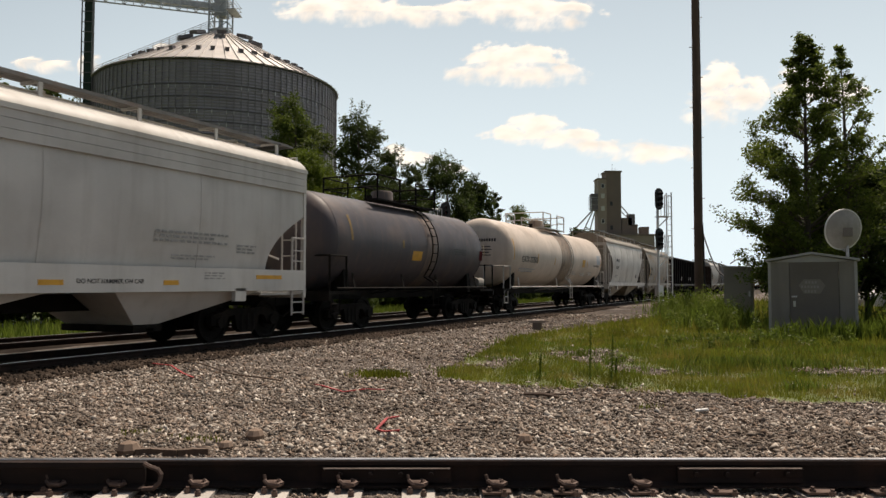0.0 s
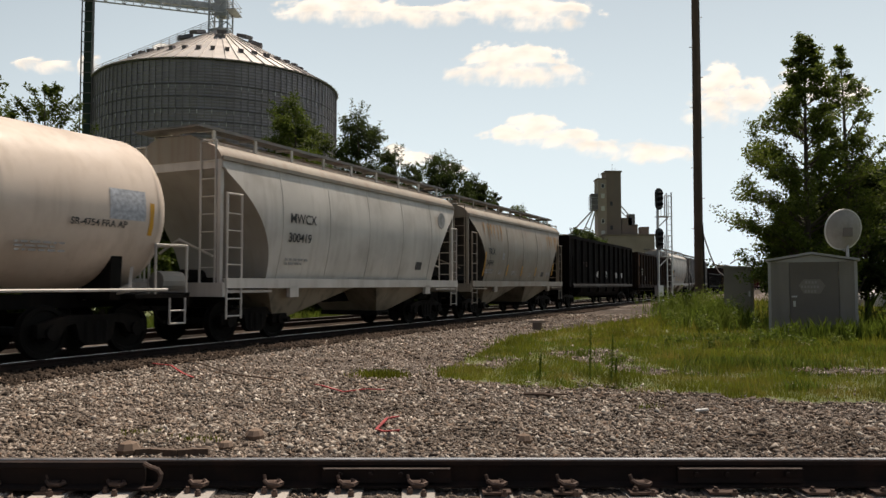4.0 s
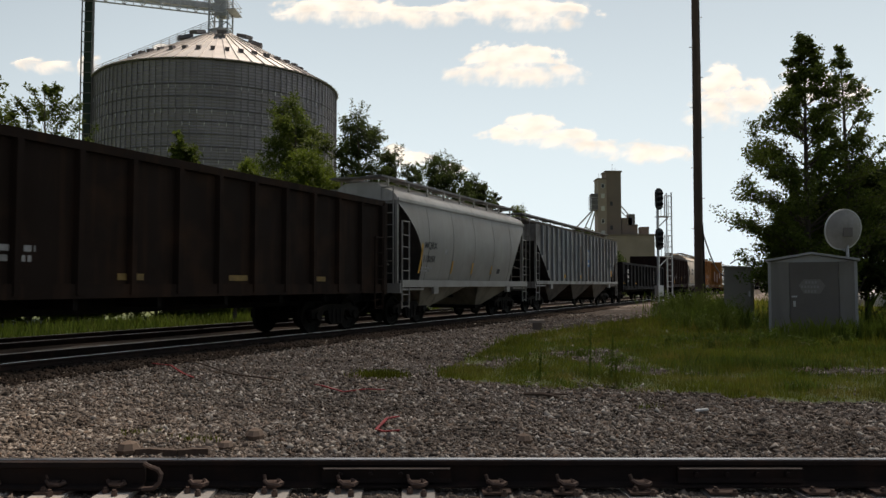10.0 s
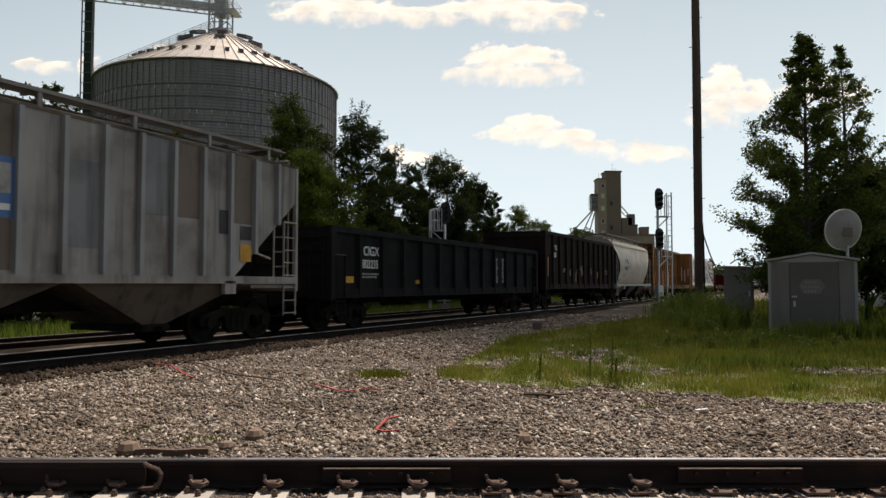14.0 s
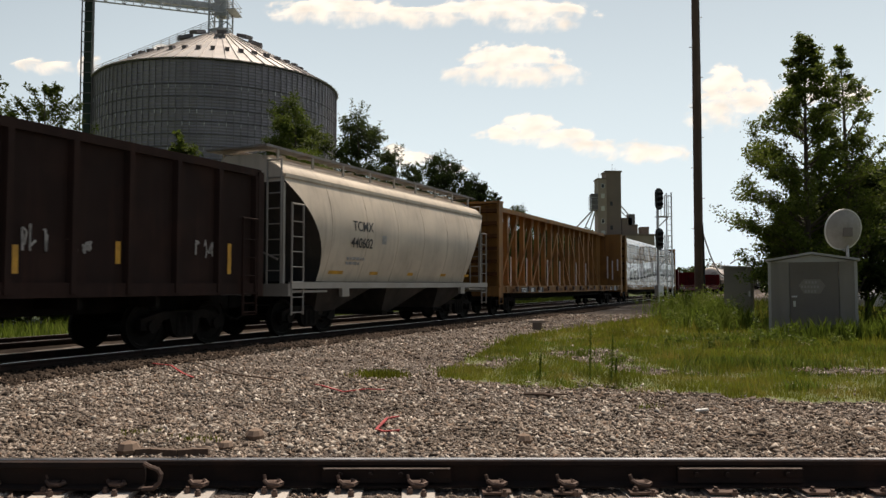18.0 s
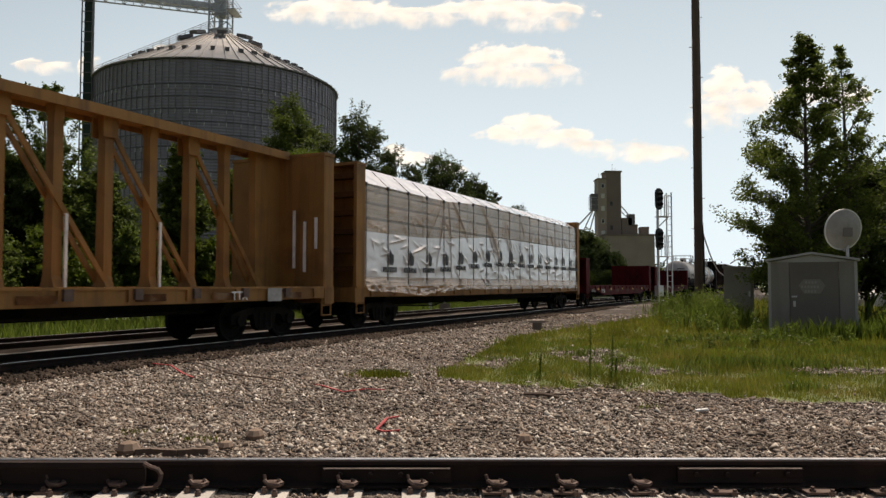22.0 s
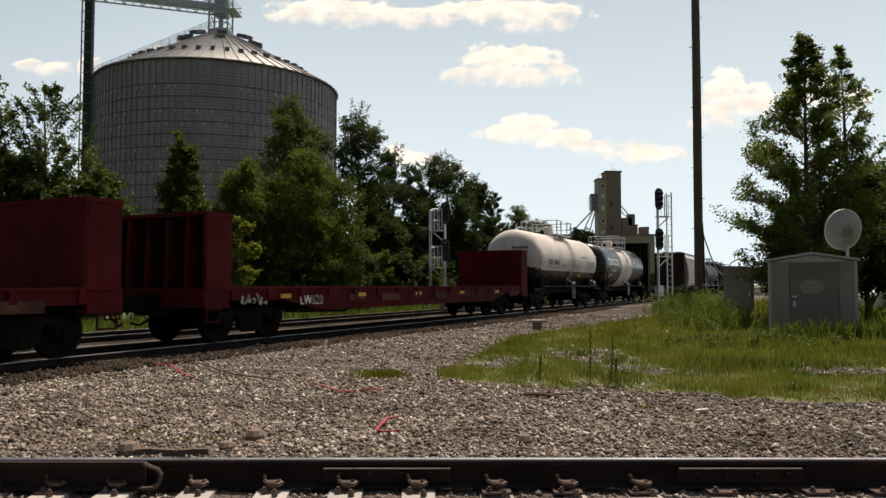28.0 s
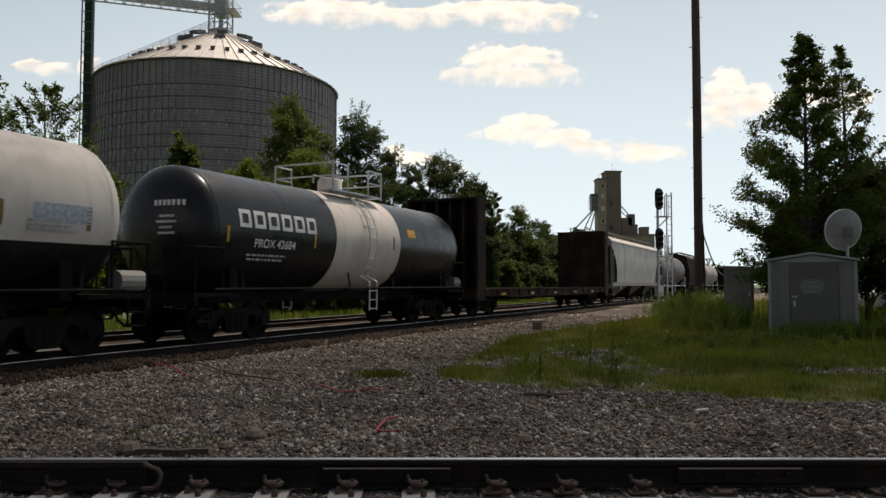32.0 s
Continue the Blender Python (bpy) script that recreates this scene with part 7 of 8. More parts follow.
def small_clutter():
    b = thing("junction_box", "small pale concrete junction box on the gravel", "box", m=pose(2.92, 23.4, 0.1))
    part("post", Geo().box(-0.13, 0.13, -0.12, 0.12, -0.1, 0.22), M["concrete"], b)
    part("lid", Geo().box(-0.24, 0.24, -0.2, 0.2, 0.22, 0.3), M["concrete_light"], b)
    for i, pts in enumerate(([(-5.0, 13.0), (-4.5, 12.5), (-4.1, 11.9), (-3.7, 11.2)], [(-1.75, 10.35), (-1.62, 10.05), (-1.3, 9.85), (-1.0, 9.95), (-0.75, 9.7)], [(-0.46, 7.85), (-0.56, 7.6), (-0.64, 7.3), (-0.55, 7.05), (-0.4, 7.0)])):
        g = Geo()
        q = [(x, y, height(x, y) + 0.05 + 0.03 * math.sin(k * 2.1)) for k, (x, y) in enumerate(pts)]
        for a, c in zip(q, q[1:]):
            g.bar(a, c, 0.03, 0.012)
        tagged(part("plastic_strip", g, M["cable_red"]), "torn red plastic strip lying on the gravel", "litter", "red litter strips")
    g = Geo().pipe([(-4.6 + 2.3 * k / 8, 13.4 - 2.75 * k / 8 + 0.12 * math.sin(k), height(-4.6 + 2.3 * k / 8, 13.4 - 2.75 * k / 8) + 0.05) for k in range(9)], 0.012, 6)
    tagged(part("loose_cable", g, M["wood_pole"]), "thin brown cable lying across the gravel", "cable")
    g = Geo().pipe([(1.02, 9.5, 0.13), (1.25, 9.42, 0.14), (1.42, 9.3, 0.12)], 0.022, 6).pipe([(1.25, 9.42, 0.14), (1.55, 9.4, 0.14)], 0.012, 6)
    tagged(part("stick", g, M["wood_pole"]), "dry brown stick lying on the gravel", "stick")
    g = Geo()
    pts = [(-2.55 + 0.12 * k, 6.3 + 0.03 * math.sin(k * 1.7), height(-2.5, 6.3) + 0.03) for k in range(6)]
    for a, c in zip(pts, pts[1:]):
        g.bar(a, c, 0.06, 0.05)
    tagged(part("wood_scrap", g, M["wood_pole"]), "weathered scrap of wood beside the rail", "wood scrap")
    for x, y, s in ((-2.62, 6.32, 0.1), (-1.72, 6.95, 0.09), (-1.86, 6.5, 0.07), (0.72, 6.75, 0.08)):
        g = Geo()
        rows = []
        for k in range(5):
            a = math.pi * k / 4
            rows.append([(x + s * max(0.05, math.sin(a)) * math.cos(q) * (1 + 0.25 * noise.noise((q, k, x))), y + s * max(0.05, math.sin(a)) * math.sin(q), height(x, y) + s * 0.5 - s * 0.7 * math.cos(a)) for q in [2 * math.pi * i / 8 for i in range(8)]])
        g.rings(rows)
        tagged(part("rock", g, M["stone"]), "dark angular rock among the gravel", "rock", "larger rocks")
    tagged(part("paper_scrap", Geo().bar((2.75, 8.25, 0.13), (2.87, 8.2, 0.15), 0.06, 0.02), M["white_mark"]), "scrap of white paper on the gravel", "litter")


def parked_car():
    t = thing("parked_car", "white parked car half hidden behind the shed", "car", m=pose(24.6, 40.5, 0.0, 0, 0, 8))
    prof = [(-2.2, 0.35), (2.2, 0.35), (2.25, 0.75), (1.9, 0.95), (1.0, 1.0), (0.5, 1.42), (-1.0, 1.45), (-1.7, 1.02), (-2.2, 0.95), (-2.3, 0.7)]
    part("body", Geo().extrude(prof, -0.88, 0.88, "y"), P["white"], t)
    part("window", Geo().extrude([(-1.45, 1.03), (0.85, 1.03), (0.42, 1.36), (-0.95, 1.38)], -0.9, 0.9, "y"), M["window_dark"], t)
    for x in (-1.4, 1.4):
        for y in (-0.85, 0.85):
            w = part("wheel", Geo().cyl((x, y - 0.1, 0.32), (x, y + 0.1, 0.32), 0.32, n=18), M["rubber"], t)
            part("rim", Geo().cyl((x, y - 0.11, 0.32), (x, y + 0.11, 0.32), 0.19, n=12), M["aluminium"], w)
    part("headlight", Geo().box(-2.3, -2.2, -0.8, -0.4, 0.7, 0.85), M["aluminium"], t)


utility_pole()
signal_mast("aluminium two-head railway signal with a ladder beside the line", 12.05, 42.0, 6.6, (6.2, 3.95), -1, 25)
signal_mast("aluminium railway signal with ladder seen from behind", 0.1, 41.5, 5.5, (5.35, 3.3), 1, 195)
shed_cabinet()
satellite_dish()
small_clutter()
parked_car()

# ---- plants ----
M["bark"] = mat("bark", (0.09, 0.07, 0.055), 0.9, vary=0.3, scale=2, grain=0.4, grain_scale=20, bump=0.5)
LEAF = dict(
    dark=leaf_mat("leaf_dark", (0.045, 0.066, 0.016), (0.07, 0.095, 0.022)),
    mid=leaf_mat("leaf_mid", (0.078, 0.108, 0.02), (0.12, 0.145, 0.028)),
    bright=leaf_mat("leaf_bright", (0.085, 0.118, 0.013), (0.11, 0.14, 0.018)),
    maple=leaf_mat("leaf_maple", (0.1, 0.135, 0.024), (0.14, 0.165, 0.03)),
    young=leaf_mat("leaf_young", (0.17, 0.2, 0.02), (0.22, 0.24, 0.03)),
)


def leaf_cloud(centres, radii, counts, size, rng, flat=0.7):
    """Small leaf quads gathered in clumps."""
    pts, nrm = [], []
    for c, r, k in zip(centres, radii, counts):
        d = rng.normal(0, 1, (k, 3))
        d /= np.linalg.norm(d, axis=1, keepdims=True) + 1e-9
        rad = r * rng.uniform(0.25, 1.0, (k, 1)) ** 0.6
        pts.append(np.array(c) + d * rad * np.array([1, 1, flat]))
        nrm.append(d + rng.normal(0, 0.7, (k, 3)) + np.array([0, 0, 0.5]))
    p, n = np.concatenate(pts), np.concatenate(nrm)
    n /= np.linalg.norm(n, axis=1, keepdims=True) + 1e-9
    a = np.cross(n, rng.normal(0, 1, n.shape))
    a /= np.linalg.norm(a, axis=1, keepdims=True) + 1e-9
    b = np.cross(n, a)
    s = size * rng.uniform(0.6, 1.3, (len(p), 1))
    tip, tail, l, r = p + a * s, p - a * s, p + b * s * 0.5 + n * s * 0.15, p - b * s * 0.5 + n * s * 0.15
    v = np.stack([tail, r, tip, l], 1).reshape(-1, 3)
    f = np.arange(len(p) * 4).reshape(-1, 4)
    return v, f


PROFILE = dict(
    maple=((0.0, 0.3), (0.15, 0.6), (0.25, 0.92), (0.42, 1.0), (0.53, 0.86), (0.66, 0.66), (0.79, 0.4), (0.87, 0.24), (0.95, 0.09), (1.0, 0.02)),
    vase=((0.0, 0.4), (0.15, 0.8), (0.35, 1.0), (0.6, 0.9), (0.8, 0.95), (0.92, 0.6), (1.0, 0.15)),
    cone=((0.0, 0.5), (0.1, 0.95), (0.25, 1.0), (0.5, 0.8), (0.75, 0.46), (0.92, 0.2), (1.0, 0.03)),
)


def sprays(twigs, per, size, spread, rng):
    """Leaves strewn along short twigs, thicker toward their tips."""
    a = np.repeat(np.array([t[0] for t in twigs]), per, 0)
    b = np.repeat(np.array([t[1] for t in twigs]), per, 0)
    k = len(a)
    u = rng.uniform(0.05, 1.1, (k, 1))
    wide = np.repeat(np.array([t[2] for t in twigs]), per)[:, None] * spread
    p = a + (b - a) * u + rng.normal(0, 1, (k, 3)) * wide * np.array([1, 1, 0.7])
    n = rng.normal(0, 0.8, (k, 3)) + np.array([0, 0, 0.8])
    n /= np.linalg.norm(n, axis=1, keepdims=True) + 1e-9
    q = np.cross(n, rng.normal(0, 1, n.shape) + (b - a))
    q /= np.linalg.norm(q, axis=1, keepdims=True) + 1e-9
    c = np.cross(n, q)
    s = size * rng.uniform(0.55, 1.35, (k, 1))
    v = np.stack([p - q * s, p - c * s * 0.5 + n * s * 0.15, p + q * s, p + c * s * 0.5 + n * s * 0.15], 1).reshape(-1, 3)
    return v, np.arange(k * 4).reshape(-1, 4)


def tree(label, x, y, h, w, leaf, seed, base=0.22, leaves=4200, size=0.085, lobes=13, shape="round", name="tree", gaps=0.0, arms=0, rise=0.8, loose=1.0, group="trees behind the line"):
    """A tapered trunk with limbs and a crown of leafy twigs: lobed and dense, or carried on separate arms."""
    rng = np.random.default_rng(seed)
    t = thing(name, label, "tree" if name == "tree" else "bush", group, pose(x, y, -0.05))
    g = Geo()
    lean = rng.uniform(-0.03, 0.03, 2) * h
    tr = 0.012 * h + 0.03
    steps = 6
    axis = [(lean[0] * u * u, lean[1] * u * u, h * 0.95 * u) for u in [i / steps for i in range(steps + 1)]]
    for i in range(steps):
        g.cyl(axis[i], axis[i + 1], tr * (1 - i / steps) + 0.012, tr * (1 - (i + 1) / steps) + 0.012, n=7, caps=False)
    part("trunk", g, M["bark"], t)

    def env(u):
        if shape in PROFILE:
            pts = PROFILE[shape]
            return float(np.interp(u, [p[0] for p in pts], [p[1] for p in pts]))
        q = (u - base) / (1 - base)
        return math.sqrt(max(0.03, 1 - (2 * q - 0.85) ** 2 / 1.35))

    twigs = []
    lg = Geo()
    if arms:
        for k in range(arms):
            u = base + (0.99 - base) * (k + rng.uniform(0.0, 1.0)) / arms
            a = k * 2.4 + rng.uniform(-0.6, 0.6)
            reach = w / 2 * env(u) * rng.uniform(0.45, 1.12)
            z1 = h * u
            z0 = max(h * 0.05, z1 - reach * rise * rng.uniform(0.6, 1.4))
            uu = z0 / (0.95 * h)
            s0 = Vector((lean[0] * uu * uu, lean[1] * uu * uu, z0))
            s1 = Vector((lean[0] * u * u + reach * math.cos(a), lean[1] * u * u + reach * math.sin(a), z1))
            m = s0.lerp(s1, 0.5) + Vector((0, 0, 0.1 * reach))
            th = tr * 0.3 * (1.1 - u)
            lg.cyl(s0, m, th + 0.008, th * 0.6 + 0.005, n=5, caps=False).cyl(m, s1, th * 0.6 + 0.005, 0.005, n=5, caps=False)
            run = (s1 - s0).normalized()
            for q in range(11):
                v = 0.3 + 0.7 * (q + rng.uniform(0.1, 0.9)) / 11
                if rng.uniform() < gaps:
                    continue
                c = s0.lerp(m, v * 2) if v < 0.5 else m.lerp(s1, v * 2 - 1)
                side = Vector(rng.normal(0, 1, 3) * np.array([0.62, 0.62, 0.3]))
                d = (run * 0.9 + side + Vector((0, 0, 0.35))).normalized()
                ln = (0.2 * reach + 0.17) * rng.uniform(0.6, 1.3)
                e = c + d * ln
                lg.cyl(c, e, 0.006, 0.003, n=3, caps=False)
                twigs.append((tuple(c), tuple(e), (ln * 0.12 + 0.035) * loose))
    else:
        for k in range(lobes):
            u = base + 0.12 + (0.9 - base - 0.12) * (k + rng.uniform(0.1, 0.9)) / lobes
            a = k * 2.4 + rng.uniform(-0.6, 0.6)
            e = env(u)
            lr = w * rng.uniform(0.15, 0.24) * (0.55 + 0.5 * e)
            off = max(0.0, w / 2 * e - lr) * rng.uniform(0.6, 1.1)
            c = Vector((lean[0] * u * u + off * math.cos(a), lean[1] * u * u + off * math.sin(a), min(h * u, h - lr * 0.9)))
            z0 = max(h * 0.06, c.z - off * 0.8 - 0.3)
            uu = z0 / (0.95 * h)
            lg.cyl((lean[0] * uu * uu, lean[1] * uu * uu, z0), c, tr * 0.3 * (1.1 - u) + 0.012, 0.012, n=5, caps=False)
            for q in range(26):
                if rng.uniform() < gaps:
                    continue
                d = Vector(rng.normal(0, 1, 3)).normalized()
                i0 = c + d * lr * rng.uniform(0.25, 0.6)
                long = rng.uniform(0.35, 0.65) * (1.7 if rng.uniform() < 0.16 else 1.0)
                i1 = i0 + (d + Vector((0, 0, 0.45)) + Vector(rng.normal(0, 0.3, 3))).normalized() * lr * long
                twigs.append((tuple(i0), tuple(i1), lr * 0.16 if long < 0.7 else lr * 0.08))
        for q in range(7):
            z = h * rng.uniform(0.82, 0.93)
            i0 = (lean[0] + rng.normal(0, 0.05 * w), lean[1] + rng.normal(0, 0.05 * w), z)
            twigs.append((i0, (i0[0] + rng.normal(0, 0.05 * w), i0[1] + rng.normal(0, 0.05 * w), z + 0.075 * h), 0.018 * w))
    part("branch_work", lg, M["bark"], t)
    amount = np.array([tw[2] for tw in twigs])
    per = np.maximum(4, 6.2 * leaves * amount / amount.sum() * rng.uniform(0.6, 1.4, len(twigs))).astype(int)
    v, f = sprays(twigs, per, size, 1.0, rng)
    ob = new("crown", rapid_mesh("crown", v, f, LEAF[leaf]))
    ob.parent = t
    return t


# the row behind the second line
for lab, x, y, h, w, leaf, seed, kw in (
    ("leafy green tree with open twigs", -19.6, 30.5, 10.6, 4.4, "mid", 1, dict(leaves=4400, gaps=0.1, base=0.3, arms=60, shape="vase")),
    ("feathery green tree with a thin crown", -17.5, 33.0, 10.5, 4.7, "mid", 2, dict(leaves=4200, gaps=0.2, shape="vase", arms=70, base=0.12, rise=1.5, size=0.075)),
    ("dense dark green tree beside the lines", -17.6, 32.0, 6.9, 4.2, "dark", 26, dict(base=0.04, leaves=6000)),
    ("dense dark green tree beside the lines", -19.5, 34.0, 7.6, 4.4, "mid", 22, dict(base=0.05)),
    ("rounded green sapling beside the lines", -13.6, 30.0, 6.5, 3.6, "mid", 3, dict(base=0.08)),
    ("low bushy green tree beside the lines", -15.4, 31.0, 5.6, 3.6, "mid", 23, dict(base=0.04)),
    ("pointed dense green tree beside the lines", -11.7, 33.0, 8.3, 4.0, "mid", 4, dict(base=0.06, shape="cone", leaves=6600, lobes=19)),
    ("dense light green tree behind the lines", -9.9, 38.0, 8.1, 4.6, "bright", 5, dict(leaves=8600, size=0.06, base=0.05, lobes=16)),
    ("tall dark green tree behind the lines", -9.5, 48.0, 13.9, 5.8, "mid", 6, dict(leaves=6200, base=0.15, lobes=18)),
    ("yellow-green sapling at the foot of darker trees", -8.4, 30.4, 4.3, 2.0, "young", 31, dict(leaves=1500, base=0.08, lobes=9, gaps=0.2, size=0.07)),
    ("broad light green tree behind the lines", -6.3, 38.5, 8.5, 5.6, "bright", 7, dict(leaves=9600, size=0.06, base=0.05, lobes=18)),
    ("tall dark tree with an uneven top", -5.6, 50.0, 14.0, 5.4, "dark", 8, dict(leaves=5000, gaps=0.15, base=0.12, lobes=18)),
    ("dark green tree behind the lines", -3.7, 54.0, 11.7, 5.4, "dark", 9, dict(leaves=5600, base=0.08, lobes=16)),
    ("thin sparse tree among darker ones", -1.9, 60.0, 11.3, 3.6, "mid", 10, dict(leaves=900, gaps=0.3, arms=34)),
    ("dark green tree behind the lines", -1.4, 57.0, 9.6, 4.6, "dark", 24, dict(base=0.06)),
    ("broad dark green tree behind the lines", 0.5, 58.0, 11.9, 6.2, "dark", 11, dict(leaves=6800, base=0.06, lobes=18)),
    ("dark green tree behind the lines", 2.7, 60.0, 10.7, 5.0, "dark", 12, dict(leaves=5600, base=0.06, lobes=15)),
    ("pointed dark tree behind the lines", 4.2, 63.0, 9.2, 4.4, "dark", 13, dict(leaves=3000, shape="cone", base=0.06, arms=50)),
    ("thin-topped green tree behind the lines", 7.4, 75.0, 9.6, 5.0, "mid", 14, dict(leaves=2600, gaps=0.25)),
    ("dark green tree further along the lines", 11.2, 87.0, 9.3, 6.8, "dark", 15, dict(base=0.06)),
    ("dark green tree further along the lines", 8.9, 80.0, 7.4, 5.0, "dark", 25, dict(base=0.04)),
    ("far dark green tree before the elevator", 23.0, 125.0, 10.6, 9.0, "dark", 16, dict(leaves=3200, size=0.2)),
    ("far dark green tree before the elevator", 27.5, 140.0, 10.2, 10.0, "dark", 17, dict(leaves=3200, size=0.2)),
):
    tree(lab, x, y, h, w, leaf, seed, **kw)

# dense dark undergrowth between and behind them
filler = tree("dense dark green tree in the undergrowth", 0, 0, 6.4, 5.4, "dark", 90, base=0.03, leaves=6500, lobes=20, size=0.1)
rng = random.Random(33)
for k in range(20):
    p = on_line(34 + k * 4.4 + rng.uniform(-1, 1), 25.5 + rng.uniform(-0.6, 2.4), -0.05)
    turn = pose(p.x, p.y, p.z, 0, 0, rng.uniform(0, 360))
    if k:
        copy_thing(filler, turn)
    else:
        filler.matrix_basis = turn

# low bushes along the foot of the trees
shrubs = [tree("leafy green bush at the trees' foot", 0, 0, 3.4, 3.6, leaf, 40 + i, base=0.03, leaves=3600, lobes=9, size=0.08, name="bush", group="bushes along the line") for i, leaf in enumerate(("mid", "dark", "bright"))]
rng = random.Random(21)
spots = []
for k in range(26):
    s = 16 + k * 2.3 + rng.uniform(-0.8, 0.8)
    spots.append((s, 22.5 + rng.uniform(-0.8, 1.8) + (1.5 if k < 6 else 0)))
for k in range(10):
    spots.append((18 + k * 4.6, 26 + rng.uniform(0, 2)))
for k in range(30):
    spots.append((72 + k * 4.2, 22 + rng.uniform(-0.5, 3)))
first = set()
for k, (s, d) in enumerate(spots):
    p = on_line(s, d, -0.05)
    i = (0, 1, 1, 0, 2, 1)[k % 6] if s > 24 else (0, 2, 0)[k % 3]
    turn = pose(p.x, p.y, p.z, 0, 0, rng.uniform(0, 360))
    if i not in first:
        first.add(i)
        shrubs[i].matrix_basis = turn
    else:
        copy_thing(shrubs[i], turn)

# the twin-stemmed tree behind the shed
tree("tall maple with dense dark green leaves", 12.65, 26.0, 10.2, 5.7, "maple", 60, base=0.13, leaves=8600, size=0.06, shape="maple", arms=104, gaps=0.2, rise=0.5, loose=1.1, group="trees beside the shed")
tree("slender open maple with a thin crown", 14.45, 26.6, 10.15, 4.9, "maple", 61, base=0.3, leaves=2200, size=0.058, shape="maple", arms=52, gaps=0.3, rise=0.95, loose=0.9, group="trees beside the shed")
tree("dense dark green tree behind the shed", 15.8, 28.0, 6.2, 5.4, "dark", 62, base=0.03, leaves=6200, group="trees beside the shed")
tree("dense low dark green tree behind the shed", 13.9, 28.5, 4.6, 3.6, "dark", 63, base=0.03, leaves=5200, group="trees beside the shed")


def far_woods():
    """A low wooded skyline."""
    rng = np.random.default_rng(70)
    cs, rs, ks = [], [], []
    for k in range(420):
        x = rng.uniform(60, 420)
        y = 520 + rng.uniform(-20, 30)
        hh = rng.uniform(9, 17)
        for q in range(2):
            cs.append((x + rng.uniform(-3, 3), y, hh * rng.uniform(0.4, 0.85)))
            rs.append(rng.uniform(3, 5.5))
            ks.append(26)
    v, f = leaf_cloud(cs, rs, ks, 1.5, rng, 0.9)
    tagged(new("far_woods", rapid_mesh("far_woods", v, f, LEAF["dark"])), "low dark wooded skyline in the distance", "woods", kind="stuff")


far_woods()

# ---- grass ----
M["blade"] = leaf_mat("grass_blade", (0.165, 0.18, 0.024), (0.34, 0.255, 0.075), 1.3)
M["blade_dark"] = leaf_mat("weed_leaf", (0.12, 0.165, 0.025), (0.2, 0.2, 0.06), 1.2)
LAWN = [(-0.1, 12.3), (0.02, 11.4), (1.0, 10.6), (2.0, 10.1), (3.0, 9.9), (3.65, 9.45), (4.3, 9.05), (5.5, 9.15), (9, 9.2), (16, 10), (40, 14), (90, 40), (90, 160), (55, 130), (30, 84), (16, 46), (10, 33.7), (6.5, 28), (3.8, 23.3), (1.7, 19.7), (0.75, 15.2)]


def inside(x, y, poly):
    hit = np.zeros(len(x), bool)
    for (x0, y0), (x1, y1) in zip(poly, poly[1:] + poly[:1]):
        cond = (y0 > y) != (y1 > y)
        with np.errstate(divide="ignore", invalid="ignore"):
            hit ^= cond & (x < (x1 - x0) * (y - y0) / (y1 - y0 + 1e-12) + x0)
    return hit


def blades(px, py, pz, hgt, wid, rng, bend=0.35):
    n = len(px)
    a = rng.uniform(0, 2 * math.pi, n)
    dx, dy = np.cos(a) * wid / 2, np.sin(a) * wid / 2
    b = rng.uniform(0, 2 * math.pi, n)
    bx, by = np.cos(b) * hgt * bend * rng.uniform(0.2, 1, n), np.sin(b) * hgt * bend * rng.uniform(0.2, 1, n)
    base = np.stack([px, py, pz], 1)
    off = np.stack([dx, dy, np.zeros(n)], 1)
    midp = base + np.stack([bx * 0.35, by * 0.35, hgt * 0.6], 1)
    tip = base + np.stack([bx, by, hgt], 1)
    v = np.stack([base - off, base + off, midp + off * 0.7, tip, midp - off * 0.7], 1).reshape(-1, 3)
    return v, np.arange(n * 5).reshape(-1, 5)


def bare(x, y):
    """Stony bare spots inside the grass."""
    out = np.array([0.26 * noise.noise((a * 0.75, b * 0.45, 9.0)) + 0.2 * noise.noise((a * 2.6, b * 1.6, 3.0)) for a, b in zip(x, y)])
    for cx, cy, rx, ry in ((2.75, 14.9, 0.8, 1.6), (1.1, 14.0, 0.5, 0.7), (0.5, 13.2, 0.5, 0.25), (6.8, 12.3, 0.9, 0.6), (3.3, 12.3, 0.5, 0.5), (7.6, 19.6, 1.3, 0.4), (11.6, 19.4, 2.0, 0.45)):
        out += 0.6 * np.exp(-(((x - cx) / rx) ** 2 + ((y - cy) / ry) ** 2))
    return out


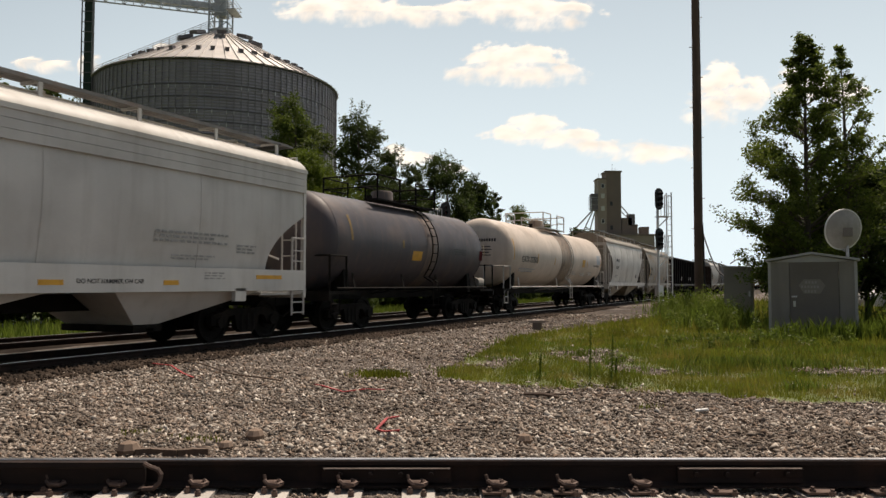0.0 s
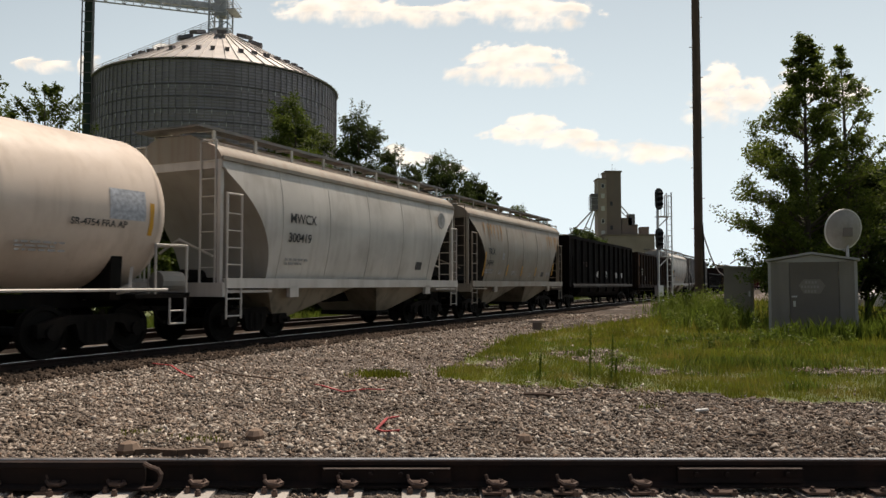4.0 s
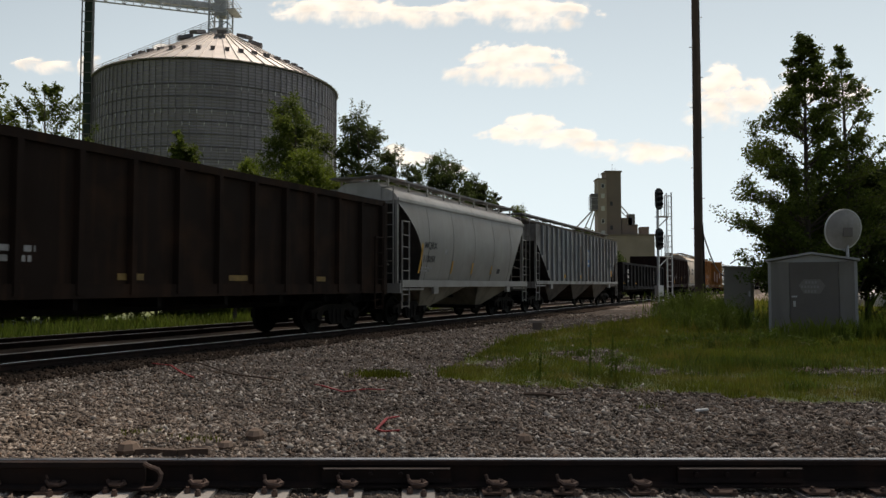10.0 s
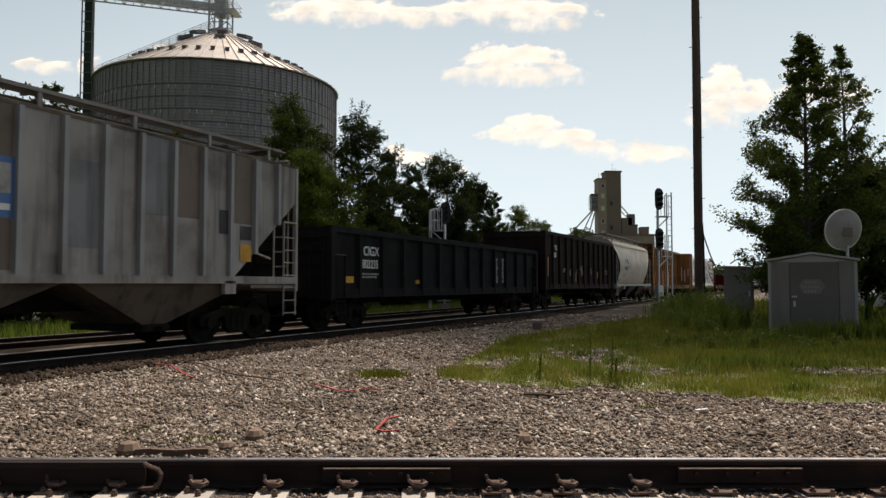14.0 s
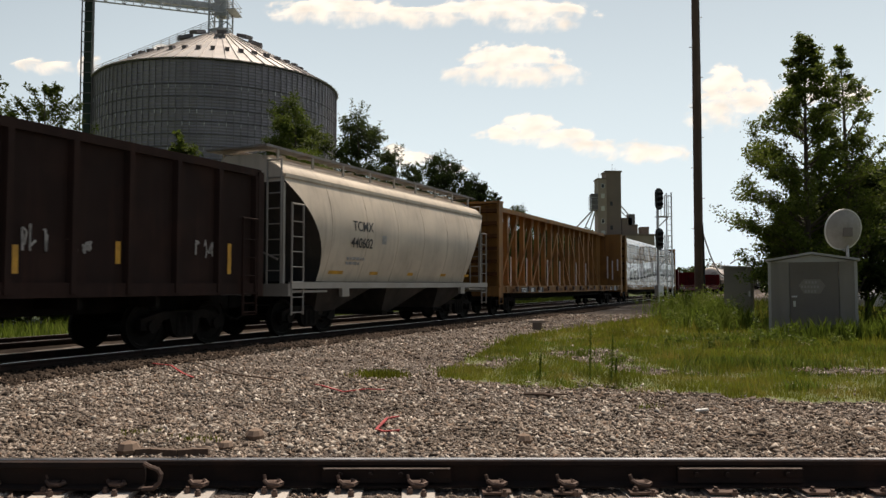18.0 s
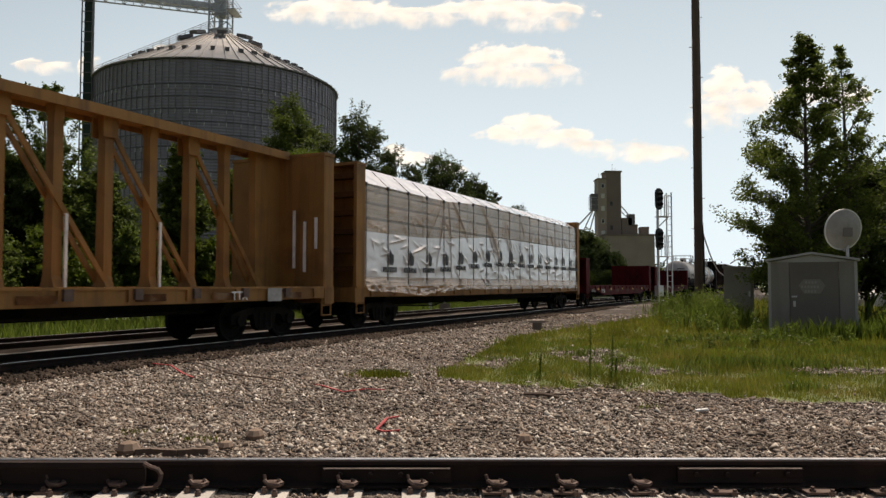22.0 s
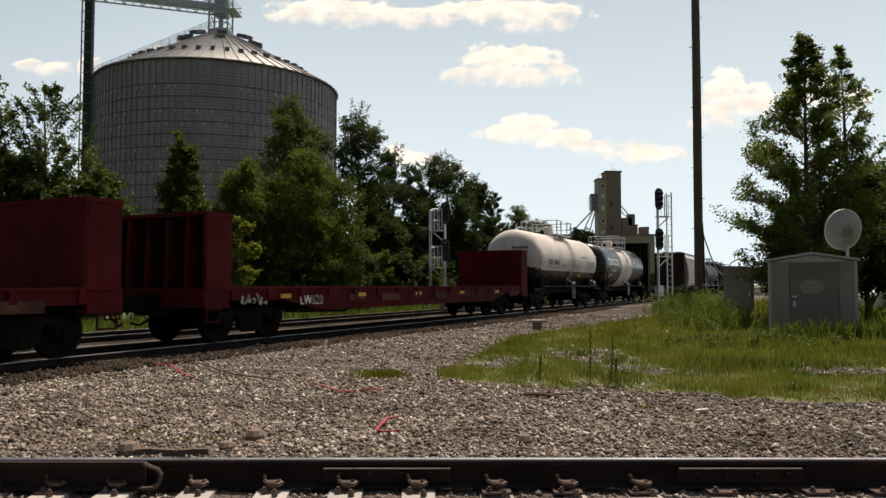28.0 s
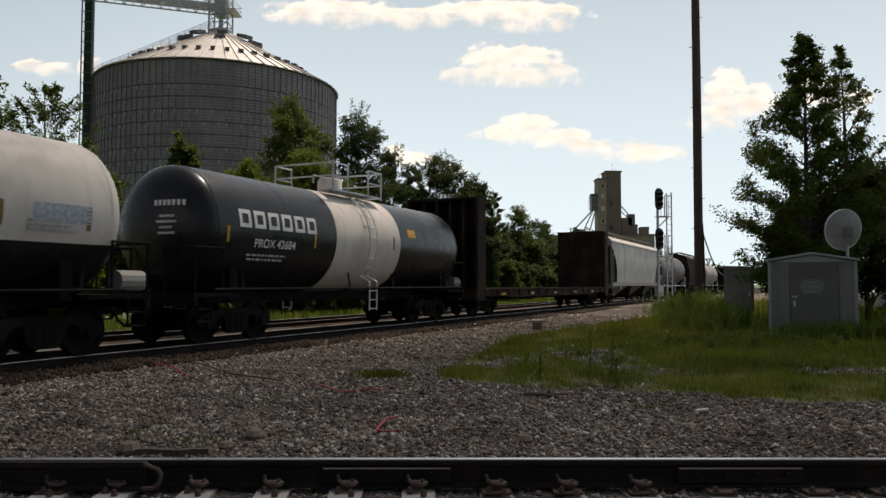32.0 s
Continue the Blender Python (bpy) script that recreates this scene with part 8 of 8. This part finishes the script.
def lawn():
    rng = np.random.default_rng(80)
    sheet = Geo()
    xs = [i * 0.4 for i in range(-4, 60)]
    ys = [9 + i * 0.4 for i in range(0, 75)]
    for i, x in enumerate(xs[:-1]):
        for j, y in enumerate(ys[:-1]):
            if inside(np.array([x + 0.2]), np.array([y + 0.2]), LAWN)[0] and bare(np.array([x + 0.2]), np.array([y + 0.2]))[0] < 0.25:
                sheet.add([(a, b, height(a, b) + 0.006) for a, b in ((x, y), (x + 0.4, y), (x + 0.4, y + 0.4), (x, y + 0.4))], [(0, 1, 2, 3)])
    ob = part("turf", sheet, M["lawn"])
    tagged(ob, "thin green turf growing through the gravel", "grass", kind="stuff")
    P2, H2, W2 = [], [], []
    for y0, y1, per, hh, ww in ((9, 12, 1700, 0.062, 0.008), (12, 16, 1150, 0.072, 0.011), (16, 22, 640, 0.085, 0.015), (22, 34, 230, 0.12, 0.024), (34, 60, 30, 0.26, 0.06)):
        x1 = 0.66 * y1 + 1
        n = int(per * (y1 - y0) * (x1 + 1))
        x, y = rng.uniform(-1, x1, n), rng.uniform(y0, y1, n)
        wob = np.array([0.16 * noise.noise((q * 2.2, w * 2.2, 5.0)) + 0.07 * noise.noise((q * 7, w * 7, 2.0)) for q, w in zip(x, y)])
        k = inside(x + wob, y + wob * 2, LAWN)
        x, y = x[k], y[k]
        b = bare(x, y)
        k = b + rng.normal(0, 0.17, len(b)) < 0.24
        x, y, b = x[k], y[k], b[k]
        P2.append(np.stack([x, y], 1))
        lush = np.clip(0.85 - b * 1.6, 0.3, 1.9) * np.array([1 + 0.9 * noise.noise((q * 1.9, w * 1.5, 7.0)) for q, w in zip(x, y)])
        H2.append(hh * lush * rng.lognormal(-0.1, 0.45, len(x)))
        W2.append(np.full(len(x), ww))
    # the small tuft on the gravel
    for cx, cy, rx, ry, n in ((-0.95, 11.6, 0.4, 0.3, 700), (-2.2, 6.9, 0.25, 0.1, 60), (-2.9, 7.2, 0.2, 0.1, 40), (2.3, 8.6, 0.15, 0.1, 40)):
        P2.append(np.stack([rng.normal(cx, rx * 0.5, n), rng.normal(cy, ry * 0.5, n)], 1))
        H2.append(rng.uniform(0.05, 0.14, n) * (1 if n > 100 else 0.5))
        W2.append(np.full(n, 0.014))
    p, h, w = np.concatenate(P2), np.concatenate(H2), np.concatenate(W2)
    z = np.array([height(a, b) for a, b in p])
    v, f = blades(p[:, 0], p[:, 1], z, h, w, rng)
    tagged(new("grass", rapid_mesh("grass", v, f, M["blade"])), "sunlit yellow-green grass with bare stony spots", "grass", kind="stuff")
    # darker tufts scattered through the turf
    tx, ty = rng.uniform(0, 12, 260), rng.uniform(9.3, 19, 260)
    k = inside(tx, ty, LAWN)
    tx, ty = tx[k], ty[k]
    tuft_spots = tuple((a, b, rng.uniform(0.12, 0.5), rng.uniform(0.1, 0.35), int(rng.uniform(20, 60)), rng.uniform(0.07, 0.17)) for a, b in zip(tx, ty))
    # taller weeds round the pole and the shed
    P3, H3 = [], []
    for cx, cy, rx, ry, n, hh in ((10.4, 31.0, 1.5, 2.0, 1500, 1.15), (9.3, 26.0, 1.3, 2.2, 1500, 0.85), (8.4, 23.5, 0.9, 1.2, 700, 0.75), (7.0, 18.6, 1.6, 0.8, 800, 0.26), (9.6, 19.2, 1.8, 0.4, 900, 0.42), (12.3, 19.2, 0.9, 0.8, 1100, 0.7), (8.4, 15.5, 3.0, 0.9, 900, 0.2), (12.0, 16.0, 2.2, 1.2, 900, 0.24), (13.8, 20.5, 1.2, 0.8, 900, 0.95), (16.0, 24.0, 2.5, 1.5, 1200, 1.2), (5.5, 13.0, 1.6, 0.6, 900, 0.22), (10.4, 18.9, 1.8, 0.35, 900, 0.62), (12.0, 18.6, 0.7, 0.3, 500, 0.85)) + tuft_spots:
        P3.append(np.stack([rng.normal(cx, rx * 0.5, n), rng.normal(cy, ry * 0.5, n)], 1))
        H3.append(hh * rng.uniform(0.4, 1.1, n))
    p, h = np.concatenate(P3), np.concatenate(H3)
    k = ~((np.abs(p[:, 0] - 10.2) < 1.7) & (p[:, 1] > 19.6) & (p[:, 1] < 23))
    p, h = p[k], h[k]
    z = np.array([height(a, b) for a, b in p])
    v, f = blades(p[:, 0], p[:, 1], z, h, 0.014 + h * 0.012, rng, 0.55)
    tagged(new("tall_weeds", rapid_mesh("tall_weeds", v, f, M["blade_dark"])), "tall green weeds round the pole and shed", "weeds", kind="stuff")
    # broad-leaved stalks among them
    cs, rs = [], []
    for cx, cy, rx, ry, k, hh in ((10.2, 30.0, 1.6, 2.4, 46, 1.25), (9.0, 25.5, 1.4, 2.0, 40, 0.95), (8.0, 22.5, 1.0, 1.6, 26, 0.75), (12.4, 19.3, 0.9, 0.4, 24, 0.95), (9.2, 19.2, 1.6, 0.25, 8, 0.5), (11.9, 18.9, 0.5, 0.3, 8, 0.8), (14.2, 20.6, 1.2, 0.8, 34, 1.1), (7.6, 17.5, 2.2, 1.0, 22, 0.4)):
        for q in range(k):
            x, y = rng.normal(cx, rx * 0.5), rng.normal(cy, ry * 0.5)
            if abs(x - 10.2) < 1.7 and 19.75 < y < 23:
                continue
            hq = hh * rng.uniform(0.5, 1.15)
            for j in range(9):
                u = (j + 1) / 9
                cs.append((x + 0.08 * u * rng.normal(), y, height(x, y) + hq * u))
                rs.append(0.07 + 0.09 * hq * (1.1 - u))
    v, f = leaf_cloud(cs, rs, [7] * len(cs), 0.036, rng, 0.8)
    tagged(new("leafy_weeds", rapid_mesh("leafy_weeds", v, f, M["blade_dark"])), "leafy upright weeds round the pole and shed", "weeds", kind="stuff")
    # the verge beyond the second line
    n = 22000
    s, d = rng.uniform(2, 70, n), rng.uniform(18.6, 24.5, n)
    x = s * ALONG.x - d * ACROSS.x
    y = s * ALONG.y - d * ACROSS.y
    v, f = blades(x, y, np.full(n, -0.06), rng.uniform(0.12, 0.5, n), np.full(n, 0.035), rng, 0.5)
    tagged(new("verge_grass", rapid_mesh("verge_grass", v, f, M["blade_dark"])), "tall green grass on the verge behind the lines", "grass", kind="stuff")


def weed(x, y, h, seed):
    """A single upright weed stalk with small leaves."""
    rng = np.random.default_rng(seed)
    t = thing("weed_stalk", "single upright green weed with narrow leaves", "weed", "lone weeds", pose(x, y, height(x, y)))
    part("stem", Geo().cyl((0, 0, 0), (0.02, 0, h), 0.007, 0.003, n=6), M["blade_dark"], t)
    cs = [(0.02 * u, 0, h * u) for u in [0.1 + 0.9 * i / 24 for i in range(25)]]
    v, f = leaf_cloud(cs, [0.024 * (1.3 - c[2] / h * 0.8) for c in cs], [6] * 25, 0.02, rng)
    ob = new("leaves", rapid_mesh("leaves", v, f, M["blade_dark"]))
    ob.parent = t


lawn()
scatter_stones()
for x, y, h, sd in ((2.05, 10.55, 0.8, 1), (2.4, 10.75, 0.68, 2), (1.42, 11.1, 0.4, 3), (2.6, 11.4, 0.3, 5)):
    weed(x, y, h, sd)

# ---- clouds: far sheets of vapour that drift slowly ----
DRIFT = []


def cloud_mat():
    m = bpy.data.materials.new("cloud")
    m.use_nodes = True
    n, l = m.node_tree.nodes, m.node_tree.links
    n.remove(n["Principled BSDF"])
    thick, lit = n.new("ShaderNodeAttribute"), n.new("ShaderNodeAttribute")
    thick.attribute_name, lit.attribute_name = "thickness", "painted_light"
    em, tr, mx = n.new("ShaderNodeEmission"), n.new("ShaderNodeBsdfTransparent"), n.new("ShaderNodeMixShader")
    # clouds glow by themselves; a per-point value paints their lit and grey parts
    cr = n.new("ShaderNodeValToRGB")
    cr.color_ramp.elements[0].color, cr.color_ramp.elements[1].color = (0.72, 0.7, 0.66, 1), (1.0, 0.97, 0.9, 1)
    l.new(lit.outputs["Fac"], cr.inputs[0])
    l.new(cr.outputs[0], em.inputs[0])
    em.inputs[1].default_value = 1.15
    l.new(thick.outputs["Fac"], mx.inputs[0])
    l.new(tr.outputs[0], mx.inputs[1])
    l.new(em.outputs[0], mx.inputs[2])
    l.new(mx.outputs[0], n["Material Output"].inputs["Surface"])
    m.cycles.emission_sampling = "NONE"
    return m


M["cloud"] = cloud_mat()
# each cloud: puffs as (across, up, half width, half height) in metres, 3 km away, and its drift
CLOUDS = [
    ([(363, 912, 140, 68), (217, 894, 135, 81), (488, 856, 95, 41), (126, 840, 131, 50), (330, 840, 268, 58), (200, 850, 160, 60)], (-20, -2)),
    ([(386, 637, 131, 59), (262, 607, 108, 45), (533, 596, 124, 45), (668, 546, 135, 41), (826, 533, 176, 54), (950, 528, 90, 41), (460, 590, 190, 42), (620, 560, 150, 36)], (-34, 2)),
    ([(-415, 1133, 271, 68), (-99, 1111, 339, 54), (262, 1133, 384, 63), (397, 1088, 192, 54), (521, 1133, 124, 45)], (-50, -9)),
    ([(-1634, 912, 113, 34), (-1725, 923, 90, 34), (-1488, 916, 54, 59), (-1178, 984, 50, 36)], (0, -9)),
    ([(1187, 871, 95, 81), (1160, 749, 117, 102), (1282, 799, 117, 95), (1086, 720, 79, 50), (1707, 799, 102, 79), (1526, 844, 135, 90)], (23, -27)),
    ([(-115, 533, 90, 50), (-212, 573, 56, 29), (36, 494, 90, 27)], (-5, 0)),
]


def cloud(puffs, drift, seed):
    x0, x1 = min(p[0] - p[2] * 1.6 for p in puffs), max(p[0] + p[2] * 1.6 for p in puffs)
    z0, z1 = min(p[1] - p[3] * 1.6 for p in puffs), max(p[1] + p[3] * 1.6 for p in puffs)
    step = 6.0
    nx, nz = int((x1 - x0) / step) + 1, int((z1 - z0) / step) + 1
    cx, cz = (x0 + x1) / 2, (z0 + z1) / 2
    dens, lit, co = np.zeros((nx, nz)), np.zeros((nx, nz)), np.zeros((nx, nz, 3))
    for i in range(nx):
        for j in range(nz):
            x, z = x0 + i * step, z0 + j * step
            q = -2.0
            for px, pz, rx, rz in puffs:
                zz = (z - pz) / (rz if z > pz else rz * 0.75)
                q = max(q, 1 - ((x - px) / rx) ** 2 - zz * zz)
            big = noise.fractal((x * 0.013, seed * 7.0, z * 0.02), 0.8, 2.1, 6)
            d = q + 0.14 + 0.8 * big
            edge = 0.8 if z > cz else 1.5
            u = min(1.0, max(0.0, (d + 0.05) / edge))
            dens[i, j] = 0.97 * u * u * (3 - 2 * u)
            soft = noise.fractal((x * 0.01 + 5, seed * 3.0, z * 0.02), 1.0, 2.0, 4)
            # painted light: paler towards the top, greyer in the thick middle
            lit[i, j] = min(1, max(0, 0.75 + 0.55 * soft + 0.3 * (z - cz) / (z1 - z0) - 0.25 * max(0, q - 0.5)))
            co[i, j] = (x - cx, -60 * max(0.0, q), z - cz)
    idx = -np.ones((nx, nz), int)
    faces, used = [], []
    for i in range(nx - 1):
        for j in range(nz - 1):
            if dens[i:i + 2, j:j + 2].max() > 0.02:
                quad = []
                for a, b in ((i, j), (i + 1, j), (i + 1, j + 1), (i, j + 1)):
                    if idx[a, b] < 0:
                        idx[a, b] = len(used)
                        used.append((a, b))
                    quad.append(idx[a, b])
                faces.append(quad)
    v = np.array([co[a, b] for a, b in used])
    me = rapid_mesh("cloud", v, np.array(faces), M["cloud"])
    for nm, arr in (("thickness", dens), ("painted_light", lit)):
        at = me.attributes.new(nm, "FLOAT", "POINT")
        at.data.foreach_set("value", np.array([arr[a, b] for a, b in used], np.float32))
    ob = tagged(new("cloud", me), "white glowing fair-weather cumulus cloud with painted light and soft grey base", "cloud", "clouds", kind="structure")
    a = pose(cx, 3000 + seed * 40, cz)
    b = pose(cx + drift[0], 3000 + seed * 40, cz + drift[1])
    ob.matrix_basis = a
    DRIFT.append((ob, a, b))


def overhead_cloud(w, outline, fill, seed):
    """A cumulus drifting before the sun, whose shade wanders over the place away from the camera. w: where its shade lies at the start; outline: rows of (across, middle, half length)."""
    step = 4.0
    across = 120
    xs, mids, halves = zip(*outline)
    low = min(m - h for m, h in zip(mids, halves)) - 15
    high = max(m + h for m, h in zip(mids, halves)) + 15
    nx, ny = int(2 * across / step), int((high - low) / step)
    co, dens, lit = [], [], []
    for i in range(nx + 1):
        x = -across + i * step
        mid_y, half = np.interp(x, xs, mids), np.interp(x, xs, halves)
        for j in range(ny + 1):
            y = low + j * step
            rag = 9 * noise.fractal((x * 0.03, y * 0.03, seed), 1.0, 2.0, 4)
            d = min((half - abs(y - mid_y) + rag) / 16, (across - abs(x) + rag) / 25)
            u = min(1.0, max(0.0, d))
            co.append((x, y, 14 * u))
            dens.append(fill * u * u * (3 - 2 * u))
            lit.append(0.2)
    n = ny + 1
    faces = np.array([(i * n + j, (i + 1) * n + j, (i + 1) * n + j + 1, i * n + j + 1) for i in range(nx) for j in range(ny)])
    me = rapid_mesh("cloud", np.array(co), faces, M["cloud"])
    for nm, arr in (("thickness", dens), ("painted_light", lit)):
        me.attributes.new(nm, "FLOAT", "POINT").data.foreach_set("value", np.array(arr, np.float32))
    ob = tagged(new("cloud", me), "broken grey-based cumulus cloud drifting before the sun", "cloud", "clouds", kind="structure")
    up = SUN_DIR * (420 / SUN_DIR.z)
    a, b = pose(up.x, w + up.y, up.z), pose(up.x - 10, w + 6 * 32 + up.y, up.z)
    ob.matrix_basis = a
    DRIFT.append((ob, a, b))


overhead_cloud(-32.0, [(-120, -155, 31), (-14, -27, 31), (-6, -10, 22), (-3, -6, 18.5), (6, -8, 29), (30, -12, 33), (120, -22, 33)], 0.82, 3.0)
overhead_cloud(-219.0, [(-120, -120, 48), (120, 120, 48)], 0.89, 5.0)
for k, (puffs, drift) in enumerate(CLOUDS):
    cloud(puffs, drift, k)


# ---- what moves ----
def line_pose(s):
    p = on_line(s, LINE_D, RAIL_TOP + 0.002)
    return pose(p.x, p.y, p.z, 0, 0, LINE_TURN)


def motions():
    times = [0.0, 8.0, 16.0, 24.0, 32.0]
    for ob, s in TRAIN:
        walk(ob, [(t, line_pose(s - SPEED * t)) for t in times])
    turn = -SPEED / 0.457                                   # radians a second
    step = 2 / FPS
    for w, x in WHEELSETS:
        rows = []
        for k in range(481):
            rows.append((k * step, Matrix.Translation((x, 0, 0.457)) @ Matrix.Rotation(turn * k * step, 4, "Y")))
        walk(w, rows)
    for ob, a, b in DRIFT:
        walk(ob, [(0.0, a), (16.0, a.lerp(b, 0.5)), (32.0, b)])


motions()
